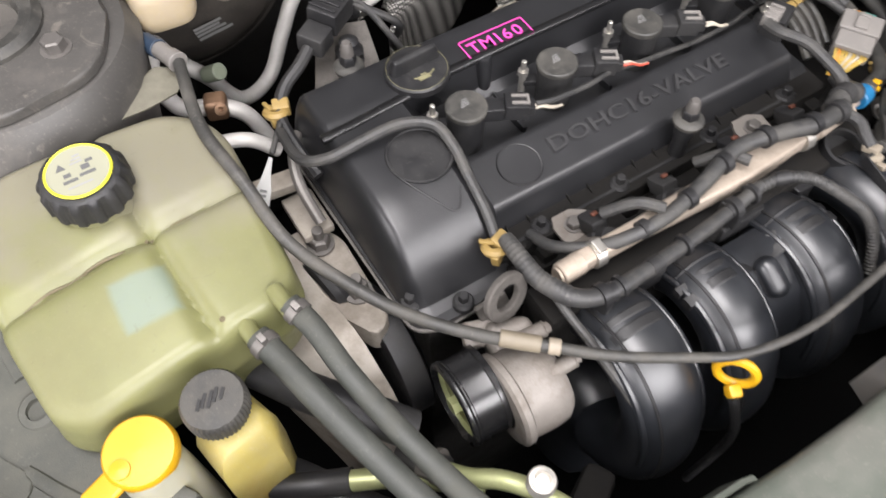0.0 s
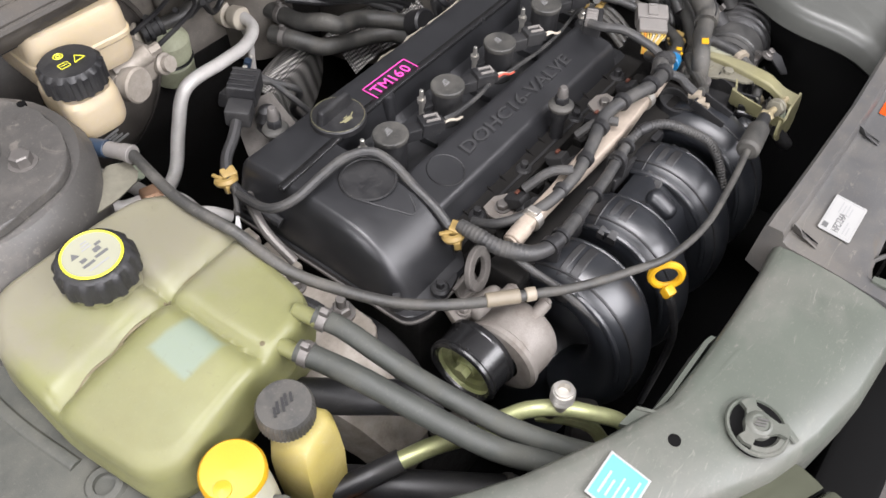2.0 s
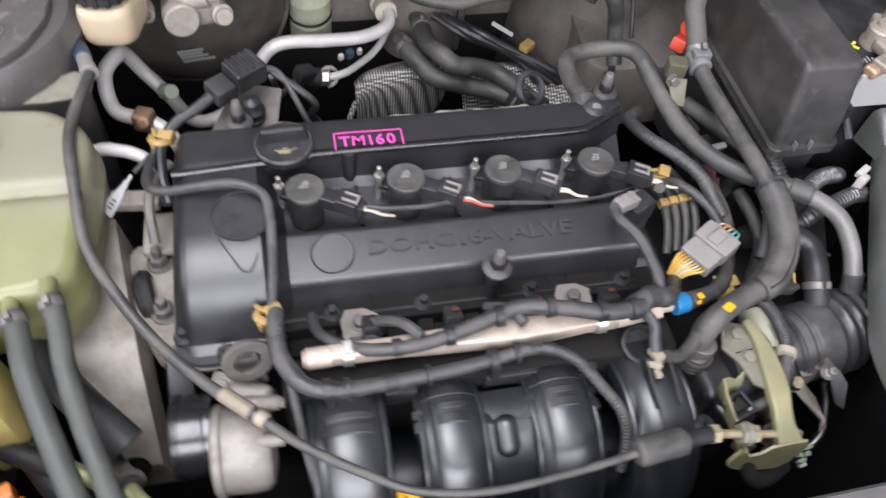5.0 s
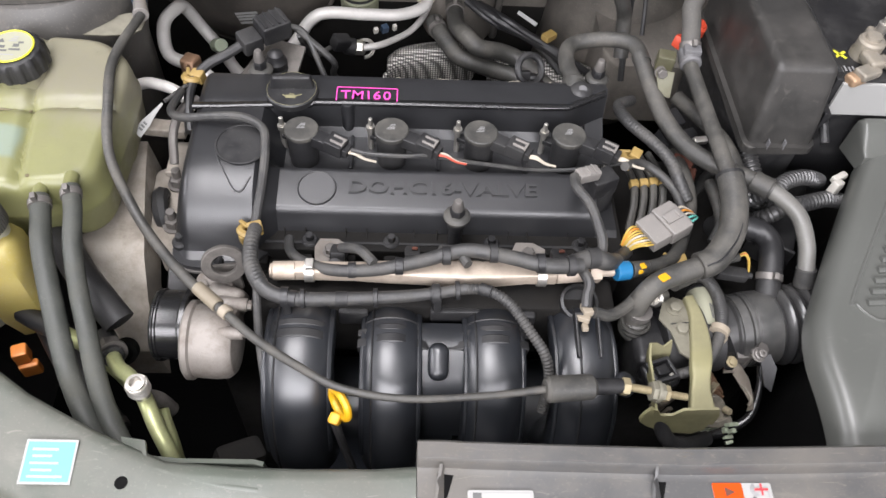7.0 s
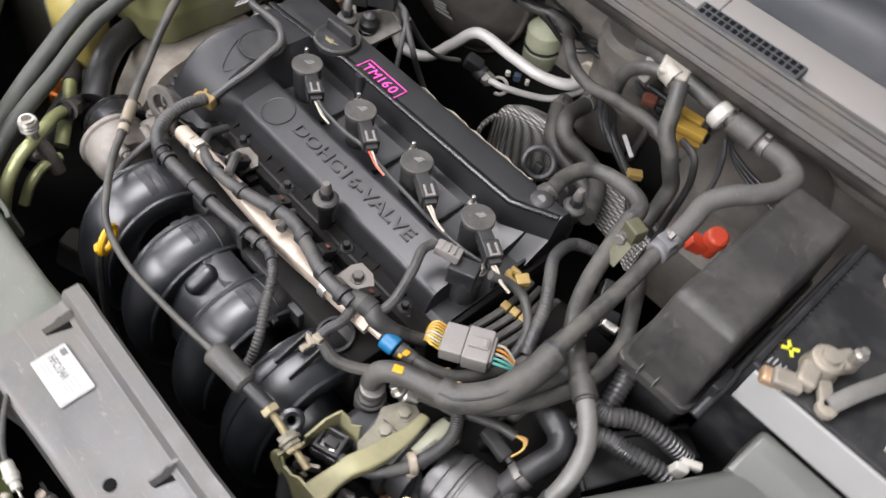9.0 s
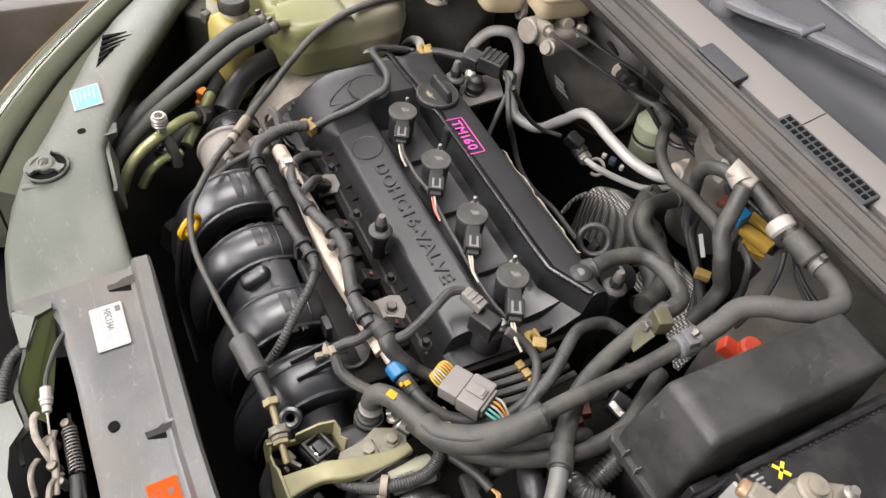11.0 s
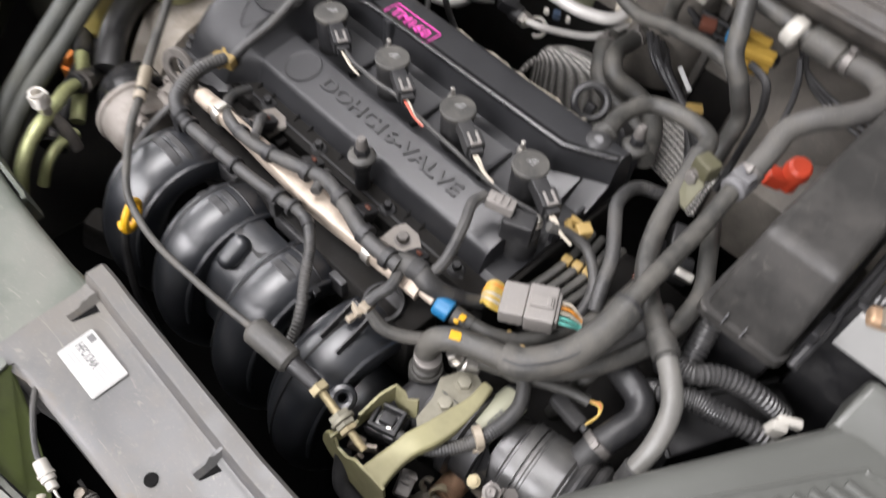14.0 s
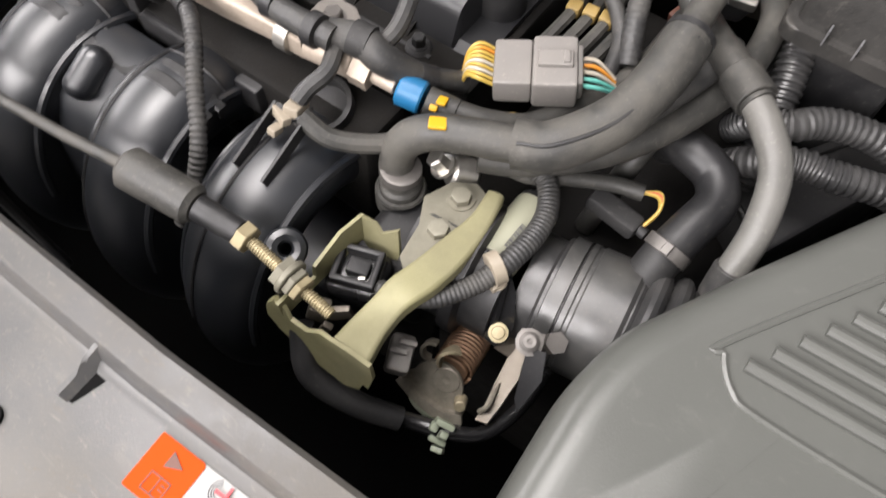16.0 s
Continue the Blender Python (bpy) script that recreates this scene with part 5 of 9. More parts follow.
loft(b, [[(x, -0.158 + w * c, 0.8655 + h * s) for c, s in ((-1, -0.7), (-0.7, -1), (0.7, -1), (1, -0.7), (1, 0.7), (0.7, 1), (-0.7, 1), (-1, 0.7))] for x, w, h in ((-0.138, 0.0075, 0.008), (-0.08, 0.0075, 0.008), (-0.05, 0.009, 0.009), (0.03, 0.012, 0.009), (0.06, 0.0105, 0.009), (0.09, 0.0075, 0.008), (0.118, 0.007, 0.008))])
part("body", b, "rail", fl, angle=0.9)
b = B()
rod(b, (-0.158, -0.159, 0.8655), (-0.136, -0.158, 0.8655), 0.0095, None, 20, 0.001)
rod(b, (-0.1605, -0.159, 0.8655), (-0.158, -0.159, 0.8655), 0.0075, None, 20, 0.0005)
part("end_plug", b, "rail", fl)
b = B()
rod(b, (0.118, -0.158, 0.866), (0.150, -0.155, 0.867), 0.009, None, 16, 0.001)
lathe(b, (0.150, -0.155, 0.867), (1, 0.12, -0.1), [(0.0105, 0), (0.0105, 0.012)], 6)
rod(b, (0.162, -0.1535, 0.866), (0.177, -0.1515, 0.8645), 0.005, None, 12)
part("outlet", b, "rail", fl)
for x0 in (-0.107, 0.098):
    b = B()
    plate(b, [(x0 - 0.016, -0.130, 0.836), (x0 + 0.016, -0.130, 0.836), (x0 + 0.018, -0.108, 0.838), (x0 + 0.006, -0.1, 0.838), (x0 - 0.012, -0.1, 0.838), (x0 - 0.017, -0.11, 0.837)], (0, 0, 1), 0.003)
    plate(b, [(x0 - 0.011, -0.130, 0.837), (x0 + 0.011, -0.130, 0.837), (x0 + 0.011, -0.15, 0.862), (x0 - 0.011, -0.15, 0.862)], (0, 0.8, 0.6), 0.003)
    part("bracket", b, "alu", fl, "pale steel bracket")
    b = B()
    lathe(b, (x0, -0.115, 0.8375), (0, 0, 1), [(0.0085, 0), (0.0085, 0.002), (0.0065, 0.0022)], 20)
    hexa(b, (x0, -0.115, 0.839), (0, 0, 1), 0.0062, 0.008)
    part("bracket_bolt", b, "clamp", fl)
for x0 in (-0.122, 0.104):
    b = B()
    lathe(b, (x0 - 0.005, -0.158, 0.8655), (1, 0, 0), [(0.0115, 0), (0.0115, 0.009)], 18)
    box(b, (x0, -0.159, 0.878), (0.008, 0.012, 0.004), None, 0.001)
    part("band", b, "zinc", fl)
for x0 in (-0.1, -0.025, 0.055, 0.125):
    b = B()
    lathe(b, (x0, -0.15, 0.862), (0, 0.55, -0.83), [(0.008, 0), (0.008, 0.012), (0.0095, 0.014), (0.0095, 0.024), (0.006, 0.028), (0.006, 0.045)], 16)
    box(b, (x0 + 0.002, -0.128, 0.851), (0.016, 0.02, 0.014), turn(-30), 0.002)
    inj = tagged(part("injector", b, "plastic", fl), "black fuel injector")
    b = B()
    box(b, (x0 + 0.004, -0.124, 0.8595), (0.006, 0.004, 0.003), turn(-30), 0.001)
    part("lock_tab", b, "rust_red", inj, "small red lock tab")
    b = B()
    box(b, (x0 + 0.002, -0.119, 0.848), (0.013, 0.008, 0.010), turn(-30), 0.0015)
    part("plug_collar", b, "rubber_dark", inj)

# quick connector and fuel line
qc = thing("quick_connector", (0.19, -0.146, 0.86), "blue ringed fuel line quick connector", "connector")
b = B()
rod(b, (0.179, -0.1513, 0.8645), (0.194, -0.148, 0.8627), 0.0098, None, 20, 0.0012)
part("blue_ring", b, "blue", qc, "bright blue plastic ring")
b = B()
rod(b, (0.196, -0.1475, 0.8625), (0.214, -0.143, 0.86), 0.0085, 0.008, 16)
part("sleeve", b, "rubber", qc)
b = B()
box(b, (0.2065, -0.1475, 0.8695), (0.006, 0.007, 0.0022), turn(-10, 0, 15), 0.001)
box(b, (0.204, -0.152, 0.866), (0.005, 0.004, 0.004), turn(-40, 0, 15), 0.001)
part("retainer", b, "yellow", qc, "small yellow retainer")
hose("fuel_line", [(0.214, -0.143, 0.86), (0.232, -0.136, 0.858), (0.25, -0.12, 0.853), (0.265, -0.09, 0.852), (0.28, -0.05, 0.852), (0.283, 0.0, 0.85), (0.278, 0.05, 0.84)], 0.0075, "rubber", "black rubber fuel line", "hose")


# ---- intake manifold ----
im = thing("intake_manifold", (0, -0.25, 0.6), "satin black plastic intake manifold with four curved runners", "intake manifold")


def runner(xc, w, squeeze=0.0, zt=0.0):
    path = [(-0.150, 0.775, 0.026), (-0.168, 0.80, 0.026), (-0.190, 0.818, 0.025), (-0.215, 0.826, 0.025), (-0.238, 0.823, 0.026), (-0.259, 0.808, 0.027), (-0.273, 0.784, 0.028), (-0.280, 0.752, 0.029), (-0.277, 0.716, 0.030), (-0.262, 0.684, 0.031), (-0.235, 0.66, 0.031)]
    line = spline([(0, y, z + zt) for y, z, r in path], 7)
    rows = []
    for i, c in enumerate(line):
        d = (line[min(i + 1, len(line) - 1)] - line[max(i - 1, 0)]).normalized()
        nrm = Vector((1, 0, 0)).cross(d).normalized()
        f = i / (len(line) - 1) * (len(path) - 1)
        k = min(int(f), len(path) - 2)
        th = path[k][2] + (path[k + 1][2] - path[k][2]) * (f - k)
        hw = w / 2 * (0.88 if i < 10 else min(1.0, 0.88 + (i - 10) * 0.012))
        row = []
        for j in range(40):
            a = 2 * math.pi * j / 40
            ca, sa = math.cos(a), math.sin(a)
            e = 0.93
            px = hw * math.copysign(abs(ca) ** e, ca)
            pn = th * math.copysign(abs(sa) ** e, sa)
            row.append(Vector((xc, c.y, c.z)) + Vector((px, 0, 0)) + nrm * pn)
        rows.append(row)
    return rows, line, path


RUN = ((-0.129, 0.067, 0.007), (-0.042, 0.060, 0.0), (0.057, 0.061, 0.0), (0.144, 0.063, 0.002))
for xc, w, up in RUN:
    rows, line, path = runner(xc, w, 0.0, up)
    part("runner", loft(B(), rows), "runner", im, "", 1.2)
    for off in ((-0.3,) if xc < 0.1 else (-0.12,)):
        b = B()
        pts = []
        for i in range(6, len(line) - 16, 4):
            d = (line[i + 1] - line[i - 1]).normalized()
            nrm = d.cross(Vector((1, 0, 0))).normalized()
            f = i / (len(line) - 1) * (len(path) - 1)
            k = min(int(f), len(path) - 2)
            th = path[k][2] + (path[k + 1][2] - path[k][2]) * (f - k)
            c = abs(2 * off)
            pts.append(Vector((xc + off * w, line[i].y, line[i].z)) + nrm * (th * (1 - c ** 2.15) ** 0.465 + 0.0002))
        tube(b, pts, 0.0013, 6, 2)
        part("seam", b, "plastic", im)
    for off in (-0.44, 0.44):
        b = B()
        pts = []
        for i in range(14, len(line) - 20, 4):
            d = (line[i + 1] - line[i - 1]).normalized()
            nrm = d.cross(Vector((1, 0, 0))).normalized()
            f = i / (len(line) - 1) * (len(path) - 1)
            k = min(int(f), len(path) - 2)
            th = path[k][2] + (path[k + 1][2] - path[k][2]) * (f - k)
            pts.append(Vector((xc + off * w, line[i].y, line[i].z)) + nrm * (th * (1 - 0.88 ** 2.15) ** 0.465 - 0.001))
        tube(b, pts, 0.0032, 8, 2)
        part("edge_rib", b, "runner", im)
# webs between the runners, knob and strap
b = B()
loft(b, [[(x, -0.195, 0.832), (x, -0.212, 0.839), (x, -0.232, 0.835), (x, -0.256, 0.819), (x, -0.272, 0.79), (x, -0.277, 0.75), (x, -0.255, 0.75), (x, -0.2, 0.81)] for x in (-0.024, 0.038)])
part("web", b, "runner", im, "", 0.9)
b = B()
box(b, (0.003, -0.239, 0.8345), (0.020, 0.036, 0.020), turn(27), 0.0095, 4)
part("knob", b, "runner", im)


def runner_top(x, y):
    """Height of the upper skin over the runners near their crest."""
    z = 0.834
    for xc, w, up in RUN:
        u = abs(x - xc) / (w * 0.47)
        if u < 1:
            z = max(z, 0.8255 + up - 6.0 * (y + 0.216) ** 2 + 0.025 * (1 - u ** 2.15) ** 0.465)
    return z


for x0, x1 in ((-0.163, -0.097), (-0.074, 0.09)):
    for y0, wide, lift in ((-0.2225, 0.0048, 0.0026), (-0.2105, 0.0036, 0.0016)):
        xs = [x0 + (x1 - x0) * i / 36 for i in range(37)]
        tops = [runner_top(x, y0) for x in xs]
        tops = [sum(tops[max(0, i - 2):i + 3]) / len(tops[max(0, i - 2):i + 3]) for i in range(37)]
        b = B()
        loft(b, [[(x, y0 + wide, z - 0.006), (x, y0 + wide, z + lift - 0.0008), (x, y0 + wide - 0.001, z + lift), (x, y0 - wide + 0.001, z + lift), (x, y0 - wide, z + lift - 0.0008), (x, y0 - wide, z - 0.006)] for x, z in zip(xs, tops)])
        part("strap", b, "rubber_dark", im)
for x0, x1 in ((-0.071, -0.013), (0.028, 0.086)):
    for y0 in (-0.232, -0.200):
        xs = [x0 + (x1 - x0) * i / 16 for i in range(17)]
        part("moulded_line", tube(B(), [(x, y0, runner_top(x, y0) + 0.0004) for x in xs], 0.0012, 6, 2), "plastic", im)
b = B()
box(b, (0.0, -0.165, 0.80), (0.36, 0.04, 0.09), bevel=0.006)
part("head_flange", b, "block", im)
b = B()
box(b, (0.02, -0.18, 0.832), (0.05, 0.018, 0.02), bevel=0.003)
part("stop_block", b, "plastic", im)
b = B()
box(b, (-0.08, -0.18, 0.829), (0.03, 0.02, 0.022), bevel=0.003)
part("stop_block", b, "plastic", im)
b = B()
box(b, (0.09, -0.182, 0.829), (0.02, 0.02, 0.022), bevel=0.003)
part("stop_block", b, "plastic", im)
b = B()
box(b, (0.01, -0.195, 0.60), (0.34, 0.10, 0.2), bevel=0.04, seg=4)
part("plenum", b, "runner", im)
# last runner: port collar, cap and vacuum clip
b = B()
lathe(b, (0.142, -0.176, 0.838), (0, -0.25, 1), [(0.019, 0), (0.019, 0.014), (0.016, 0.0145), (0.0155, 0.006)], 24)
part("port_collar", b, "plastic", im)
b = B()
for s in (-1, 1):
    box(b, (0.1435 + s * 0.0105, -0.222, 0.8585), (0.0022, 0.042, 0.010), turn(18, 0, 2), 0.0006)
box(b, (0.1435, -0.203, 0.864), (0.024, 0.003, 0.010), turn(15), 0.0006)
part("clip_fork", b, "plastic", im)
b = B()
box(b, (0.1435, -0.199, 0.868), (0.010, 0.014, 0.007), turn(-15, 0, 10), 0.0015)
box(b, (0.139, -0.207, 0.8655), (0.014, 0.006, 0.006), turn(-15, 0, -20), 0.001)
box(b, (0.141, -0.215, 0.862), (0.006, 0.008, 0.005), turn(-15), 0.001)
part("pale_clip", b, "pale", im, "aged pale plastic clip")
b = B()
ring(b, (0.180, -0.258, 0.83), (0.5, -0.3, 1), 0.008, 0.0045, 18, 8)
part("ear", b, "runner", im)

# dipstick
dp = thing("dipstick", (-0.084, -0.29, 0.7), "yellow looped dipstick handle on its tube", "dipstick")
b = B()
ring(b, (-0.086, -0.288, 0.845), (-0.82, -0.56, 0.12), 0.0142, 0.0037, 28, 8)
box(b, (-0.0905, -0.296, 0.8305), (0.011, 0.011, 0.013), turn(20, 0, -20), 0.003)
part("handle", b, "yellow", dp, "bright yellow looped handle")
b = B()
tube(b, [(-0.091, -0.298, 0.826), (-0.085, -0.306, 0.8), (-0.075, -0.315, 0.74), (-0.07, -0.31, 0.6)], 0.0042, 8)
part("tube", b, "plastic", dp)

# ---- pump with pulley, lifting lug, engine mount ----
pp = thing("power_steering_pump", (-0.23, -0.19, 0.6), "cast aluminium steering pump with black pulley", "pump")
P0, PA = Vector((-0.274, -0.188, 0.81)), Vector((1, -0.02, 0)).normalized()
b = B()
lathe(b, Vector((-0.241, -0.206, 0.812)), PA, [(0.0218, 0), (0.0360, 0.0005), (0.0392, 0.003), (0.0392, 0.008), (0.0365, 0.010), (0.0376, 0.03), (0.0365, 0.042), (0.0316, 0.048), (0.0196, 0.051), (0.0, 0.0515)], 48, cap=False)
box(b, (-0.208, -0.168, 0.824), (0.04, 0.03, 0.03), turn(20, 0, -20), 0.009, 4)
part("housing", b, "alu", pp)
b = B()
lathe(b, P0, PA, [(0.0283, 0.010), (0.0296, 0.003), (0.0322, 0.0), (0.0352, 0.001), (0.0362, 0.0025), (0.0362, 0.004), (0.0352, 0.0048), (0.0362, 0.0056), (0.0362, 0.007), (0.0348, 0.008), (0.0352, 0.027), (0.0366, 0.029), (0.0366, 0.0335), (0.0340, 0.0345), (0.0148, 0.0345)], 52, cap=False)
part("pulley", b, "shiny", pp, "glossy black smooth belt pulley")
b = B()
lathe(b, P0 + PA * 0.004, PA, [(0.0288, 0.0005), (0.0278, 0.004), (0.0218, 0.005), (0.0198, 0.009), (0.0119, 0.010), (0.0099, 0.003), (0.0, 0.0025)], 36, cap=False)
part("hub", b, "green", pp, "oily greenish hub with bolt")
b = B()
lathe(b, P0 - PA * 0.001, PA, [(0.0075, 0), (0.0075, 0.012)], 6)
part("hub_bolt", b, "green", pp, "greenish hexagon bolt")
for a, c in (((-0.205, -0.215, 0.842), (-0.183, -0.215, 0.842)), ((-0.212, -0.178, 0.838), (-0.185, -0.18, 0.836))):
    b = B()
    rod(b, a, c, 0.0065, None, 14)
    hexa(b, c, Vector(c) - Vector(a), 0.005, 0.006)
    part("boss", b, "alu", pp)
b = B()
box(b, (-0.222, -0.156, 0.828), (0.04, 0.022, 0.012), turn(10, 0, -20), 0.004)
hexa(b, (-0.230, -0.158, 0.834), (0, 0, 1), 0.005, 0.006)
part("bracket", b, "alu", pp)
b = B()
lathe(b, (-0.29, -0.08, 0.72), (1, 0, 0), [(0.06, 0), (0.066, 0.003), (0.066, 0.025), (0.06, 0.028)], 40)
solo("crank_pulley", b, "rubber_dark", "black belt pulley below the mount", "pulley")
b = B()
LN = Vector((0.21, -0.93, 0.3)).normalized()
lathe(b, Vector((-0.205, -0.154, 0.868)) - LN * 0.003, LN, [(0.0125, 0), (0.0205, 0), (0.0215, 0.001), (0.0215, 0.005), (0.0205, 0.006), (0.0125, 0.006), (0.0115, 0.005), (0.0115, 0.001), (0.0125, 0)], 40, cap=False)
box(b, (-0.208, -0.147, 0.836), (0.028, 0.006, 0.03), turn(-22, -12, 0), 0.002)
solo("lifting_lug", b, "alu_dark", "dark cast lifting lug with oval eye", "lug")

em = thing("engine_mount", (-0.33, -0.02, 0.5), "cast aluminium engine mount beside the valve cover", "engine mount")
b = B()
loft(b, [[(x0, y, z), (x1, y, z), (x1 + 0.006, y, z - 0.05), (x0 - 0.006, y, z - 0.05)] for x0, x1, y, z in ((-0.392, -0.33, 0.045, 0.828), (-0.39, -0.326, 0.02, 0.828), (-0.385, -0.318, -0.03, 0.824), (-0.378, -0.308, -0.09, 0.816), (-0.374, -0.306, -0.106, 0.81), (-0.36, -0.302, -0.14, 0.78), (-0.345, -0.30, -0.175, 0.73))])
part("arm", b, "mount", em, "", 0.5)
b = B()
slab(b, rounded([(-0.322, 0.028), (-0.286, 0.03), (-0.272, 0.0), (-0.274, -0.09), (-0.292, -0.10), (-0.314, -0.06)], 0.008), 0.77, 0.8, 0.003)
part("foot", b, "mount", em)
b = B()
ring(b, (-0.303, -0.03, 0.79), (1, 0.2, 0.1), 0.022, 0.009, 24, 8)
part("bushing", b, "rubber_dark", em)
for x, y in ((-0.292, 0.005), (-0.286, -0.055), (-0.345, 0.02)):
    b = B()
    hexa(b, (x, y, 0.8), (0, 0, 1), 0.0095, 0.014)
    rod(b, (x, y, 0.81), (x, y, 0.825), 0.005)
    part("mount_bolt", b, "clamp", em)
b = B()
box(b, (-0.31, 0.06, 0.835), (0.05, 0.02, 0.012), turn(0, 0, -6), 0.003)
box(b, (-0.29, 0.03, 0.815), (0.03, 0.05, 0.01), None, 0.003)
part("tab", b, "mount", em)
b = B()
lathe(b, (-0.318, -0.165, 0.745), (0.1, -0.75, 0.65), [(0.013, 0.04), (0.013, 0.052), (0.009, 0.0525), (0.009, 0.045)], 20)
part("bolt_hole", b, "black", em)

# ---- coolant tank ----
ct = thing("coolant_tank", (-0.43, -0.01, 0.8), "yellowed translucent coolant expansion tank, stained", "coolant tank")


def tank_top(x, y):
    # stepped, pillowed top with two crossing grooves
    z = 0.921 + 0.012 * (y + 0.02) / 0.1 - 0.006 * ((x + 0.43) / 0.09) ** 2
    for g, s in ((x + 0.414 + 0.10 * y, 0.0055), (y + 0.0 - 0.10 * (x + 0.43), 0.0055)):
        z -= 0.0075 * math.exp(-abs(g / s) ** 1.4)
    return z


OUT = rounded([(-0.333, 0.085), (-0.325, 0.06), (-0.333, -0.075), (-0.352, -0.094), (-0.50, -0.112), (-0.522, -0.095), (-0.533, -0.02), (-0.53, 0.07), (-0.505, 0.108), (-0.36, 0.104)], 0.02, 4)
C0 = Vector((-0.43, -0.005))
rows = []
for f, dz, edge in ((0.9, -0.088, 1), (0.97, -0.075, 1), (0.985, -0.05, 1), (1.0, -0.045, 1), (1.0, -0.04, 1), (0.985, -0.036, 1), (0.98, -0.022, 1), (0.965, -0.01, 0.8), (0.94, -0.004, 0.4), (0.9, -0.001, 0), *((0.875 - 0.025 * i, 0, 0) for i in range(34))):
    row = []
    for i in range(len(OUT)):
        a, c = Vector(OUT[i]), Vector(OUT[(i + 1) % len(OUT)])
        k = max(1, int((c - a).length / 0.0045))
        for j in range(k):
            p = C0 + (a.lerp(c, j / k) - C0) * f
            row.append((p.x, p.y, mix(tank_top(p.x, p.y), 0.918 + 0.1 * (p.y + 0.02) * 0.9, 0.5 * edge) + dz))
    rows.append(row)
part("tank", loft(B(), rows), "tank", ct, "", 0.7)
b = B()
q = [(x, 0.10 * (x + 0.43) + 0.0015 * math.sin(x * 150)) for x in [-0.51 + 0.019 * i for i in range(9)]]
tube(b, [(x, y, tank_top(x, y) - 0.0004) for x, y in q], [0.0008, 0.0016, 0.0011, 0.0018, 0.001, 0.0014, 0.0008, 0.0006], 6, 5)
part("grime_line", b, "grime", ct, "brown grime in the seam")
for x, y in ((-0.463, -0.006), (-0.418, 0.002), (-0.395, -0.085)):
    b = B()
    lathe(b, (x, y, tank_top(x, y) - 0.001), (0, 0, 1), [(0.0024, 0), (0.002, 0.0014), (0.0, 0.0016)], 10, cap=False)
    part("brown_stain", b, "grime", ct, "small brown deposit")
b = B()
lathe(b, (-0.435, 0.05, 0.912), (0, -0.06, 1), [(0.03, 0), (0.028, 0.02)], 32)
part("neck", b, "tank", ct)
b = B()
prof = [(0.0285, 0.014), (0.0298, 0.016), (0.0298, 0.031), (0.0278, 0.037), (0.0245, 0.0385), (0.0, 0.0387)]
lathe(b, (-0.435, 0.05, 0.918), (0, -0.06, 1), prof, 112, cap=False, teeth=14, amp=0.002, rim=0.029)
cp = part("cap", b, "rubber_dark", ct, "black ribbed screw cap")
mm = Matrix.Translation((-0.435, 0.0477, 0.9572)) @ Matrix.Rotation(radians(3.4), 4, "X") @ Matrix.Scale(0.86, 4)
b = B()
lathe(b, mm.translation, (0, -0.06, 1), [(0.0228, 0), (0.0228, 0.0006)], 36)
part("disc", b, "disc_label", cp, "cream printed disc")
b = B()
ring(b, mm.translation + Vector((0, 0, 0.0006)), (0, -0.06, 1), 0.0226, 0.0011, 36, 5)
part("yellow_rim", b, "print_yellow", cp)
b = B()
for x0, y0, x1, y1 in ((-0.014, -0.009, -0.002, -0.006), (0.0, -0.007, 0.013, -0.004), (-0.012, -0.003, -0.006, 0.001), (0.003, -0.001, 0.010, 0.004), (0.008, 0.005, 0.014, 0.008)):
    card(b, mm, x0, y0, x1, y1, 0.0003, 0.0008)
plate(b, [mm @ Vector(q) for q in ((-0.016, 0.006, 0.0008), (-0.008, 0.006, 0.0008), (-0.012, 0.013, 0.0008))], (0, 0, 1), 0.0003)
part("symbols", b, "ink", cp)
b = B()
for i in range(3):
    card(b, mm, -0.004 + 0.002 * i, 0.008 + 0.0035 * i, 0.006, 0.0095 + 0.0035 * i, 0.0003, 0.0008)
card(b, mm, -0.012, -0.015, 0.008, -0.0135, 0.0003, 0.0008)
part("print_bars", b, "ink_grey", cp)
for x, y, z in ((-0.352, -0.092, 0.911), (-0.381, -0.1, 0.904)):
    b = B()
    rod(b, (x - 0.003, y + 0.012, z - 0.003), (x, y - 0.012, z - 0.001), 0.0068, None, 16)
    part("outlet", b, "tank", ct)

# steering fluid bottle
sb = thing("steering_fluid_bottle", (-0.42, -0.135, 0.75), "amber fluid bottle with black screw cap", "bottle")
b = B()
loft(b, [[(-0.448 + i, -0.178 + j, z), (-0.394 - i, -0.172 + j, z), (-0.386 - i, -0.15, z), (-0.398 - i, -0.112 - j, z), (-0.438 + i, -0.115 - j, z), (-0.455 + i, -0.14, z)] for i, j, z in ((0.016, 0.010, 0.75), (0.008, 0.006, 0.78), (0.006, 0.005, 0.84), (0.007, 0.006, 0.87), (0.011, 0.010, 0.884), (0.018, 0.016, 0.89))])
part("body", b, "bottle", sb, "", 0.95)
b = B()
lathe(b, (-0.423, -0.136, 0.885), (0, -0.05, 1), [(0.0175, 0), (0.017, 0.018)], 28)
part("neck", b, "washer", sb)
b = B()
lathe(b, (-0.423, -0.137, 0.899), (0, -0.05, 1), [(0.0205, 0), (0.0213, 0.001), (0.0213, 0.015), (0.0198, 0.0185), (0.0, 0.019)], 176, cap=False, teeth=44, amp=0.0007, rim=0.021)
part("cap", b, "rubber", sb, "black knurled cap")
b = B()
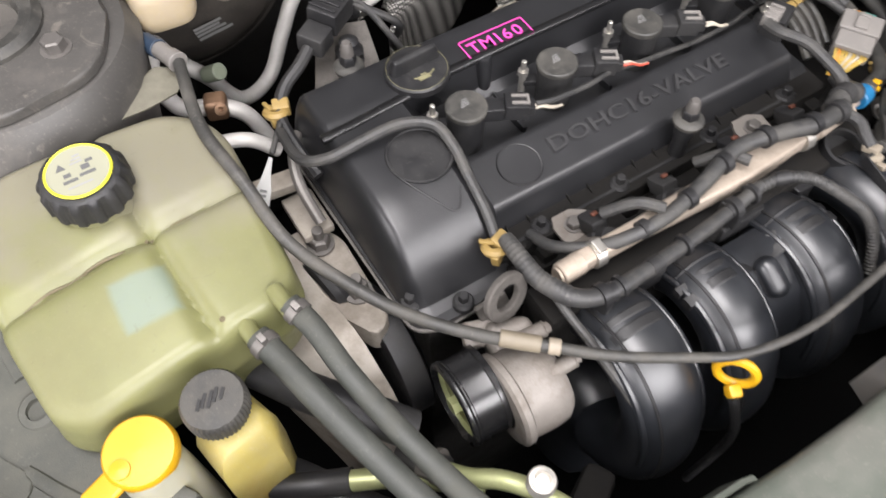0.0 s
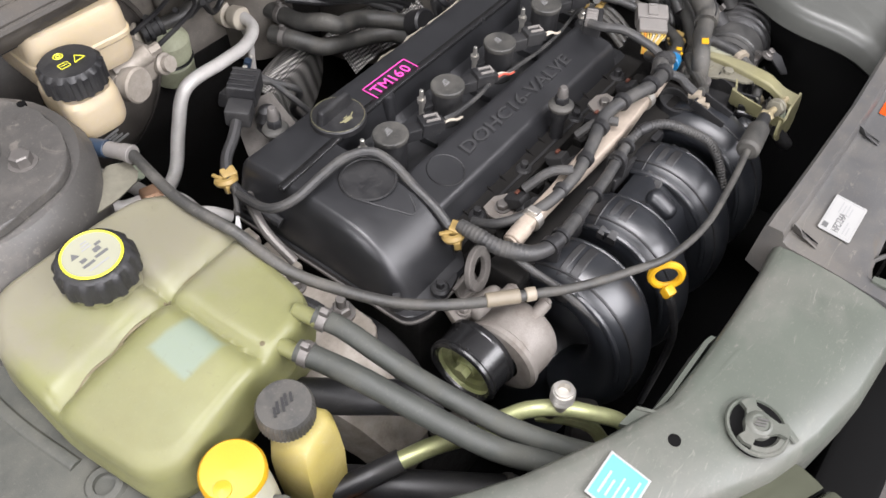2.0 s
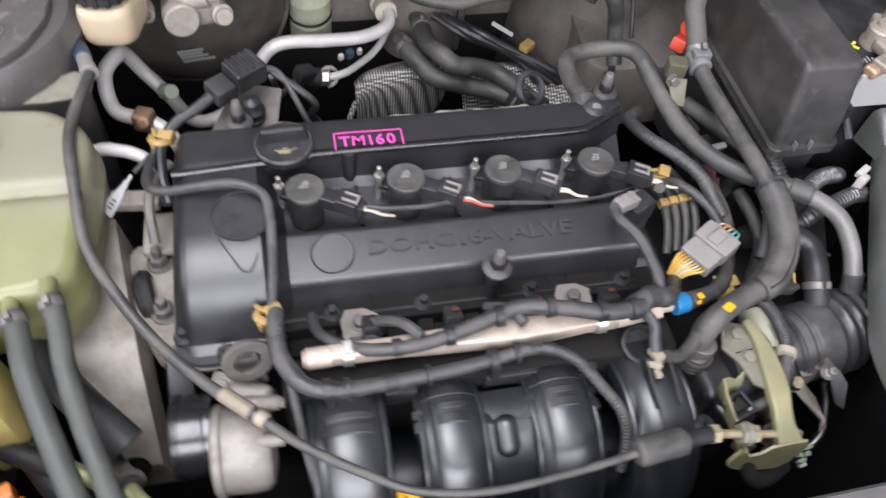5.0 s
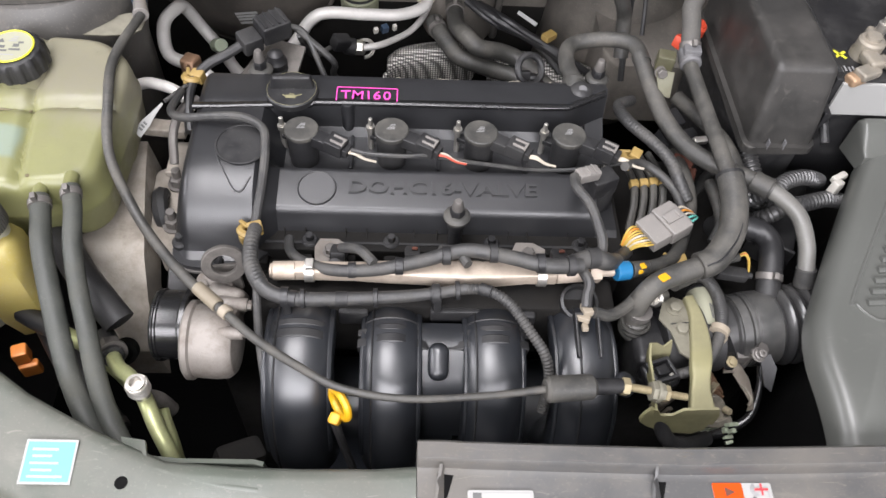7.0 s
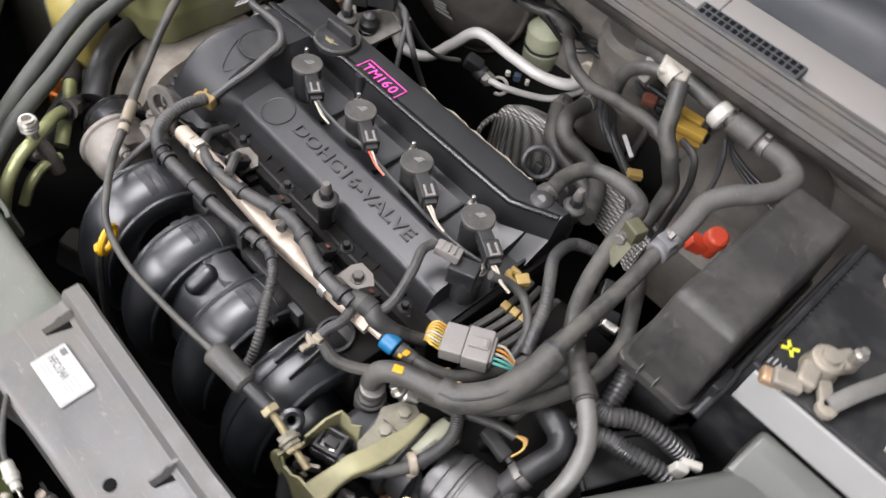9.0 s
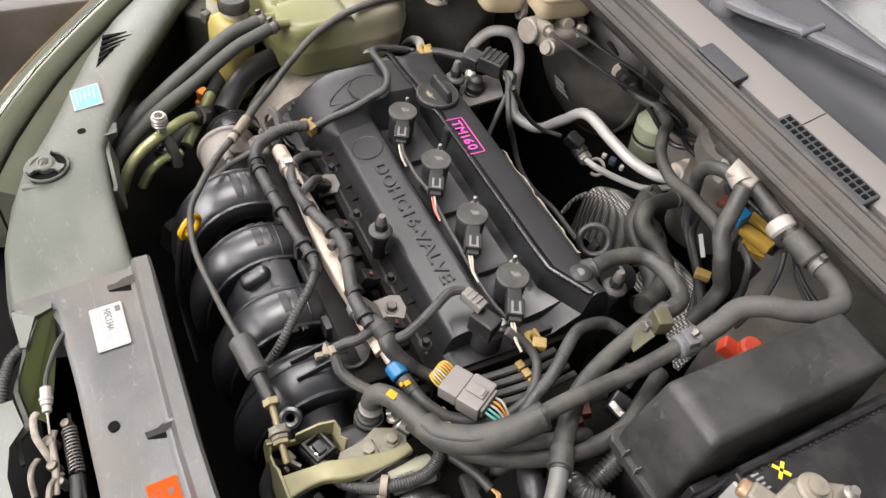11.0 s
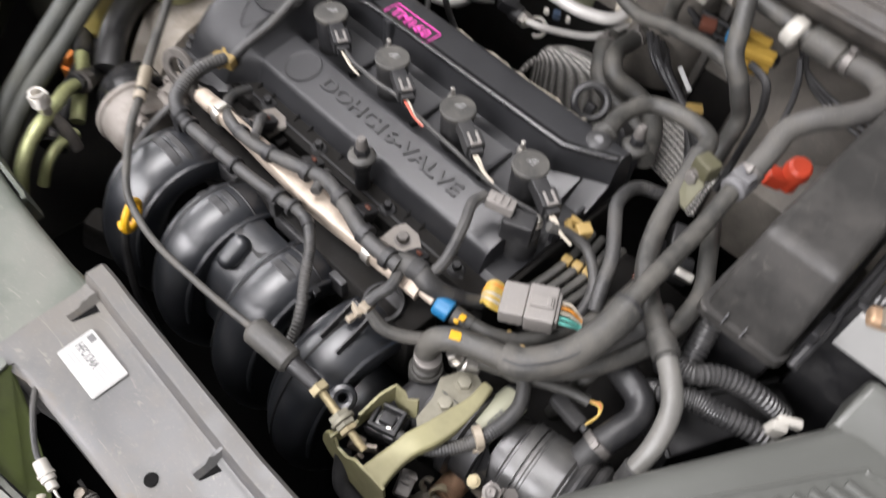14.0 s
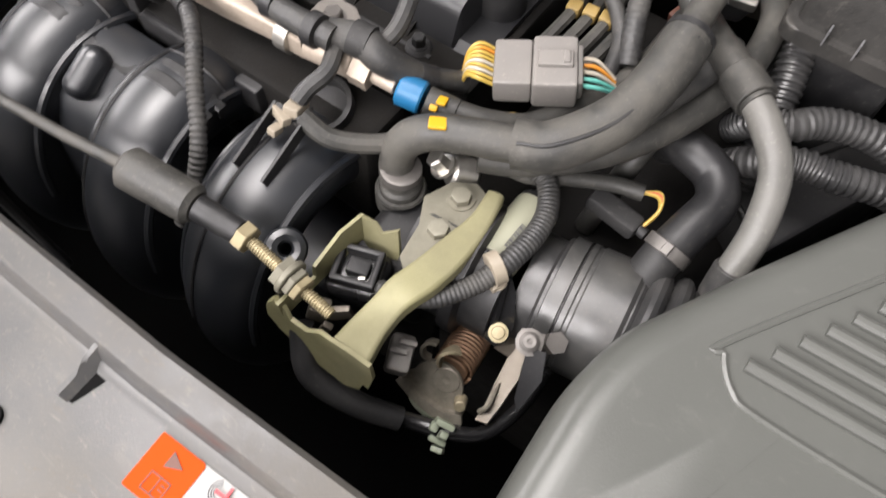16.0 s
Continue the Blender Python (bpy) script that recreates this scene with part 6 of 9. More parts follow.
for i in range(5):
    box(b, (-0.432 + 0.004 * i, -0.138 + 0.0012 * (i % 2), 0.9186), (0.0022, 0.012 - 0.002 * abs(i - 2), 0.0004), turn(0, 0, -35), 0)
part("moulded_marks", b, "rubber_dark", sb)

# washer bottle with yellow flap
wb = thing("washer_bottle", (-0.475, -0.138, 0.75), "white washer bottle neck with yellow flap cap", "bottle")
b = B()
lathe(b, (-0.477, -0.142, 0.75), (0, 0, 1), [(0.024, 0), (0.023, 0.1), (0.022, 0.125), (0.020, 0.145)], 28)
part("neck", b, "washer", wb)
b = B()
lathe(b, (-0.477, -0.137, 0.89), (0, -0.1, 1), [(0.023, 0), (0.0242, 0.002), (0.0242, 0.009), (0.0222, 0.012), (0.0, 0.0132)], 36, cap=False)
box(b, (-0.5025, -0.1475, 0.895), (0.019, 0.030, 0.006), turn(0, 0, -68), 0.0028, 3)
lathe(b, (-0.491, -0.1435, 0.8975), (0, -0.1, 1), [(0.007, 0), (0.0065, 0.006), (0.0, 0.007)], 18, cap=False)
part("flap_cap", b, "yellow", wb, "bright yellow flap cap")
b = B()
lathe(b, (-0.476, -0.137, 0.9), (0, -0.1, 1), [(0.0016, 0), (0.0016, 0.0015)], 8)
part("dimple", b, "ink", wb)

# ---- brake master cylinder, booster ----
bo = thing("brake_booster", (-0.28, 0.38, 0.6), "black round brake booster with small white label", "brake booster")
b = B()
lathe(b, (-0.27, 0.447, 0.825), (0, -1, 0), [(0.13, 0), (0.134, 0.02), (0.134, 0.04), (0.128, 0.05), (0.12, 0.062), (0.1, 0.078), (0.07, 0.086), (0.05, 0.09), (0.0, 0.092)], 48, cap=False)
part("shell", b, "booster", bo)
b = B()
ring(b, (-0.27, 0.402, 0.825), (0, 1, 0), 0.133, 0.004, 48, 6)
part("rim", b, "booster", bo)
m = on_plane((-0.278, 0.3545, 0.764), (0.04, -0.004, 0.008), (0, -0.006, 0.02))
b = B()
for i, w in enumerate((0.036, 0.03, 0.034)):
    card(b, m, 0.0, 0.004 + i * 0.0065, w, 0.0085 + i * 0.0065, 0.0004, 0.001)
part("label_bars", b, "label", bo, "printed label")
b = B()
card(b, m, 0.0, -0.004, 0.042, 0.001, 0.0005, 0.001)
part("label_strip", b, "label", bo)

mc = thing("master_cylinder", (-0.28, 0.26, 0.86), "aluminium brake master cylinder with beige fluid tank", "master cylinder")
b = B()
rod(b, (-0.262, 0.345, 0.902), (-0.258, 0.262, 0.902), 0.017, None, 24, 0.002)
rod(b, (-0.256, 0.262, 0.903), (-0.252, 0.246, 0.905), 0.019, None, 28, 0.002)
rod(b, (-0.262, 0.27, 0.914), (-0.222, 0.262, 0.922), 0.010, None, 18, 0.001)
rod(b, (-0.222, 0.262, 0.922), (-0.21, 0.26, 0.924), 0.006, None, 6)
rod(b, (-0.262, 0.305, 0.914), (-0.222, 0.297, 0.926), 0.009, None, 18, 0.001)
part("cylinder", b, "mount", mc)
b = B()
box(b, (-0.236, 0.298, 0.900), (0.055, 0.075, 0.034), turn(0, -8, 6), 0.010, 3)
lathe(b, (-0.214, 0.272, 0.898), (0.3, -1, 0.3), [(0.012, 0), (0.012, 0.014), (0.009, 0.016), (0.009, 0.022)], 18)
lathe(b, (-0.222, 0.318, 0.912), (0.8, -0.3, 0.5), [(0.011, 0), (0.011, 0.014), (0.008, 0.016)], 6)
part("casting", b, "mount", mc)
b = B()
plate(b, [(-0.302, 0.266, 0.940), (-0.288, 0.262, 0.940), (-0.279, 0.262, 0.915), (-0.283, 0.263, 0.902), (-0.297, 0.264, 0.902)], (0, -1, 0.2), 0.006)
lathe(b, (-0.2895, 0.259, 0.910), (0, -1, 0.2), [(0.010, 0), (0.010, 0.006), (0.006, 0.0062), (0.006, 0.002)], 16)
part("lug", b, "alu", mc)
b = B()
def soft(outline, steps, r):
    c = sum((Vector(p) for p in outline), Vector((0, 0))) / len(outline)
    return [[(c.x + (x - c.x) * k, c.y + (y - c.y) * k, z) for x, y in rounded(outline, r, 5)] for k, z in steps]


loft(b, soft([(-0.335, 0.262), (-0.235, 0.252), (-0.225, 0.34), (-0.33, 0.36)], ((0.93, 0.93), (0.985, 0.936), (1.0, 0.944), (1.0, 0.957), (1.03, 0.959), (1.03, 0.963), (1.0, 0.965), (0.995, 0.98), (0.975, 0.988), (0.93, 0.993), (0.86, 0.995)), 0.018))
loft(b, soft([(-0.348, 0.2), (-0.295, 0.196), (-0.28, 0.258), (-0.34, 0.278)], ((0.9, 0.915), (0.98, 0.921), (1.0, 0.93), (0.99, 0.945), (0.95, 0.952), (0.86, 0.956)), 0.018))
part("fluid_tank", b, "brake_tank", mc, "beige translucent fluid tank", 0.5)
b = B()
lathe(b, (-0.319, 0.227, 0.95), (0, 0, 1), [(0.0205, 0), (0.0205, 0.012)], 28)
part("neck", b, "brake_tank", mc)
b = B()
lathe(b, (-0.319, 0.227, 0.96), (0, 0, 1), [(0.0265, 0), (0.0275, 0.001), (0.0275, 0.02), (0.025, 0.0245), (0.0, 0.025)], 128, cap=False, teeth=16, amp=0.0018, rim=0.027)
cp = part("cap", b, "rubber_dark", mc, "black screw cap with yellow symbols")
mm = Matrix.Translation((-0.319, 0.227, 0.9852)) @ Matrix.Rotation(radians(-4), 4, "Z")
b = B()
ring(b, mm @ Vector((-0.003, 0.011, 0)), (0, 0, 1), 0.0042, 0.0006, 18, 4)
ring(b, mm @ Vector((-0.003, 0.011, 0)), (0, 0, 1), 0.0018, 0.0006, 12, 4)
for q in ((-0.011, -0.009, -0.001, -0.0082), (-0.011, -0.0015, -0.001, -0.0007), (-0.011, -0.009, -0.0102, -0.0007), (-0.0018, -0.009, -0.001, -0.0007), (-0.009, -0.005, -0.003, -0.0042)):
    card(b, mm, *q, 0.0003, 0)
for p, q in (((0.003, -0.008), (0.014, -0.006)), ((0.014, -0.006), (0.008, 0.002)), ((0.008, 0.002), (0.003, -0.008))):
    rod(b, mm @ Vector((*p, 0.0002)), mm @ Vector((*q, 0.0002)), 0.0005, None, 4)
part("symbols", b, "print_yellow", cp)
for z, y, r in ((0.926, 0.297, 0.0026), (0.922, 0.262, 0.0026)):
    b = B()
    tube(b, [(-0.215, y, z), (-0.16, y + 0.03, z - 0.012), (-0.11, y + 0.07, z - 0.03), (-0.07, 0.40, z - 0.06), (-0.05, 0.44, z - 0.1)], r, 8)
    part("brake_line", b, "plastic", mc, "thin black brake line")

# ---- fuse box, battery ----
fb = thing("fuse_box", (0.38, 0.12, 0.7), "dusty dark grey fuse box cover with sloped front", "fuse box")
FO = lambda y0, k: rounded([(0.342 + k, y0 + k), (0.414 - k, y0 + k), (0.414 - k, 0.238 - k), (0.342 + k, 0.238 - k)], max(0.003, 0.009 - k * 0.4), 6)
b = B()
loft(b, [[(x, y, z) for x, y in FO(y0, k)] for y0, z, k in ((0.003, 0.895, 0), (0.004, 0.91, 0.0004), (0.008, 0.935, 0.0012), (0.014, 0.962, 0.0024), (0.0175, 0.9785, 0.0031), (0.0185, 0.9822, 0.0041), (0.0197, 0.9845, 0.0056), (0.0216, 0.9862, 0.008), (0.025, 0.987, 0.0118))])
part("lid", b, "fuse", fb, "", 0.9)
b = B()
slab(b, rounded([(0.336, -0.004), (0.418, -0.002), (0.418, 0.242), (0.336, 0.242)], 0.012), 0.885, 0.895, 0.0015)
part("flange", b, "fuse", fb)
b = B()
box(b, (0.377, 0.12, 0.8), (0.07, 0.22, 0.17), bevel=0.01)
part("base", b, "plastic", fb)
for x in (0.362, 0.38):
    b = B()
    box(b, (x, -0.001, 0.898), (0.0012, 0.006, 0.011), None, 0.0003)
    part("catch", b, "tape", fb)
b = B()
box(b, (0.421, 0.03, 0.91), (0.008, 0.03, 0.04), None, 0.002)
part("side_latch", b, "plastic", fb)

rf = tube(B(), [(0.4235, -0.002, 0.902), (0.4255, 0.06, 0.93), (0.4265, 0.15, 0.945), (0.4265, 0.235, 0.95)], 0.0048, 10)
part("retainer_rod", rf, "plastic", fb, "black retaining rod along the edge")
ba = thing("battery", (0.53, 0.15, 0.75), "black car battery with grey lead terminal clamp", "battery")
b = B()
box(b, (0.53, 0.15, 0.86), (0.205, 0.215, 0.19), None, 0.004)
part("case", b, "plastic", ba)
b = B()
box(b, (0.533, 0.04, 0.93), (0.198, 0.004, 0.044), None, 0.001)
part("front_label", b, "label", ba, "white front label")
b = B()
tube(b, [(0.43, 0.046, 0.958), (0.43, 0.25, 0.958)], 0.004, 8)
for i in range(24):
    box(b, (0.4345, 0.06 + i * 0.008, 0.955), (0.004, 0.004, 0.003), None, 0)
part("rib_strip", b, "plastic", ba)
b = B()
for a in (35, -50):
    box(b, (0.443, 0.083, 0.9555), (0.017, 0.0032, 0.0006), turn(0, 0, a), 0)
part("plus_mark", b, "print_yellow", ba, "yellow painted plus mark")
b = B()
for i in range(5):
    box(b, (0.437 + 0.0045 * i, 0.058 + 0.002 * (i % 2), 0.9554), (0.002, 0.008, 0.0004), None, 0)
part("stamped_marks", b, "ink_grey", ba)
b = B()
lathe(b, (0.47, 0.083, 0.955), (0, 0, 1), [(0.0165, 0), (0.0165, 0.005), (0.0145, 0.008), (0.0145, 0.02), (0.0125, 0.0225), (0.0085, 0.023), (0.008, 0.027), (0.0, 0.0275)], 28, cap=False)
box(b, (0.48, 0.099, 0.966), (0.02, 0.024, 0.016), turn(0, 0, -30), 0.004, 3)
box(b, (0.467, 0.062, 0.965), (0.018, 0.026, 0.014), turn(0, 0, 12), 0.004, 3)
box(b, (0.458, 0.046, 0.962), (0.026, 0.018, 0.010), turn(0, 0, 25), 0.003, 3)
box(b, (0.487, 0.06, 0.962), (0.014, 0.03, 0.008), turn(0, 0, 35), 0.003, 3)
lathe(b, (0.494, 0.05, 0.958), (0, 0, 1), [(0.009, 0), (0.009, 0.006), (0.006, 0.008)], 18)
part("terminal_clamp", b, "lead", ba, "grey corroded lead terminal clamp")
b = B()
lathe(b, (0.486, 0.101, 0.975), (0, 0, 1), [(0.0065, 0), (0.0065, 0.01), (0.004, 0.0105), (0.004, 0.016)], 12)
part("terminal_bolt", b, "zinc", ba)
b = B()
box(b, (0.448, 0.044, 0.955), (0.022, 0.016, 0.012), turn(0, 0, 25), 0.004, 3)
part("copper_lug", b, "copper", ba, "corroded copper lug")
b = B()
lathe(b, (0.475, 0.238, 0.955), (0, 0, 1), [(0.015, 0), (0.013, 0.016), (0.009, 0.02), (0.0, 0.021)], 20, cap=False)
part("rear_terminal", b, "lead", ba)
b = B()
tube(b, [(0.482, 0.24, 0.97), (0.52, 0.246, 0.972), (0.58, 0.235, 0.968)], 0.0028, 8)
part("earth_cable", b, "tape", ba, "thin grey earth cable")
b = B()
tube(b, [(0.494, 0.052, 0.964), (0.504, 0.08, 0.97), (0.519, 0.118, 0.97), (0.535, 0.168, 0.968), (0.54, 0.22, 0.967), (0.534, 0.262, 0.955)], 0.0075, 12, 6, flat=0.45)
part("sleeved_cable", b, "pipe_grey", ba, "glossy grey sleeved battery cable")
m = on_plane((0.546, 0.062, 0.9552), (1, 0.06, 0), (-0.06, 1, 0))
b = card(B(), m, 0, 0, 0.05, 0.092, 0.0004, 0.0002)
lb = part("top_label", b, "label", ba, "white warning label with coloured symbols")
for i in range(4):
    part("symbol", card(B(), m, 0.005 + 0.011 * (i % 2), 0.01 + 0.02 * i, 0.014 + 0.011 * (i % 2), 0.024 + 0.02 * i, 0.0003, 0.0007), ("print_yellow", "blue")[i % 2], lb)

# ---- air filter box, intake bellows ----
ab = thing("air_filter_box", (0.5, -0.17, 0.6), "grey moulded plastic air filter box with ribbed lid", "air filter box")


def lid_z(x, y):
    return 0.886 + 0.03 * (y + 0.2) - (max(0, -0.27 - y) ** 2) * 2.5


EDGE = rounded([(0.356, -0.42), (0.352, -0.30), (0.350, -0.248), (0.357, -0.212), (0.4, -0.134), (0.477, -0.002), (0.49, 0.008), (0.70, 0.01), (0.70, 0.0), (0.59, -0.135), (0.54, -0.203), (0.498, -0.258), (0.486, -0.30), (0.484, -0.42)], 0.02, 5)
CE = Vector((0.46, -0.15))
rows = []
for off, dz in ((0.004, -0.034), (-0.002, -0.032), (-0.002, -0.026), (-0.001, -0.014), (0.002, -0.008), (0.006, -0.003), (0.011, -0.0008), (0.016, 0.0)):
    row = []
    n = len(EDGE)
    for i in range(n):
        a, c, d = Vector(EDGE[i - 1]), Vector(EDGE[i]), Vector(EDGE[(i + 1) % n])
        t = (d - a).normalized()
        nin = Vector((-t.y, t.x))
        if (CE - c).dot(nin) < 0:
            nin = -nin
        p = c + nin * off
        row.append((p.x, p.y, lid_z(p.x, p.y) + dz))
    rows.append(row)
for k in [0.05 * i for i in range(1, 20)]:
    inner = [Vector((x, y)).lerp(CE, k) for x, y, z in rows[7]]
    rows.append([(p.x, p.y, lid_z(p.x, p.y)) for p in inner])
part("lid", loft(B(), rows), "airbox", ab, "", 0.8)
ln = 0.098
for i in range(13):
    x0, y0 = 0.4095 + 0.0077 * i, -0.198 + 0.0125 * i
    b = B()
    tube(b, [(x0, y0, lid_z(x0, y0) + 0.0012), (x0 + ln / 2, y0 + 0.002, lid_z(x0, y0 + 0.002) + 0.0012), (x0 + ln, y0 + 0.004, lid_z(x0 + ln, y0 + 0.004) + 0.0012)], 0.0034, 10, 4)
    part("rib", b, "airbox", ab)
b = B()
groove = [(0.62, -0.026), (0.53, -0.025), (0.512, -0.028), (0.496, -0.042), (0.402, -0.186), (0.4, -0.199), (0.410, -0.2125), (0.425, -0.2165), (0.488, -0.2155), (0.505, -0.212), (0.518, -0.201), (0.583, -0.106), (0.63, -0.04)]
tube(b, [(x, y, lid_z(x, y) - 0.0008) for x, y in groove], 0.0022, 8, 5)
part("raised_border", b, "airbox", ab)
b = B()
slab(b, rounded([(0.368, -0.4), (0.365, -0.25), (0.485, -0.02), (0.68, 0.01), (0.575, -0.135), (0.485, -0.26), (0.47, -0.4)], 0.01), 0.55, lambda x, y: lid_z(x, y) - 0.03, 0)
part("base", b, "black", ab)

rows = []
for x, k in ((0.472, 0.0), (0.4725, 0.5), (0.474, 0.8), (0.478, 1.0), (0.52, 1.0), (0.70, 1.0)):
    rows.append([(x, -0.012, 0.87), (x, -0.010, 0.888 + 0.002 * k), (x, 0.0, 0.890 + 0.004 * k), (x, 0.012, 0.893 + 0.012 * k), (x, 0.022, 0.896 + 0.015 * k), (x, 0.030, 0.896 + 0.0155 * k), (x, 0.034, 0.895 + 0.012 * k), (x, 0.035, 0.86)])
part("rear_step", loft(B(), rows), "airbox", ab, "", 0.8)
hh = thing("headlight_housing", (0.62, -0.2, 0.7), "grey green plastic headlight housing beside the air filter box", "headlight housing")
b = B()
slab(b, rounded([(0.557, -0.215), (0.562, -0.185), (0.58, -0.155), (0.62, -0.115), (0.76, -0.05), (0.80, -0.30), (0.60, -0.34), (0.568, -0.29)], 0.012), 0.62, lambda x, y: 0.842 - 0.05 * (x - 0.56), 0.004)
part("shell", b, "wing", hh)
for y in (-0.215, -0.235):
    part("clip_rib", tube(B(), [(0.562, y, 0.8435), (0.575, y - 0.006, 0.8435), (0.590, y - 0.004, 0.8425)], 0.0028, 8, 4), "wing", hh)

be = thing("intake_bellows", (0.33, -0.178, 0.78), "black rubber air intake bellows with clamp band", "air hose")
AX = Vector((1, 0.13, 0.04)).normalized()
C1 = Vector((0.307, -0.178, 0.796))
b = B()
prof = [(0.034, -0.012), (0.034, 0.0), (0.037, 0.002), (0.037, 0.05)]
for i in range(5):
    h = 0.052 + i * 0.0125
    prof += [(0.0355, h), (0.0385, h + 0.001), (0.0415, h + 0.0035), (0.0425, h + 0.0062), (0.0415, h + 0.009), (0.0385, h + 0.0115)]
prof += [(0.036, 0.118), (0.036, 0.15)]
lathe(b, C1, AX, prof, 44)
part("bellows", b, "corrugated", be, "", 0.5)
b = B()
lathe(b, C1 + AX * 0.004, AX, [(0.0375, 0), (0.0388, 0.0005), (0.0388, 0.0095), (0.0375, 0.010)], 44)
part("band", b, "gloss", be)
b = B()
lathe(b, C1 + AX * 0.0145, AX, [(0.037, 0), (0.0394, 0.001), (0.0394, 0.004), (0.0386, 0.005), (0.0386, 0.007), (0.0398, 0.008), (0.0396, 0.032), (0.037, 0.0345)], 44)
part("sleeve", b, "gloss", be, "smooth black sleeve")
b = B()
box(b, C1 + AX * 0.008 + Vector((0, -0.034, 0.006)), (0.012, 0.010, 0.012), None, 0.002)
rod(b, C1 + AX * 0.008 + Vector((0.006, -0.036, -0.01)), C1 + AX * 0.008 + Vector((0.01, -0.034, 0.02)), 0.004)
lathe(b, C1 + AX * 0.012 + Vector((0.01, -0.034, 0.018)), (0.3, -0.2, 1), [(0.0065, 0), (0.0065, 0.008)], 6)
part("clamp_screw", b, "clamp", be)

# ---- throttle body, cable bracket ----
tb = thing("throttle_assembly", (0.26, -0.2, 0.72), "dark throttle body with spring and lever", "throttle body")
b = B()
lathe(b, (0.23, -0.196, 0.802), (1, 0.1, 0.02), [(0.036, 0), (0.036, 0.03), (0.041, 0.032), (0.041, 0.04), (0.034, 0.042), (0.034, 0.06)], 32)
box(b, (0.225, -0.2, 0.785), (0.05, 0.06, 0.07), None, 0.01, 3)
part("body", b, "plastic", tb)
b = B()
box(b, (0.219, -0.243, 0.816), (0.034, 0.03, 0.022), turn(0, 0, 20), 0.006, 3)
part("sensor", b, "shiny", tb, "glossy black plastic sensor")
b = B()
for dx, dy, w, h in ((-0.011, 0, 0.004, 0.022), (0.011, 0, 0.004, 0.022), (0, 0.010, 0.026, 0.004), (0, -0.010, 0.026, 0.004)):
    p = Vector((0.219, -0.243, 0.8295)) + turn(0, 0, 20) @ Vector((dx, dy, 0))
    box(b, p, (w, h, 0.008), turn(0, 0, 20), 0.0015)
box(b, (0.2195, -0.2425, 0.829), (0.013, 0.010, 0.006), turn(0, 8, 20), 0.0015)
part("socket", b, "plastic", tb)
b = B()
box(b, (0.2265, -0.2485, 0.8335), (0.004, 0.0022, 0.0015), turn(0, 0, 35), 0.0004)
part("terminal", b, "zinc", tb)
b = B()
box(b, (0.214, -0.272, 0.818), (0.012, 0.010, 0.016), turn(0, 15, 25), 0.002)
box(b, (0.226, -0.268, 0.822), (0.014, 0.004, 0.012), turn(0, -10, 35), 0.001)
box(b, (0.222, -0.277, 0.812), (0.006, 0.004, 0.014), turn(0, 20, 15), 0.001)
part("cable_stop", b, "worn", tb, "oily steel cable stop")
b = B()
box(b, (0.262, -0.262, 0.802), (0.014, 0.022, 0.016), turn(10, 10, 25), 0.003)
box(b, (0.2625, -0.2635, 0.812), (0.010, 0.003, 0.004), turn(10, 10, 25), 0.0008)
box(b, (0.264, -0.2565, 0.8115), (0.010, 0.003, 0.004), turn(10, 10, 25), 0.0008)
part("stop_block", b, "conn_grey", tb, "dull grey stop block")
# black housing arm with its lug, behind the spring
b = B()
plate(b, [(0.257, -0.214, 0.762), (0.265, -0.207, 0.806), (0.271, -0.200, 0.833), (0.287, -0.196, 0.838), (0.298, -0.203, 0.826), (0.306, -0.214, 0.812), (0.3065, -0.222, 0.806), (0.302, -0.227, 0.803), (0.295, -0.226, 0.803), (0.291, -0.220, 0.806), (0.286, -0.216, 0.800), (0.275, -0.216, 0.780)], (-0.1, 0.45, -0.9), 0.007)
part("housing_arm", b, "shiny", tb)
for a, c in (((0.268, -0.205, 0.82), (0.276, -0.217, 0.787)), ((0.289, -0.199, 0.835), (0.2955, -0.219, 0.809)), ((0.279, -0.2, 0.832), (0.284, -0.215, 0.803))):
    b = B()
    tube(b, [Vector(a), (Vector(a) + Vector(c)) / 2, Vector(c)], 0.0024, 6, 3)
    part("rib", b, "shiny", tb)
SA, SD = Vector((0.280, -0.252, 0.772)), Vector((-0.12, 0.8, -0.59)).normalized()
SU, SV = Vector((0.989, 0.148, 0)), Vector((-0.087, 0.583, 0.808))


def cam_at(u, v, lift=0.0):
    """A place on the cam's plane, raised towards the open side."""
    return SA + SU * u + SV * v - SD * lift


b = B()
S0, S1 = cam_at(0.0075, 0.0075, -0.003), cam_at(0.0085, 0.0165, -0.030)
SX = (S1 - S0).normalized()
SP, SQ = SU - SX * SU.dot(SX), SX.cross(SU)
tube(b, [S0 + (S1 - S0) * (i / 126) + SP * 0.0118 * math.cos(i * 0.5) + SQ * 0.0118 * math.sin(i * 0.5) for i in range(127)], 0.00105, 5, 1)
part("spring", b, "spring", tb, "rusty tightly coiled return spring")
b = B()
rod(b, S0, S1 + SX * 0.012, 0.0098, None, 18)
part("spindle", b, "spring", tb)
b = B()
plate(b, [cam_at(u, v) for u, v in rounded([(-0.0181, -0.0039), (-0.0131, -0.0025), (-0.0112, 0.0046), (-0.0057, 0.0108), (0.0047, 0.0137), (0.0134, 0.0106), (0.0189, 0.0026), (0.0199, -0.0062), (0.0182, -0.0161), (0.0065, -0.0183), (-0.0064, -0.015), (-0.0151, -0.0107)], 0.004, 3)], -SD, 0.0024)
part("cam_plate", b, "cam_steel", tb, "worn pale steel cam plate")
b = B()
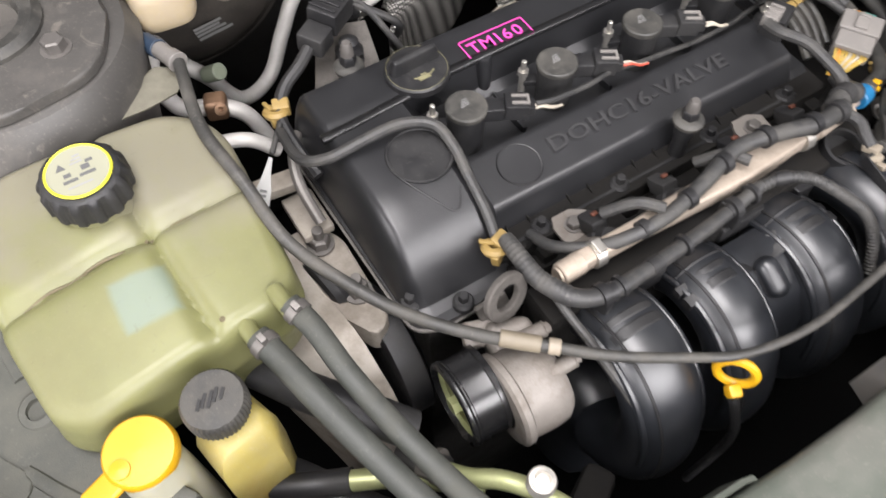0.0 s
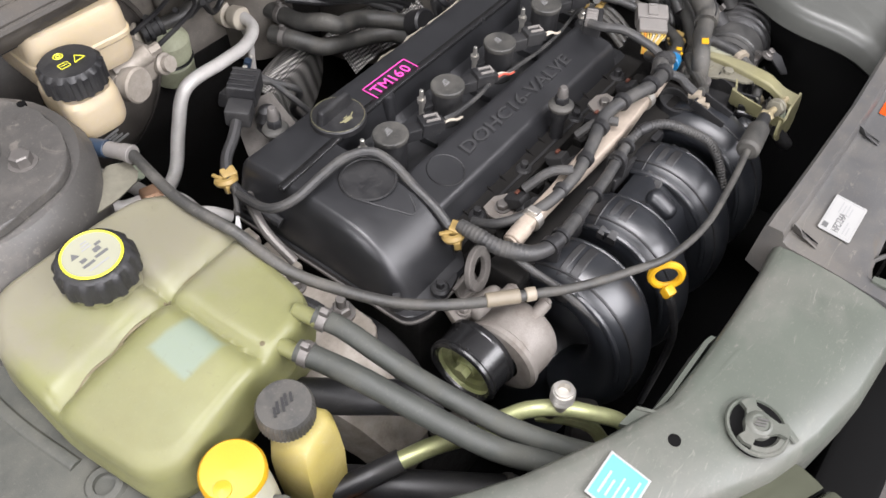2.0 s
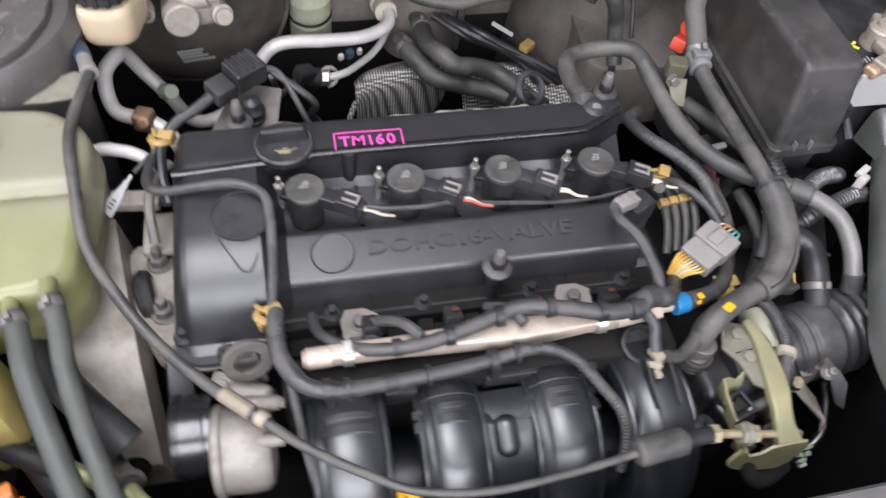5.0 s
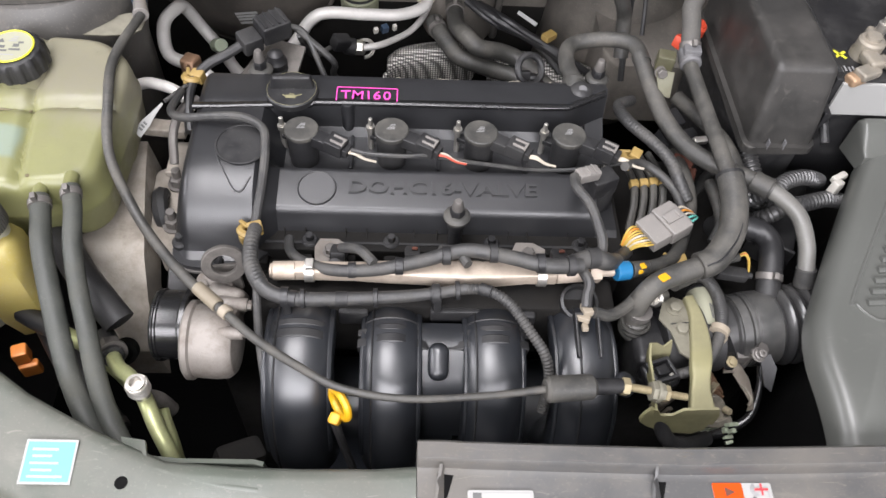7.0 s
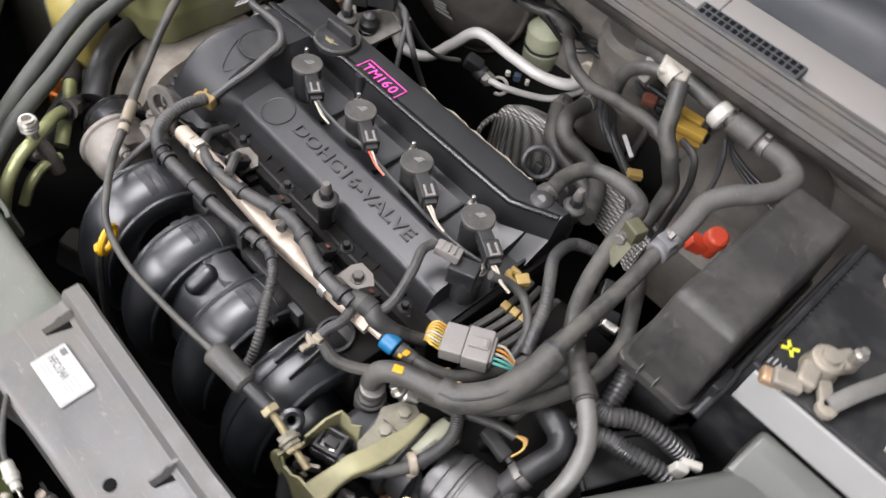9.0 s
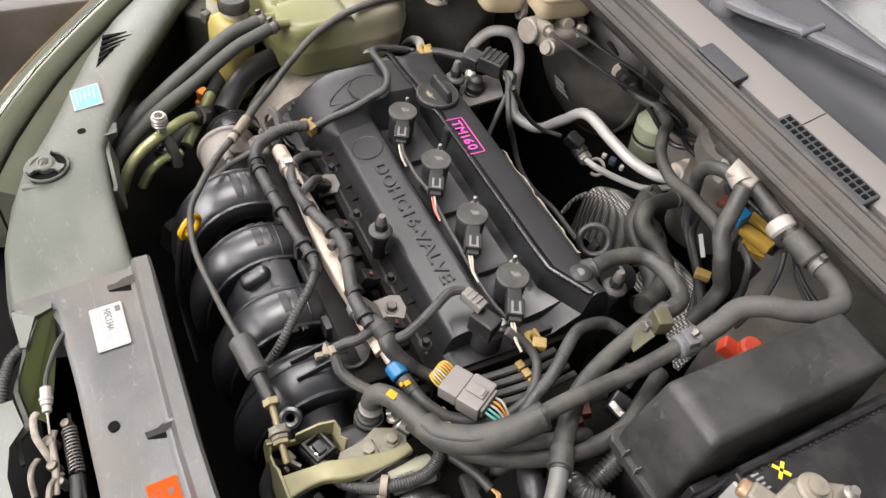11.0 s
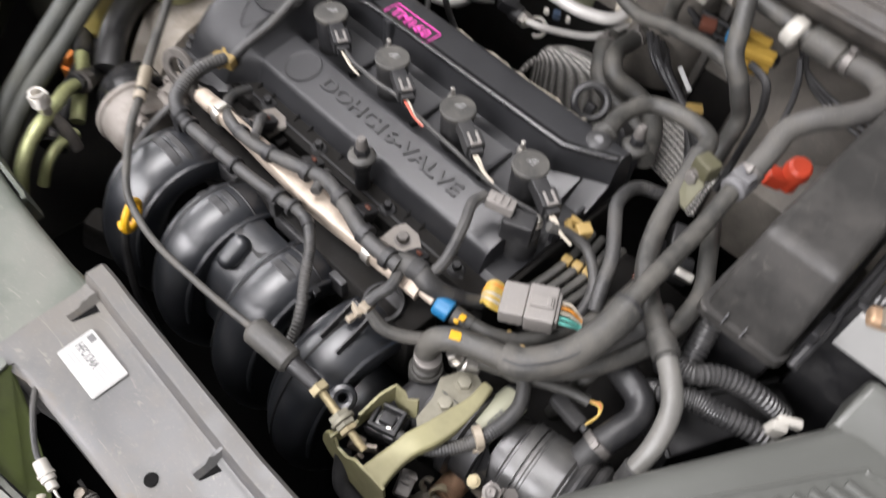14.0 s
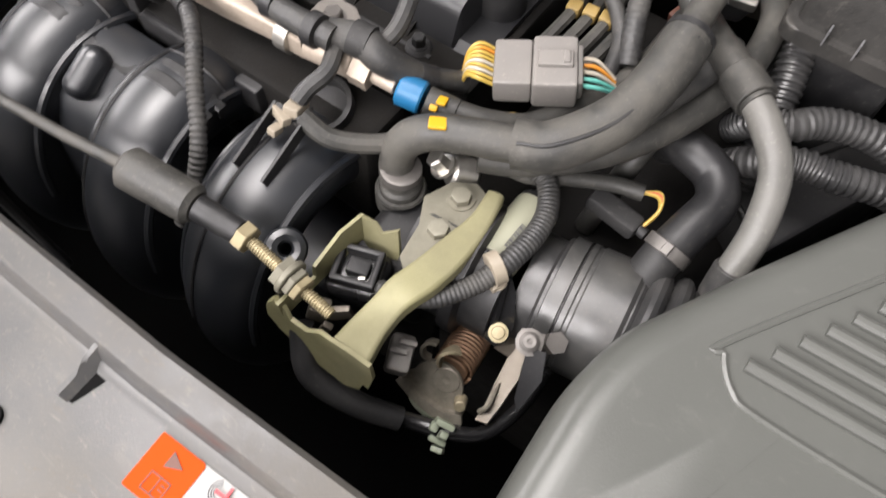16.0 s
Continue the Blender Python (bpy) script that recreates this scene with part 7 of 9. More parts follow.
lathe(b, cam_at(0.0077, 0.0033, 0.002), -SD, [(0.0085, 0), (0.0085, 0.0006), (0.008, 0.0011), (0.003, 0.0012), (0.0022, 0.0007), (0.0, 0.0006)], 24, cap=False)
part("shaft_end", b, "cam_steel", tb)
# the two rims of the cable groove
for lift, mt, line in ((0.0062, "cam_steel", ((-0.0185, -0.0075), (-0.0135, -0.0105), (-0.0018, -0.0165), (0.013, -0.0190), (0.025, -0.0148))), (-0.003, "pale_green", ((-0.0115, -0.0165), (-0.0075, -0.0255), (0.0041, -0.0305), (0.0171, -0.0285)))):
    b = B()
    mid = spline([cam_at(u, v, lift) for u, v in line], 6)
    rows = []
    for i, p in enumerate(mid):
        d = (mid[min(i + 1, len(mid) - 1)] - mid[max(i - 1, 0)]).normalized()
        w = d.cross(SD) * (0.0034 if lift > 0 else 0.0022)
        t = -SD * 0.0009
        rows.append([p - w - t, p + w - t, p + w + t, p - w + t])
    loft(b, rows)
    part("groove_rim", b, mt, tb)
b = B()
loft(b, [[cam_at(u, v, h) for u, v, h in ((a - 0.001, c, 0.0), (a + 0.001, c, 0.0), (a + 0.001, c, 0.0062), (a - 0.001, c, 0.0062))] for a, c in ((-0.0165, -0.0065), (-0.0115, -0.0088), (-0.001, -0.0145), (0.0125, -0.0165), (0.0235, -0.0125))])
part("groove_floor", b, "cam_steel", tb)


def strap_tab(name, line, wide, mat, along=None):
    """A bent strip of sheet steel along a line of cam places."""
    bm = B()
    mid = spline([cam_at(*q) for q in line], 5)
    rows = []
    for i, p in enumerate(mid):
        d = (mid[min(i + 1, len(mid) - 1)] - mid[max(i - 1, 0)]).normalized()
        w = (Vector(along or SD) - d * d.dot(Vector(along or SD))).normalized()
        h = d.cross(w) * 0.0009
        w = w * wide / 2
        rows.append([p - w - h, p + w - h, p + w + h, p - w + h])
    loft(bm, rows)
    part(name, bm, mat, tb)


strap_tab("hook_tab", [(-0.0060, 0.0110, 0.001), (-0.0105, 0.0135, 0.003), (-0.0120, 0.0190, 0.004), (-0.0090, 0.0238, 0.004), (-0.0045, 0.0250, 0.004)], 0.0055, "cam_steel")
strap_tab("hook_tab", [(0.0010, 0.0120, 0.002), (0.0000, 0.0170, 0.006), (0.0005, 0.0225, 0.008), (0.0045, 0.0262, 0.006), (0.0085, 0.0255, 0.002)], 0.0065, "cam_gold")
strap_tab("curled_ear", [(-0.0120, -0.0055, 0.003), (-0.0160, -0.0060, 0.006), (-0.0190, -0.0040, 0.006), (-0.0185, -0.0005, 0.005), (-0.0150, 0.0000, 0.004)], 0.005, "cam_steel")
b = B()
rod(b, cam_at(0.0195, -0.0062, 0.0), cam_at(0.0215, -0.0052, 0.009), 0.0042, 0.0036, 14)
part("cable_nipple", b, "cam_gold", tb, "brass cable nipple")
b = B()
plate(b, [(0.3105, -0.2215, 0.783), (0.3125, -0.214, 0.795), (0.3175, -0.213, 0.790), (0.3235, -0.231, 0.789), (0.3235, -0.250, 0.787), (0.3225, -0.261, 0.783), (0.3155, -0.262, 0.781), (0.3165, -0.256, 0.791), (0.3135, -0.240, 0.788)], (-0.25, -0.1, 1), 0.0024)
part("stop_bracket", b, "worn", tb, "bent oily steel stop bracket")
b = B()
tube(b, [(0.312, -0.2205, 0.787), (0.3145, -0.238, 0.7915), (0.3175, -0.2545, 0.7945), (0.3150, -0.2595, 0.790)], 0.0016, 8, 5)
part("bracket_edge", b, "cam_steel", tb, "bright worn edge")
b = B()
plate(b, [(0.300, -0.2205, 0.783), (0.3105, -0.2215, 0.787), (0.3135, -0.213, 0.797), (0.302, -0.212, 0.789)], (0, -0.3, 1), 0.0022)
part("top_tab", b, "worn", tb)
b = B()
plate(b, [(0.320, -0.226, 0.828), (0.330, -0.224, 0.831), (0.336, -0.236, 0.824), (0.333, -0.252, 0.806), (0.328, -0.246, 0.806)], (0.1, -0.4, 0.9), 0.002)
part("mount_lug", b, "plastic", tb)
b = B()
lathe(b, (0.3195, -0.2235, 0.829), (0.1, -0.35, 1), [(0.0075, 0), (0.0075, 0.0018), (0.0056, 0.002), (0.0056, 0.0045), (0.0042, 0.0055), (0.0042, 0.010), (0.0034, 0.0106), (0.0015, 0.0106), (0.0013, 0.009), (0, 0.009)], 16, cap=False)
part("flange_bolt", b, "clamp", tb)
b = B()
lathe(b, (0.3005, -0.2215, 0.8105), (0.1, -0.4, 1), [(0.0058, -0.002), (0.0058, 0.0), (0.004, 0.0003), (0.0035, 0.002), (0, 0.0024)], 12, cap=False)
part("rivet", b, "brass", tb)

cbk = thing("throttle_bracket", (0.23, -0.23, 0.83), "olive chromated steel throttle cable bracket", "bracket")
b = B()
plate(b, [(0.224, -0.188, 0.835), (0.231, -0.170, 0.8345), (0.243, -0.162, 0.834), (0.254, -0.166, 0.834), (0.263, -0.19, 0.836), (0.261, -0.216, 0.838), (0.247, -0.236, 0.838), (0.237, -0.228, 0.838), (0.233, -0.205, 0.836)], (0, 0, 1), 0.0025)
part("plate", b, "bracket_grey", cbk, "dull olive grey bolted plate")
b = B()
rows = []
ARM_L = ((0.2365, -0.2845, 0.8375), (0.2385, -0.271, 0.841), (0.2415, -0.256, 0.846), (0.2425, -0.244, 0.848), (0.2465, -0.227, 0.847), (0.2510, -0.203, 0.846), (0.2540, -0.185, 0.845), (0.2525, -0.166, 0.8445))
ARM_R = ((0.2605, -0.2845, 0.8375), (0.2585, -0.269, 0.841), (0.2595, -0.256, 0.846), (0.2620, -0.247, 0.848), (0.2660, -0.233, 0.847), (0.2685, -0.211, 0.846), (0.2675, -0.187, 0.845), (0.2625, -0.164, 0.8445))
for l, r in zip(spline(ARM_L, 4), spline(ARM_R, 4)):
    w = (r - l).normalized()
    z = Vector((0, 0, 1))
    rows.append([l - z * 0.009, l - z * 0.0025, l + w * 0.0008 - z * 0.0008, l + w * 0.003, r - w * 0.003, r - w * 0.0008 - z * 0.0008, r - z * 0.0025, r - z * 0.009])
loft(b, rows)
part("arm", b, "olive", cbk, "", 0.9)
b = B()
plate(b, [(0.1935, -0.2868, 0.827), (0.1925, -0.2880, 0.818), (0.2005, -0.2890, 0.8105), (0.2087, -0.2896, 0.8067), (0.230, -0.2905, 0.7999), (0.247, -0.2908, 0.7978), (0.2573, -0.2897, 0.8054), (0.2592, -0.2883, 0.8145), (0.2631, -0.2885, 0.8140), (0.2655, -0.2864, 0.8296), (0.2625, -0.2848, 0.8390), (0.2473, -0.2848, 0.8390), (0.2355, -0.2851, 0.8375), (0.2296, -0.2851, 0.8375), (0.2209, -0.2865, 0.8288), (0.2098, -0.2864, 0.8285), (0.2052, -0.2850, 0.8362), (0.1991, -0.2850, 0.8385), (0.1955, -0.2858, 0.834)], (0, -1, -0.14), 0.0024)
part("front_lip", b, "olive", cbk, "", 0.9)
b = B()
tube(b, [(0.1995, -0.2855, 0.8385), (0.1945, -0.287, 0.829), (0.194, -0.2885, 0.8185), (0.210, -0.2905, 0.808)], 0.0016, 8, 5)
part("rolled_edge", b, "olive", cbk)
b = B()
plate(b, [(0.2015, -0.289, 0.840), (0.2025, -0.278, 0.8405), (0.203, -0.277, 0.832), (0.2035, -0.262, 0.832), (0.2035, -0.261, 0.842), (0.203, -0.238, 0.846), (0.206, -0.222, 0.847), (0.208, -0.222, 0.828), (0.205, -0.24, 0.826), (0.203, -0.289, 0.826)], (1, 0.05, 0), 0.0022)
part("side_wing", b, "olive", cbk)
b = B()
plate(b, [(0.206, -0.222, 0.847), (0.215, -0.2195, 0.843), (0.221, -0.2215, 0.841), (0.229, -0.217, 0.846), (0.233, -0.221, 0.822), (0.217, -0.225, 0.818), (0.208, -0.224, 0.826)], (0.1, -1, 0.2), 0.0022)
part("rear_tab", b, "olive", cbk)
for x, y in ((0.244, -0.202), (0.242, -0.177)):
    b = B()
    lathe(b, (x, y, 0.836), (0, 0, 1), [(0.0078, 0), (0.0078, 0.0016), (0.006, 0.0018)], 20)
    hexa(b, (x, y, 0.8375), (0, 0, 1), 0.0062, 0.0062)
    part("bolt", b, "bracket_grey", cbk)
b = B()
hexa(b, (0.222, -0.165, 0.838), (-0.5, -0.3, 0.9), 0.006, 0.012)
rod(b, (0.224, -0.163, 0.834), (0.236, -0.153, 0.828), 0.010, None, 16, 0.002)
part("steel_bolt", b, "zinc", cbk)

# ---- throttle cable ----
tc = thing("throttle_cable", (-0.335, 0.133, 0.92), "black throttle cable sweeping over the engine", "cable")
CAB = [(-0.333, 0.143, 0.929), (-0.344, 0.067, 0.931), (-0.337, 0.005, 0.925), (-0.329, -0.047, 0.905), (-0.303, -0.094, 0.885), (-0.274, -0.132, 0.870), (-0.238, -0.170, 0.865), (-0.199, -0.204, 0.864)]
part("sheath", tube(B(), CAB, 0.0052, 12, 8), "rubber", tc)
CAB2 = [(-0.199, -0.204, 0.864), (-0.165, -0.235, 0.866), (-0.123, -0.264, 0.869), (-0.084, -0.285, 0.870), (-0.028, -0.294, 0.869), (0.043, -0.289, 0.866), (0.096, -0.282, 0.866)]
part("sheath", tube(B(), CAB2, [0.0046, 0.0044, 0.004, 0.0036, 0.0034, 0.0034, 0.0036], 12, 8), "rubber", tc)
b = B()
rod(b, (-0.227, -0.179, 0.865), (-0.204, -0.1995, 0.8645), 0.0068, None, 16)
part("joint", b, "joint", tc, "tan grey plastic joint")
b = B()
rod(b, (-0.200, -0.203, 0.8645), (-0.193, -0.209, 0.8645), 0.0065, None, 16)
part("joint_ring", b, "pale", tc)
b = B()
rod(b, (0.096, -0.282, 0.866), (0.142, -0.277, 0.8625), 0.0122, 0.0115, 24, 0.003)
part("damper", b, "rubber", tc, "grey rubber damper barrel")
b = B()
rod(b, (0.142, -0.277, 0.8625), (0.168, -0.2735, 0.858), 0.0078, 0.007, 18)
part("sleeve", b, "rubber_dark", tc)
b = B()
rod(b, (0.168, -0.2735, 0.8575), (0.175, -0.2738, 0.8563), 0.0085, None, 6, 0.0006)
tube(b, [(0.175, -0.2738, 0.8563), (0.198, -0.2755, 0.852)], 0.0039, 10, 14, ribs=0.0016, depth=0.0006)
rod(b, (0.209, -0.2765, 0.85), (0.213, -0.277, 0.8492), 0.008, None, 6, 0.0005)
tube(b, [(0.213, -0.277, 0.8492), (0.231, -0.278, 0.8455)], 0.0036, 10, 12, ribs=0.0016, depth=0.0006)
part("adjuster", b, "brass", tc, "yellow zinc threaded adjuster")
b = B()
rod(b, (0.196, -0.2753, 0.8525), (0.201, -0.2757, 0.8515), 0.0095, None, 6, 0.0006)
rod(b, (0.2045, -0.276, 0.851), (0.2085, -0.2764, 0.8502), 0.0088, None, 6, 0.0006)
rod(b, (0.201, -0.2757, 0.8515), (0.2045, -0.276, 0.851), 0.0105, None, 18, 0.0006)
part("lock_nut", b, "bracket_grey", tc, "dull steel lock nuts")
b = B()
rod(b, (-0.333, 0.143, 0.929), (-0.336, 0.155, 0.928), 0.009, 0.008, 16)
rod(b, (-0.336, 0.153, 0.928), (-0.341, 0.17, 0.926), 0.0075, None, 14)
part("ferrule", b, "conn_grey", tc)
b = B()
rod(b, (-0.341, 0.17, 0.926), (-0.348, 0.189, 0.923), 0.0085, None, 14)
part("blue_collar", b, "navy", tc, "dark blue collar")
b = B()
tube(b, [(-0.348, 0.189, 0.923), (-0.36, 0.23, 0.918), (-0.37, 0.3, 0.9), (-0.37, 0.44, 0.85)], 0.005, 10)
part("sheath", b, "rubber", tc)


# ---- hoses over the gearbox side ----
vh = hose("vacuum_hose", [(0.205, -0.185, 0.815), (0.2, -0.182, 0.843), (0.204, -0.178, 0.864), (0.218, -0.169, 0.873), (0.236, -0.161, 0.875), (0.262, -0.152, 0.879), (0.285, -0.135, 0.886)], 0.0105, "rubber", "thick grey rubber hose bending over the fuel line", "hose", 14)
sl = hose("sleeved_hose", [(0.258, -0.154, 0.8795), (0.276, -0.146, 0.883), (0.296, -0.118, 0.892), (0.303, -0.085, 0.901), (0.303, -0.058, 0.907)], 0.0138, "rubber", "grey foam sleeve over the hose", "hose", 16)
hose("return_hose", [(0.303, -0.075, 0.904), (0.300, -0.030, 0.910), (0.298, 0.022, 0.910), (0.296, 0.065, 0.911), (0.292, 0.108, 0.916)], 0.0086, "rubber", "dusty grey hose running back beside the fuse box", "hose", 14)
b = B()
rod(b, (0.2925, 0.103, 0.9165), (0.2935, 0.127, 0.919), 0.0125, None, 20, 0.002)
box(b, (0.293, 0.115, 0.929), (0.02, 0.014, 0.008), turn(0, 0, -5), 0.002)
solo("hose_coupling", b, "tape", "grey plastic hose coupling", "coupling")
b = B()
rod(b, (0.205, -0.185, 0.806), (0.204, -0.184, 0.83), 0.0145, 0.0125, 20, 0.002)
for i in range(3):
    ring(b, (0.2045, -0.1845, 0.812 + 0.006 * i), (0, 0, 1), 0.0138, 0.0018, 20, 6)
solo("rubber_boot", b, "rubber", "ribbed rubber boot below the hose", "boot")
part("paint_spot", box(B(), (0.2195, -0.1705, 0.8835), (0.010, 0.0085, 0.0022), turn(-6, 0, 30), 0.0009), "yellow", vh, "yellow paint spot")
part("end_collar", lathe(B(), (0.2045, -0.184, 0.838), (0.02, 0.03, 1), [(0.0105, 0), (0.0122, 0.0006), (0.0122, 0.006), (0.0105, 0.0066)], 24), "clamp", vh, "dull steel collar")
part("sleeve_end", lathe(B(), (0.303, -0.0605, 0.9062), (0.0, 1, 0.18), [(0.0095, 0), (0.0144, 0.0004), (0.0144, 0.004), (0.0095, 0.0048)], 24), "rubber_dark", sl, "dark sleeve end")
part("seam", tube(B(), [(0.262, -0.161, 0.8905), (0.280, -0.152, 0.8945), (0.301, -0.121, 0.9035), (0.3085, -0.066, 0.917)], 0.0012, 6, 6), "rubber_dark", sl)

hose("heater_return_pipe", [(0.242, 0.136, 0.902), (0.251, 0.095, 0.891), (0.263, 0.049, 0.881), (0.281, 0.008, 0.880), (0.305, -0.022, 0.884), (0.329, -0.047, 0.893), (0.352, -0.065, 0.894)], 0.0098, "rubber", "thick grey heater hose crossing the gearbox side", "hose", 14)
hose("breather_pipe", [(0.344, -0.0595, 0.8945), (0.362, -0.074, 0.891), (0.378, -0.09, 0.882), (0.386, -0.113, 0.865), (0.387, -0.135, 0.846)], 0.0088, "pipe_grey", "smooth grey pipe dropping to the air duct", "pipe", 14)
b = B()
rod(b, (0.334, -0.051, 0.8932), (0.350, -0.064, 0.8942), 0.0118, None, 16)
solo("foam_sleeve", b, "rubber", "foam sleeve end on the pipe", "sleeve")
b = B()
rod(b, (0.387, -0.132, 0.850), (0.388, -0.142, 0.832), 0.0105, None, 14)
solo("pipe_boot", b, "conduit", "rubber boot where the pipe meets the air duct", "boot")
hose("breather_hose", [(0.164, 0.088, 0.894), (0.156, 0.127, 0.892), (0.165, 0.165, 0.890), (0.202, 0.174, 0.894), (0.237, 0.159, 0.901), (0.246, 0.125, 0.900)], 0.0095, "rubber", "grey breather hose behind the valve cover", "hose", 14)
b = B()
rod(b, (0.16, 0.085, 0.887), (0.1615, 0.101, 0.893), 0.0145, 0.013, 20, 0.002)
solo("breather_plug", b, "rubber", "rubber plug on the cover breather", "plug")
hose("lower_loop_hose", [(0.239, -0.157, 0.854), (0.261, -0.144, 0.853), (0.294, -0.117, 0.859), (0.319, -0.079, 0.866), (0.334, -0.028, 0.868), (0.332, 0.025, 0.868), (0.314, 0.064, 0.868), (0.292, 0.106, 0.866)], 0.0088, "rubber", "grey hose looping below the heater hose", "hose", 16)
hose("loom_over_gearbox", [(0.240, 0.110, 0.855), (0.217, 0.085, 0.868), (0.220, 0.045, 0.881), (0.238, 0.015, 0.884), (0.256, -0.010, 0.880), (0.266, -0.033, 0.870), (0.275, -0.051, 0.858)], 0.0070, "conduit", "corrugated grey wiring loom", "loom", 12, ribs=0.004, depth=0.0004)
hose("loom_to_coils", [(0.2, -0.035, 0.893), (0.215, -0.02, 0.882), (0.235, -0.015, 0.872), (0.26, -0.035, 0.862), (0.27, -0.07, 0.855)], 0.0051, "conduit", "taped grey wiring loom", "loom", 12)
hose("right_loom", [(0.31, 0.01, 0.8), (0.318, 0.0, 0.85), (0.322, -0.02, 0.876), (0.318, -0.05, 0.88), (0.305, -0.085, 0.873), (0.29, -0.11, 0.86)], 0.0072, "conduit", "dusty grey loom beside the gearbox", "loom", 12)
for i, (dx, dy) in enumerate(((0, 0), (0.011, 0.006), (0.022, 0.012), (0.033, 0.018))):
    a = Vector((0.212 + dx, -0.075 + dy * 0.3, 0.835))
    hose("transmission_line", [a, a + Vector((0.008, 0.03, 0.012)), a + Vector((0.01, 0.06, 0.016)), a + Vector((0.004, 0.1, 0.01))], 0.0042, "rubber", "thin black hose in a row of four", "hose", 8)
    b = B()
    box(b, a + Vector((0.010, 0.052, 0.0165)), (0.0095, 0.009, 0.0095), turn(10, 0, 5), 0.0015)
    tagged(solo("line_clip", b, "clip_yellow", "small aged yellow hose clip", "clip"), group="yellow hose clips")
hose("air_duct_hose", [(0.318, -0.052, 0.815), (0.322, -0.066, 0.838), (0.334, -0.074, 0.846), (0.352, -0.08, 0.845), (0.361, -0.095, 0.843), (0.357, -0.118, 0.84), (0.352, -0.14, 0.83), (0.35, -0.16, 0.815)], 0.0125, "rubber_dark", "black elbow hose above the air duct", "hose", 16, ends=(6,))
hose("deep_hose", [(0.3, -0.115, 0.78), (0.308, -0.09, 0.835), (0.312, -0.06, 0.85), (0.308, -0.02, 0.855)], 0.0072, "rubber", "black hose between duct and gearbox", "hose", 12)
hose("corrugated_hose", [(0.345, -0.03, 0.83), (0.355, -0.041, 0.858), (0.371, -0.042, 0.866), (0.383, -0.03, 0.866), (0.399, -0.02, 0.864), (0.42, -0.012, 0.858), (0.445, 0.0, 0.84)], 0.0095, "corrugated", "black corrugated hose towards the battery tray", "hose", 14, ribs=0.0048, depth=0.0014)
hose("corrugated_hose", [(0.35, -0.055, 0.825), (0.366, -0.062, 0.85), (0.387, -0.053, 0.856), (0.403, -0.05, 0.856), (0.421, -0.044, 0.855), (0.437, -0.038, 0.852), (0.46, -0.03, 0.84)], 0.0095, "corrugated", "black corrugated hose towards the battery tray", "hose", 14, ribs=0.0048, depth=0.0014)
hose("corrugated_drop", [(0.352, 0.04, 0.885), (0.352, 0.03, 0.878), (0.355, 0.007, 0.866), (0.362, -0.021, 0.85), (0.366, -0.04, 0.83), (0.365, -0.055, 0.8)], 0.0108, "corrugated", "black corrugated hose below the fuse box", "hose", 14, ribs=0.005, depth=0.0015)
b = B()
box(b, (0.445, -0.03, 0.862), (0.014, 0.01, 0.02), turn(0, 10, 30), 0.003)
box(b, (0.45, -0.02, 0.868), (0.02, 0.008, 0.008), turn(0, 0, 30), 0.002)
solo("white_clip", b, "white", "white plastic hose clip", "clip")
b = B()
slab(b, [(0.40, -0.09), (0.455, 0.03), (0.425, 0.045), (0.36, -0.06)], 0.74, 0.816, 0.004)
bt = thing("battery_tray", (0.41, -0.02, 0.74), "black battery tray wall", "tray")
part("wall", b, "plastic", bt)
b = B()
tube(b, [(0.40, -0.09, 0.817), (0.36, -0.06, 0.817), (0.425, 0.045, 0.817)], 0.0035, 8, 1)
part("rolled_rim", b, "plastic", bt)

# large grey loom connector with coloured wires
gc = thing("grey_connector", (0.235, -0.095, 0.85), "large grey wiring connector with yellow and teal wires", "connector")
d = Vector((0.034, 0.02, 0.004)).normalized()
side = Vector((0, 0, 1)).cross(d).normalized()
rm = Matrix((d, side, d.cross(side))).transposed()
c = Vector((0.236, -0.096, 0.868))
b = B()
box(b, c - d * 0.013, (0.022, 0.034, 0.017), rm, 0.002)
part("shell", b, "conn_grey", gc)
b = B()
box(b, c + d * 0.011, (0.026, 0.038, 0.02), rm, 0.0025)
box(b, c + d * 0.024, (0.006, 0.03, 0.014), rm, 0.002)
part("shell", b, "conn_grey", gc)
b = B()
box(b, c + d * 0.01 + Vector((0, 0, 0.0105)), (0.02, 0.012, 0.004), rm, 0.001)
box(b, c + d * 0.016 + Vector((0, 0, 0.0125)), (0.004, 0.009, 0.0025), rm, 0.0008)
part("latch", b, "conn_grey", gc)
for i in range(9):
    o = side * (-0.0132 + 0.0033 * i)
    b = B()
    p = c - d * 0.023 + o + Vector((0, 0, 0.002))
    tube(b, [p, p - d * 0.010 + Vector((0, 0, 0.006)), p - d * 0.018 - o * 0.3 + Vector((0, 0.003, 0.001)), p - d * 0.022 - o * 0.6 + Vector((0, 0.006, -0.014))], 0.0012, 6, 5)
    part("wire", b, ("wire_yellow", "wire_yellow", "wire_white", "wire_yellow", "wire_white", "wire_yellow", "wire_yellow", "wire_orange", "wire_yellow")[i], gc)
for i in range(5):
    o = side * (-0.01 + 0.005 * i)
    b = B()
    p = c + d * 0.026 + o
    tube(b, [p, p + d * 0.010 + Vector((0, 0, -0.002)), p + d * 0.022 - o * 0.5 + Vector((0, 0, -0.012))], 0.0013, 6, 5)
    part("wire", b, ("wire_green", "wire_green", "wire_white", "wire_orange", "wire_white")[i], gc)

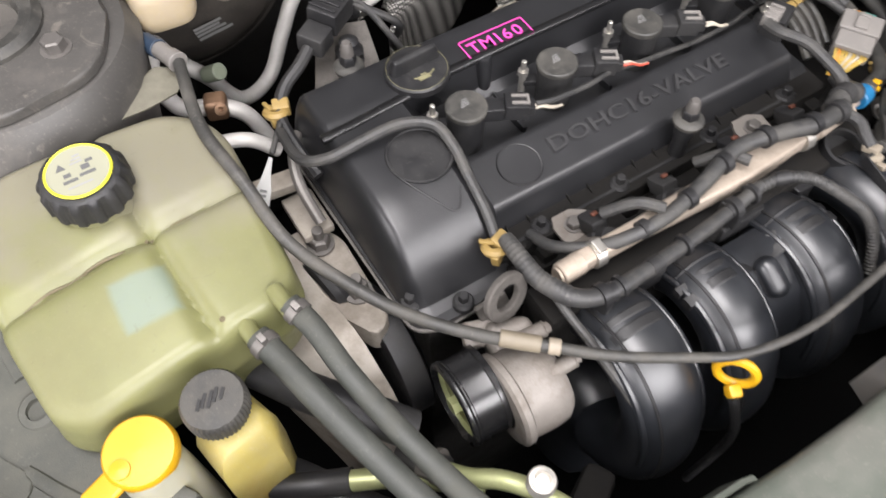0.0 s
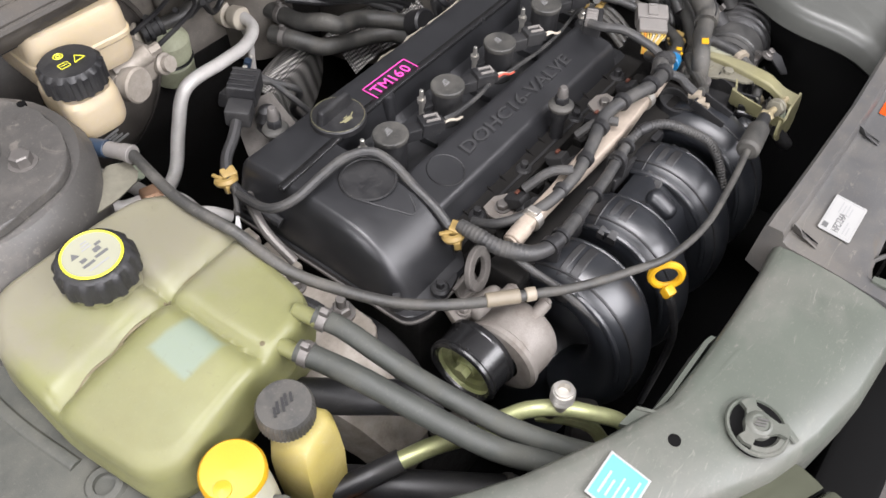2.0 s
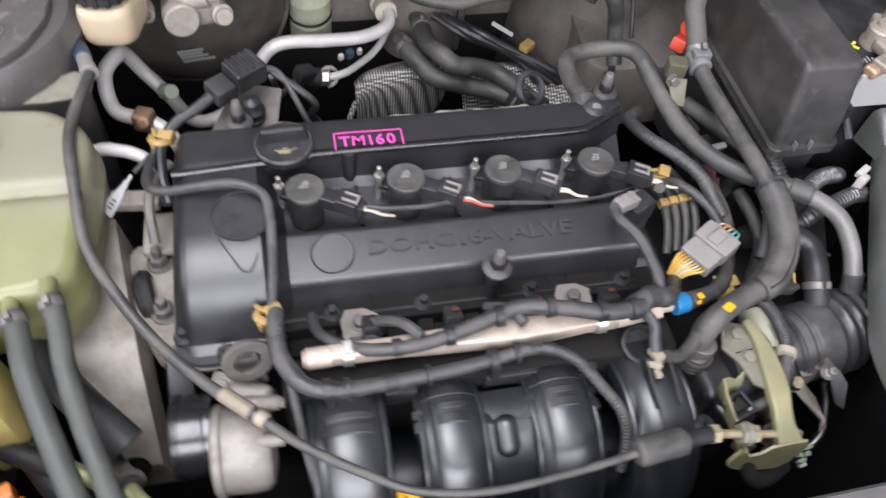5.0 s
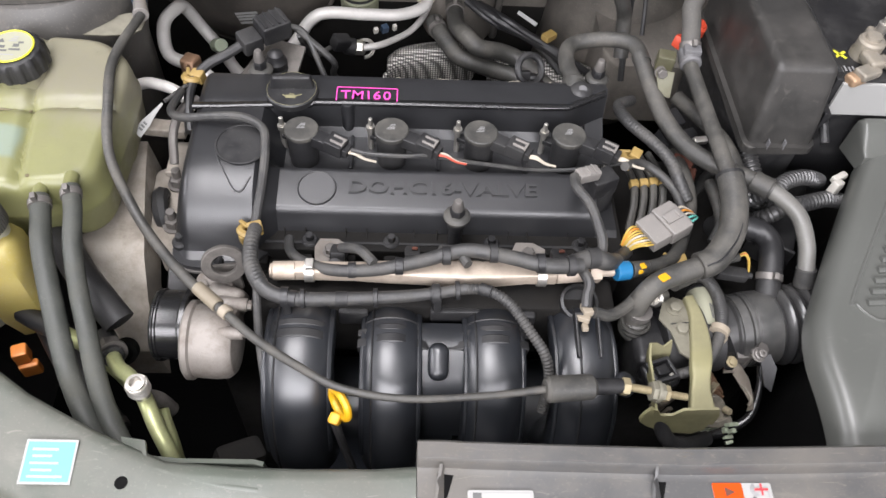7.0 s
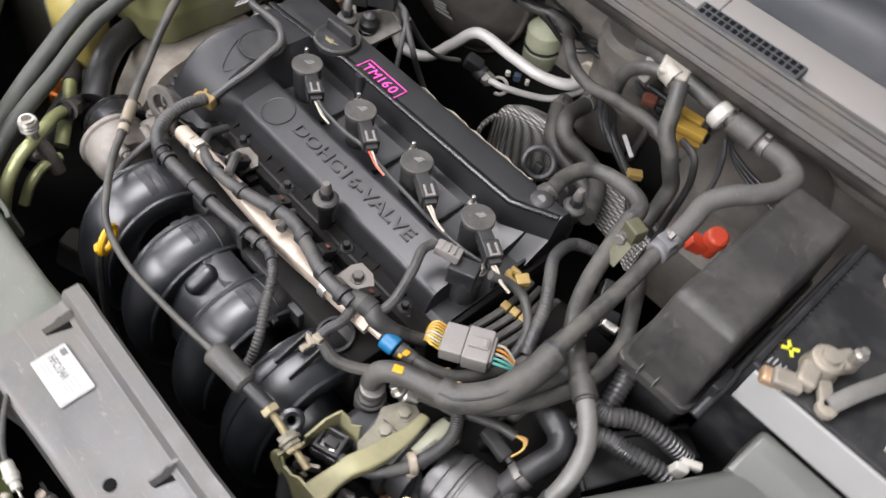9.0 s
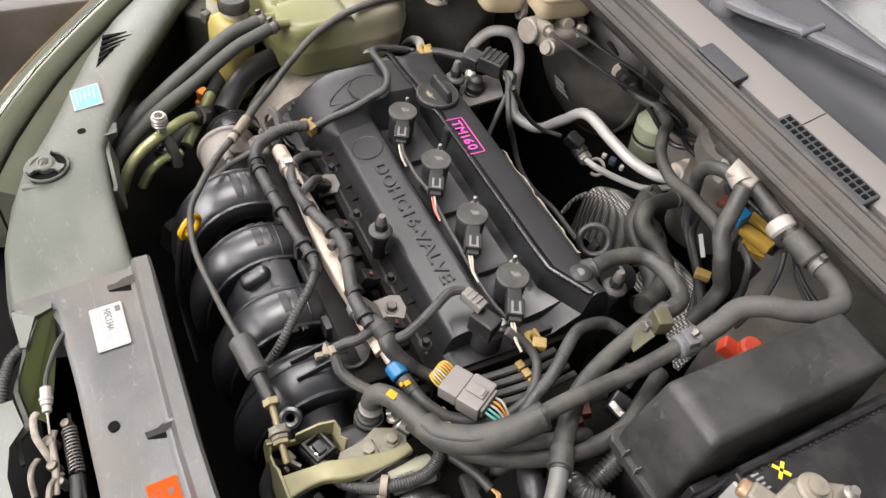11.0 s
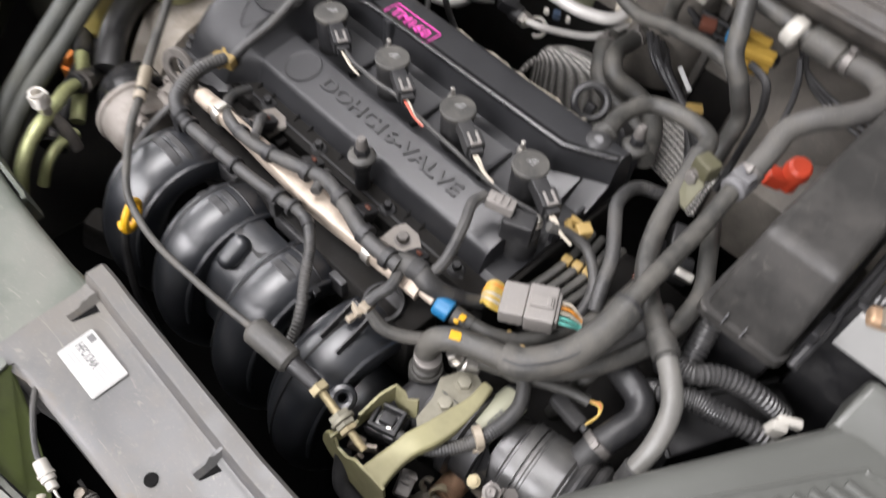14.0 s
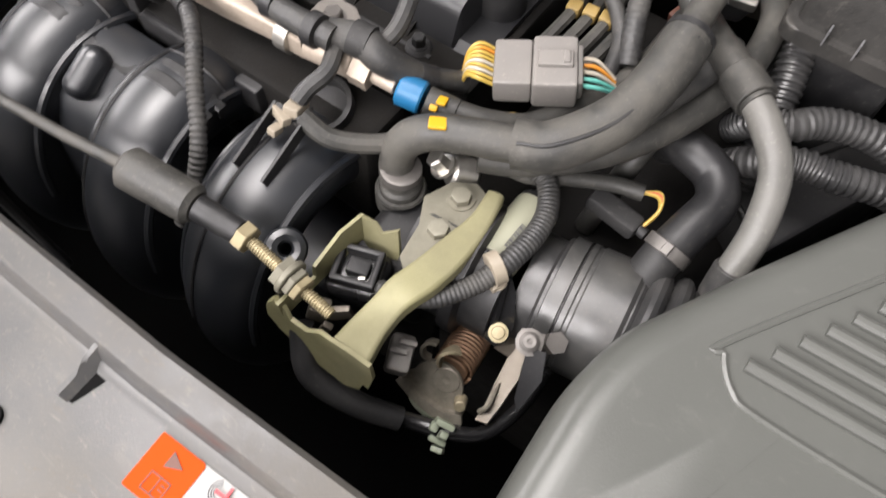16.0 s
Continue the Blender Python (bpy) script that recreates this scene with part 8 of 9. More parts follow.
# cam sensor with wire, yellow clip beside it
cs = thing("cam_sensor", (0.165, -0.05, 0.86), "black cam sensor with grey plug at the cover end", "sensor")
b = B()
lathe(b, (0.178, -0.04, 0.842), (0, 0, 1), [(0.017, 0), (0.016, 0.03), (0.013, 0.034)], 24)
box(b, (0.176, -0.046, 0.878), (0.03, 0.022, 0.026), turn(0, 0, 25), 0.003)
part("body", b, "plastic", cs)
b = B()
box(b, (0.1565, -0.0525, 0.898), (0.027, 0.014, 0.012), turn(0, 8, 25), 0.002)
for dx in (-0.006, 0.0, 0.006):
    box(b, (0.1565 + dx, -0.0525 + 0.45 * dx, 0.9045), (0.0018, 0.012, 0.002), turn(0, 8, 25), 0.0004)
part("plug", b, "conn_grey", cs, "grey plug")
b = B()
hexa(b, (0.183, -0.03, 0.876), (0, 0, 1), 0.0055, 0.008)
part("bolt", b, "zinc", cs)
hose("sensor_wire", [(0.142, -0.058, 0.901), (0.142, -0.075, 0.903), (0.153, -0.096, 0.902), (0.161, -0.118, 0.893), (0.164, -0.135, 0.886), (0.159, -0.152, 0.879)], 0.0052, "conduit", "grey sleeved sensor wire", "wire", 10)


def yellow_clip(at, rz, label):
    b = B()
    ring(b, at, (0.2, 0.3, 1), 0.0072, 0.0042, 14, 7, 0.5, 5.6)
    box(b, Vector(at) + Vector((0.007, 0.003, 0.0)), (0.015, 0.012, 0.014), turn(10, 0, rz), 0.002)
    box(b, Vector(at) + Vector((-0.002, -0.007, -0.003)), (0.011, 0.007, 0.010), turn(-10, 0, rz + 15), 0.0015)
    box(b, Vector(at) + Vector((-0.004, 0.006, 0.004)), (0.004, 0.012, 0.003), turn(0, 15, rz + 30), 0.001)
    tagged(solo("loom_clip", b, "clip_yellow", label, "clip"), group="yellow loom clips")


yellow_clip((-0.188, -0.113, 0.868), 20, "aged yellow loom clip at the cover front")
yellow_clip((0.212, -0.008, 0.878), 60, "aged yellow loom clip beside the last coil")
yellow_clip((-0.278, 0.095, 0.882), -20, "aged yellow loom clip at the cover rear")
yellow_clip((0.245, -0.13, 0.85), 10, "aged yellow clip on the hose below the connector")

# ---- wiring over the cover and along the rail ----
hose("cover_wire", [(-0.284, 0.070, 0.884), (-0.285, 0.028, 0.894), (-0.267, 0.010, 0.902), (-0.236, 0.006, 0.909), (-0.204, 0.003, 0.912), (-0.181, -0.010, 0.910), (-0.176, -0.033, 0.903), (-0.177, -0.058, 0.890), (-0.179, -0.086, 0.880), (-0.182, -0.107, 0.868)], 0.0047, "conduit", "grey taped wire crossing the valve cover", "wire", 10)
hose("front_loom", [(-0.179, -0.114, 0.876), (-0.180, -0.135, 0.878), (-0.178, -0.158, 0.876), (-0.164, -0.183, 0.873), (-0.138, -0.193, 0.870), (-0.090, -0.191, 0.867), (-0.038, -0.187, 0.866), (-0.001, -0.183, 0.867), (0.030, -0.180, 0.872)], [0.0066, 0.0072, 0.0076, 0.0076, 0.0072, 0.0066, 0.0061, 0.0058, 0.0055], "conduit", "grey wiring loom along the intake manifold", "loom", 12, wraps=(4, 5, 7))
hose("ribbed_sleeve", [(-0.179, -0.116, 0.876), (-0.180, -0.135, 0.878), (-0.178, -0.158, 0.876), (-0.166, -0.181, 0.8735)], [0.0072, 0.0077, 0.0081, 0.0081], "conduit", "ribbed grey sleeve over the loom", "sleeve", 12, ribs=0.0042, depth=0.0006)
for x, y, z in ((-0.128, -0.1928, 0.8692), (-0.06, -0.189, 0.8663), (0.018, -0.181, 0.8695)):
    b = B()
    lathe(b, (x, y, z), (1, 0.05, 0.02), [(0.0078, 0), (0.0092, 0.0004), (0.0092, 0.0042), (0.0078, 0.0046)], 18)
    tagged(solo("tape_wrap", b, "rubber_dark", "black tape wrap round the loom", "tape"), group="tape wraps on the loom")
hose("front_loom_tail", [(0.026, -0.180, 0.871), (0.047, -0.185, 0.877), (0.068, -0.199, 0.877), (0.086, -0.220, 0.866), (0.103, -0.240, 0.850), (0.108, -0.256, 0.828), (0.104, -0.272, 0.80)], 0.0053, "conduit", "ribbed grey loom tail between the runners", "loom", 12, wraps=(1,), ribs=0.0036, depth=0.0007)
for x, y, z in ((-0.142, -0.192, 0.8702), (0.0, -0.183, 0.867)):
    b = B()
    box(b, (x, y, z - 0.009), (0.008, 0.02, 0.022), turn(0, 0, 10), 0.002)
    lathe(b, (x - 0.004, y, z), (1, 0, 0), [(0.0098, 0), (0.0098, 0.007)], 16)
    tagged(solo("loom_tie", b, "plastic", "black tie holding the loom", "tie"), group="loom ties")
hose("thin_loom", [(-0.172, -0.17, 0.868), (-0.17, -0.19, 0.86), (-0.166, -0.22, 0.85), (-0.158, -0.26, 0.825), (-0.15, -0.29, 0.79), (-0.14, -0.3, 0.76)], 0.0039, "conduit", "thin grey wire dropping beside the first runner", "wire", 10)
il = hose("injector_loom", [(-0.149, -0.108, 0.851), (-0.145, -0.130, 0.859), (-0.129, -0.149, 0.867), (-0.101, -0.162, 0.873), (-0.06, -0.166, 0.880), (-0.015, -0.158, 0.885), (0.027, -0.148, 0.890), (0.068, -0.156, 0.892), (0.105, -0.164, 0.890), (0.14, -0.160, 0.886)], [0.0046, 0.0050, 0.0055, 0.0059, 0.0063, 0.0067, 0.0071, 0.0071, 0.0076, 0.0080], "conduit", "grey injector loom lying along the fuel rail", "loom", 12)
for x, y, z, r in ((-0.085, -0.164, 0.8758, 0.0078), (-0.04, -0.163, 0.8825, 0.0086), (0.005, -0.153, 0.8875, 0.0092), (0.05, -0.152, 0.8915, 0.0095), (0.095, -0.162, 0.8905, 0.0098), (0.125, -0.1625, 0.888, 0.0102)):
    part("tape_wrap", lathe(B(), (x, y, z), (1, 0.05, 0), [(r * 0.85, 0), (r, 0.0004), (r, 0.0075), (r * 0.85, 0.008)], 18), "rubber_dark", il, "black tape wrap")
hose("loom_branch", [(0.13, -0.157, 0.883), (0.152, -0.15, 0.884), (0.168, -0.15, 0.879), (0.185, -0.135, 0.862), (0.2, -0.115, 0.85)], [0.0089, 0.0098, 0.0093, 0.0076, 0.0068], "conduit", "thick taped loom branch", "loom", 12, wraps=(1, 3))
hose("loom_branch", [(0.14, -0.158, 0.88), (0.147, -0.175, 0.878), (0.144, -0.188, 0.874), (0.143, -0.198, 0.87)], 0.0052, "conduit", "short loom branch to the pale clip", "loom", 10)
hose("vacuum_line", [(0.15, -0.202, 0.868), (0.168, -0.2, 0.86), (0.188, -0.186, 0.856), (0.205, -0.168, 0.855), (0.225, -0.155, 0.852)], 0.0058, "rubber", "thin black vacuum line", "hose", 10)
for x0, x1 in ((-0.1, -0.06), (0.0, 0.03)):
    hose("injector_wire", [(x1, -0.162, 0.886), ((x0 + x1) / 2 + 0.005, -0.145, 0.884), (x0 + 0.006, -0.13, 0.866)], 0.005, "conduit", "grey injector wire branch", "wire", 10)
hose("coil_loom", [(-0.089, -0.025, 0.896), (-0.070, -0.029, 0.895), (-0.033, -0.029, 0.893), (-0.006, -0.025, 0.891), (0.031, -0.023, 0.881), (0.072, -0.020, 0.872), (0.106, -0.020, 0.868), (0.148, -0.019, 0.868), (0.189, -0.016, 0.874), (0.214, -0.013, 0.876)], 0.0024, "conduit", "grey coil wiring between the connectors", "wire", 8)
for i in range(4):
    x = -0.143 + 0.0955 * i
    for k, mt in enumerate(("wire_white", "wire_red" if i == 1 else "wire_white")):
        hose("coil_wire", [(x + 0.05, -0.024 - 0.003 * k, 0.894), (x + 0.058, -0.027 - 0.003 * k, 0.895), (x + 0.068, -0.03 - 0.001 * k, 0.889), (x + 0.08, -0.0295, 0.884)], 0.0013, mt, "thin pale ignition coil wire", "wire", 6)

# tag, rear connectors
tg = thing("paper_tag", (-0.278, 0.05, 0.86), "white paper tag hanging from the loom", "tag")
m = on_plane((-0.329, 0.0246, 0.8602), (0.029, 0.0296, 0.0225), (-0.02, 0.022, 0.002))
b = B()
plate(b, [m @ Vector(q) for q in ((0, -0.0075, 0), (0.016, -0.0065, 0), (0.03, -0.003, 0), (0.044, -0.0015, 0), (0.044, 0.0015, 0), (0.03, 0.0035, 0), (0.016, 0.0065, 0), (0, 0.0065, 0))], m.to_3x3() @ Vector((0, 0, 1)), 0.0008)
part("paper", b, "label", tg)
b = B()
for i in range(3):
    card(b, m, 0.006 + 0.004 * i, -0.003, 0.0082 + 0.004 * i, 0.003, 0.0003, 0.0009)
part("print_bars", b, "ink", tg)
b = B()
rod(b, (-0.3, 0.054, 0.8825), (-0.28, 0.08, 0.884), 0.0025)
part("tie", b, "conduit", tg)
rc = thing("rear_connector", (-0.215, 0.14, 0.87), "black multi-pin connector behind the cover", "connector")
r = turn(5, 0, 35)
b = B()
box(b, (-0.19, 0.155, 0.91), (0.036, 0.03, 0.024), r, 0.003)
for i in range(4):
    box(b, Vector((-0.19, 0.155, 0.922)) + r @ Vector((-0.012 + 0.008 * i, 0, 0)), (0.003, 0.026, 0.004), r, 0.0008)
part("housing", b, "plastic", rc)
b = B()
box(b, (-0.215, 0.138, 0.902), (0.024, 0.026, 0.02), r, 0.003)
part("plug", b, "rubber_dark", rc)
b = B()
plate(b, [(-0.235, 0.11, 0.86), (-0.165, 0.112, 0.86), (-0.155, 0.16, 0.875), (-0.2, 0.175, 0.875)], (0, 0, 1), 0.004)
part("bracket", b, "alu_dark", rc)
b = B()
lathe(b, (-0.1885, 0.132, 0.842), (0.04, -0.02, 1), [(0.0125, 0), (0.0125, 0.024), (0.0138, 0.025), (0.0138, 0.029), (0.0118, 0.030), (0.0118, 0.034), (0.0132, 0.035), (0.0132, 0.039), (0.010, 0.043), (0.0092, 0.049), (0.006, 0.052), (0.0, 0.053)], 24, cap=False)
solo("stud_boot", b, "rubber_dark", "black rubber boot behind the cover", "boot")
b = B()
ring(b, (-0.0945, 0.318, 0.752), (0.35, -0.85, 0.4), 0.0125, 0.0028, 20, 7, 0.6, 5.2)
solo("sensor_collar", b, "white", "pale open collar by the pressure sensor", "collar")
hose("rear_loom", [(-0.175, 0.165, 0.905), (-0.155, 0.165, 0.895), (-0.135, 0.14, 0.86), (-0.12, 0.12, 0.83)], 0.0034, "conduit", "grey wire behind the filler cap", "wire", 10)
hose("rear_loom", [(-0.225, 0.132, 0.9), (-0.24, 0.122, 0.895), (-0.262, 0.11, 0.888), (-0.276, 0.09, 0.88), (-0.277, 0.06, 0.872), (-0.272, 0.03, 0.86)], 0.0058, "rubber_dark", "black loom round the cover corner", "loom", 10)
hose("rear_wire", [(-0.166, 0.168, 0.900), (-0.123, 0.153, 0.865), (-0.124, 0.167, 0.830), (-0.100, 0.174, 0.790), (-0.073, 0.188, 0.765), (-0.040, 0.207, 0.750), (0.014, 0.215, 0.740)], 0.0040, "conduit", "thin grey wire dropping behind the cover", "wire", 10)

# metal vent pipe left of cover
hose("steel_pipe_stub", [(-0.288, -0.0, 0.84), (-0.29, 0.03, 0.862), (-0.282, 0.055, 0.872), (-0.27, 0.075, 0.868)], 0.005, "clamp", "thin dull steel pipe beside the mount", "pipe", 10)

# ---- aluminium air-conditioning pipe, heater hoses ----
hose("refrigerant_pipe", [(-0.008, 0.428, 0.794), (-0.005, 0.400, 0.799), (-0.009, 0.366, 0.794), (-0.045, 0.340, 0.797), (-0.094, 0.328, 0.804), (-0.158, 0.323, 0.805), (-0.192, 0.311, 0.768), (-0.225, 0.292, 0.730), (-0.267, 0.273, 0.733), (-0.294, 0.282, 0.773), (-0.318, 0.297, 0.798), (-0.331, 0.289, 0.833), (-0.337, 0.269, 0.846), (-0.349, 0.244, 0.839), (-0.341, 0.212, 0.817), (-0.308, 0.198, 0.812), (-0.285, 0.185, 0.80), (-0.27, 0.175, 0.76)], 0.0085, "alu_pipe", "bent bare aluminium refrigerant pipe", "pipe", 14)
hose("refrigerant_pipe", [(-0.283, 0.098, 0.832), (-0.303, 0.106, 0.850), (-0.325, 0.114, 0.853), (-0.345, 0.120, 0.849), (-0.372, 0.122, 0.832), (-0.4, 0.122, 0.80)], 0.0068, "alu_pipe", "lower bare aluminium pipe", "pipe", 14)
b = B()
box(b, (-0.309, 0.193, 0.818), (0.022, 0.022, 0.024), turn(0, 0, -20), 0.005, 3)
lathe(b, (-0.3085, 0.182, 0.824), (0, -1, 0.6), [(0.006, 0), (0.006, 0.004), (0.003, 0.0045), (0.003, 0.001)], 14)
solo("pipe_clamp", b, "spring", "rusty pipe clamp block", "clamp")
b = B()
rod(b, (-0.296, 0.272, 0.786), (-0.284, 0.256, 0.799), 0.0092, None, 18, 0.001)
solo("service_cap", b, "pale_green", "pale green service port cap on the pipe", "cap")
b = B()
lathe(b, (-0.0075, 0.386, 0.797), (0, 1, -0.12), [(0.010, 0), (0.0155, 0.001), (0.0165, 0.004), (0.0165, 0.016), (0.013, 0.018), (0.013, 0.022), (0.019, 0.024), (0.019, 0.04)], 24)
solo("pipe_grommet", b, "cream", "cream grommet where the pipe enters the firewall", "grommet")
hose("small_pipe", [(0.002, 0.405, 0.778), (-0.012, 0.375, 0.766), (-0.03, 0.354, 0.758), (-0.052, 0.326, 0.764), (-0.075, 0.297, 0.775), (-0.098, 0.292, 0.774)], 0.0048, "alu_pipe", "thin aluminium pipe with sensor", "pipe", 10)
b = B()
rod(b, (-0.094, 0.292, 0.774), (-0.108, 0.294, 0.773), 0.0105, None, 6, 0.001)
solo("pipe_fitting", b, "zinc", "bright hexagonal pipe fitting", "fitting")
b = B()
rod(b, (-0.108, 0.294, 0.773), (-0.122, 0.29, 0.779), 0.0125, 0.0115, 16, 0.002)
box(b, (-0.126, 0.286, 0.787), (0.026, 0.02, 0.02), turn(10, 20, 30), 0.004)
solo("pressure_sensor", b, "plastic", "black pressure sensor on the thin pipe", "sensor")
gb = thing("relief_canister", (-0.108, 0.43, 0.74), "pale green plastic canister on the firewall", "canister")
b = B()
lathe(b, (-0.108, 0.428, 0.74), (0, -0.1, 1), [(0.024, 0), (0.029, 0.004), (0.029, 0.03), (0.026, 0.033), (0.026, 0.038), (0.029, 0.041), (0.029, 0.066), (0.024, 0.073), (0.014, 0.078), (0.0, 0.079)], 24, cap=False)
part("shell", b, "canister", gb)
b = B()
ring(b, (-0.108, 0.4245, 0.776), (0, -0.1, 1), 0.0285, 0.002, 24, 6)
part("band", b, "plastic", gb)
for i in range(4):
    hose("firewall_wire", [(-0.2 + 0.04 * i, 0.36, 0.9 - 0.01 * i), (-0.16 + 0.04 * i, 0.395, 0.86 - 0.012 * i), (-0.1 + 0.04 * i, 0.405, 0.84 + 0.006 * i), (-0.04 + 0.04 * i, 0.385, 0.85), (0.03 + 0.04 * i, 0.395, 0.87 - 0.02 * i), (0.1 + 0.03 * i, 0.41, 0.84)], 0.0032 + 0.0008 * (i % 2), "rubber_dark", "black wire along the firewall", "wire", 8)
hose("heater_hose", [(0.033, 0.378, 0.796), (0.035, 0.347, 0.796), (0.036, 0.317, 0.799), (0.049, 0.286, 0.805), (0.066, 0.274, 0.796), (0.096, 0.282, 0.784), (0.124, 0.279, 0.774), (0.145, 0.256, 0.77), (0.158, 0.230, 0.77), (0.166, 0.207, 0.779)], 0.0122, "rubber", "thick dusty heater hose behind the engine", "hose", 16, ends=(1,))
hose("heater_hose", [(0.005, 0.346, 0.784), (0.013, 0.321, 0.784), (0.024, 0.303, 0.779), (0.038, 0.286, 0.771), (0.058, 0.277, 0.767), (0.089, 0.275, 0.757), (0.120, 0.267, 0.752), (0.144, 0.248, 0.751), (0.149, 0.22, 0.751)], 0.0122, "rubber", "lower thick heater hose behind the engine", "hose", 16, ends=(1,))
b = B()
rod(b, (0.132, 0.198, 0.795), (0.13, 0.172, 0.81), 0.019, None, 24, 0.003)
solo("hose_elbow", b, "rubber_dark", "black hose elbow at the water outlet", "elbow")
b = B()
ring(b, (0.115, 0.135, 0.876), (0.45, -0.6, 0.65), 0.0175, 0.0042, 28, 8)
box(b, (0.112, 0.14, 0.852), (0.012, 0.008, 0.03), turn(-20), 0.002)
solo("rubber_ring", b, "rubber_dark", "black rubber ring behind the cover", "ring")

# wavy cream strip modelled in place of the highlight along the rear edge
b = B()
rows = []
for i in range(25):
    x = -0.050 + 0.0077 * i
    w = (0.0026 + 0.0011 * math.sin(i * 1.1) + 0.0007 * math.sin(i * 2.7)) * min(1.0, 0.35 + i / 8)
    z = 0.8865 + 0.0014 * math.sin(i * 0.8) + 0.0008 * math.sin(i * 2.1)
    y = 0.0972 + 0.0010 * math.sin(i * 0.9 + 1)
    rows.append([(x, y - w * 0.5, z + w), (x, y + w * 0.7, z + w * 0.4), (x, y + w, z - w), (x, y - w * 0.4, z - w * 0.8)])
loft(b, rows)
solo("highlight_strip", b, "cream", "pale wavy strip standing in for a highlight on the rear cover edge", "strip")

for pts, r, mt, lb in (
    ([(-0.14, 0.27, 0.79), (-0.155, 0.24, 0.80), (-0.16, 0.21, 0.83), (-0.165, 0.18, 0.88)], 0.0034, "conduit", "grey wire from the pressure sensor"),
    ([(0.25, 0.27, 0.95), (0.262, 0.262, 0.93), (0.27, 0.25, 0.90), (0.272, 0.23, 0.86)], 0.0032, "rubber_dark", "black wire behind the braided hose"),
):
    hose("rear_harness_wire", pts, r, mt, lb, "wire", 8)
for p, q, mt in (((-0.066, 0.3155, 0.7905), (0.010, 0.009, 0.012), "navy"), ((-0.078, 0.308, 0.7925), (0.007, 0.006, 0.009), "white"), ((-0.052, 0.3235, 0.787), (0.006, 0.006, 0.010), "white")):
    tagged(solo("pipe_clip", box(B(), p, q, turn(15, 0, 30), 0.0015), mt, "small plastic clip on the thin pipe", "clip"), group="clips on the thin pipe")

# heat shield: embossed foil over the exhaust manifold
hs = thing("heat_shield", (0.1, 0.25, 0.7), "dimpled silver exhaust heat shield", "heat shield")


def foil_panel(crest, section, shrink):
    """A dimpled foil panel: a section of (dy, dz) swept along a crest line; shrink rounds off its far end."""
    line, prof = spline(crest, 40), spline([(0, *q) for q in section], 14)
    rows = []
    for i, c in enumerate(line):
        u = i / (len(line) - 1)
        k = math.sqrt(max(0.04, 1 - ((u - 0.6) / 0.4) ** 2)) if shrink and u > 0.6 else 1.0
        row = []
        for q in prof:
            row.append((c.x, c.y + q.y * k, c.z + q.z * k))
        rows.append(row)
    return loft(B(), rows, closed=False)


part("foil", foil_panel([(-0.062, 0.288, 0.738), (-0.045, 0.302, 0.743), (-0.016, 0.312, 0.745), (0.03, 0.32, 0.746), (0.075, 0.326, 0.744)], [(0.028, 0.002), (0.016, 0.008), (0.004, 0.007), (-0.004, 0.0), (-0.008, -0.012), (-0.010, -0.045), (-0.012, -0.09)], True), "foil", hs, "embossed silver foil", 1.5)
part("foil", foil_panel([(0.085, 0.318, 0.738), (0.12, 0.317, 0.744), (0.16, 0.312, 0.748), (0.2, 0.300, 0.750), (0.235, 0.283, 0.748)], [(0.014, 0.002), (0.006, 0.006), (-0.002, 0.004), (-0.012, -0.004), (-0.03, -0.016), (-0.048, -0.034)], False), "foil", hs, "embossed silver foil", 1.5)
for p, q in (((-0.062, 0.284, 0.736), (-0.075, 0.262, 0.69)), ((0.235, 0.283, 0.75), (0.237, 0.236, 0.716))):
    part("rolled_edge", tube(B(), [p, Vector(p).lerp(Vector(q), 0.5) + Vector((-0.003, 0, 0.004)), q], 0.004, 8, 5), "foil", hs)
b = B()
rod(b, (0.03, 0.118, 0.82), (0.05, 0.13, 0.822), 0.005)
solo("shield_bolt", b, "zinc", "bright bolt end beside the cover", "bolt")

# vacuum pipe along the cowl with check valve
hose("booster_vacuum_hose", [(-0.157, 0.38, 0.859), (-0.135, 0.374, 0.861), (-0.109, 0.365, 0.866), (-0.079, 0.375, 0.868), (-0.041, 0.366, 0.870), (-0.014, 0.333, 0.881), (0.020, 0.305, 0.878), (0.061, 0.291, 0.878), (0.099, 0.283, 0.892), (0.132, 0.271, 0.903), (0.163, 0.260, 0.914), (0.195, 0.246, 0.920), (0.212, 0.231, 0.921)], 0.0082, "rubber", "black vacuum hose from the brake booster", "hose", 14, ends=(1,))
b = B()
rod(b, (-0.167, 0.375, 0.864), (-0.178, 0.385, 0.862), 0.015, 0.014, 24, 0.002)
solo("vacuum_elbow", b, "cream", "cream vacuum elbow at the booster", "elbow")
b = B()
lathe(b, (-0.164, 0.3765, 0.8630), (0.92, -0.25, 0.12), [(0.009, 0), (0.0125, 0.001), (0.0125, 0.007), (0.0145, 0.008), (0.0145, 0.013), (0.0115, 0.014), (0.0115, 0.022), (0.013, 0.0225), (0.013, 0.027), (0.009, 0.028)], 22)
solo("booster_check_valve", b, "rubber_dark", "black check valve between elbow and vacuum hose", "valve")
hose("cowl_hose", [(0.1, 0.30, 0.965), (0.13, 0.285, 0.98), (0.165, 0.272, 0.985), (0.2, 0.268, 0.982), (0.235, 0.2665, 0.979), (0.262, 0.267, 0.9755), (0.288, 0.267, 0.974)], 0.0095, "rubber", "grey hose clipped below the cowl seal", "hose", 14)
b = B()
rod(b, (0.226, 0.2655, 0.977), (0.242, 0.2645, 0.974), 0.0155, None, 24, 0.003)
solo("check_valve", b, "white", "white check valve in the hose", "valve")
b = B()
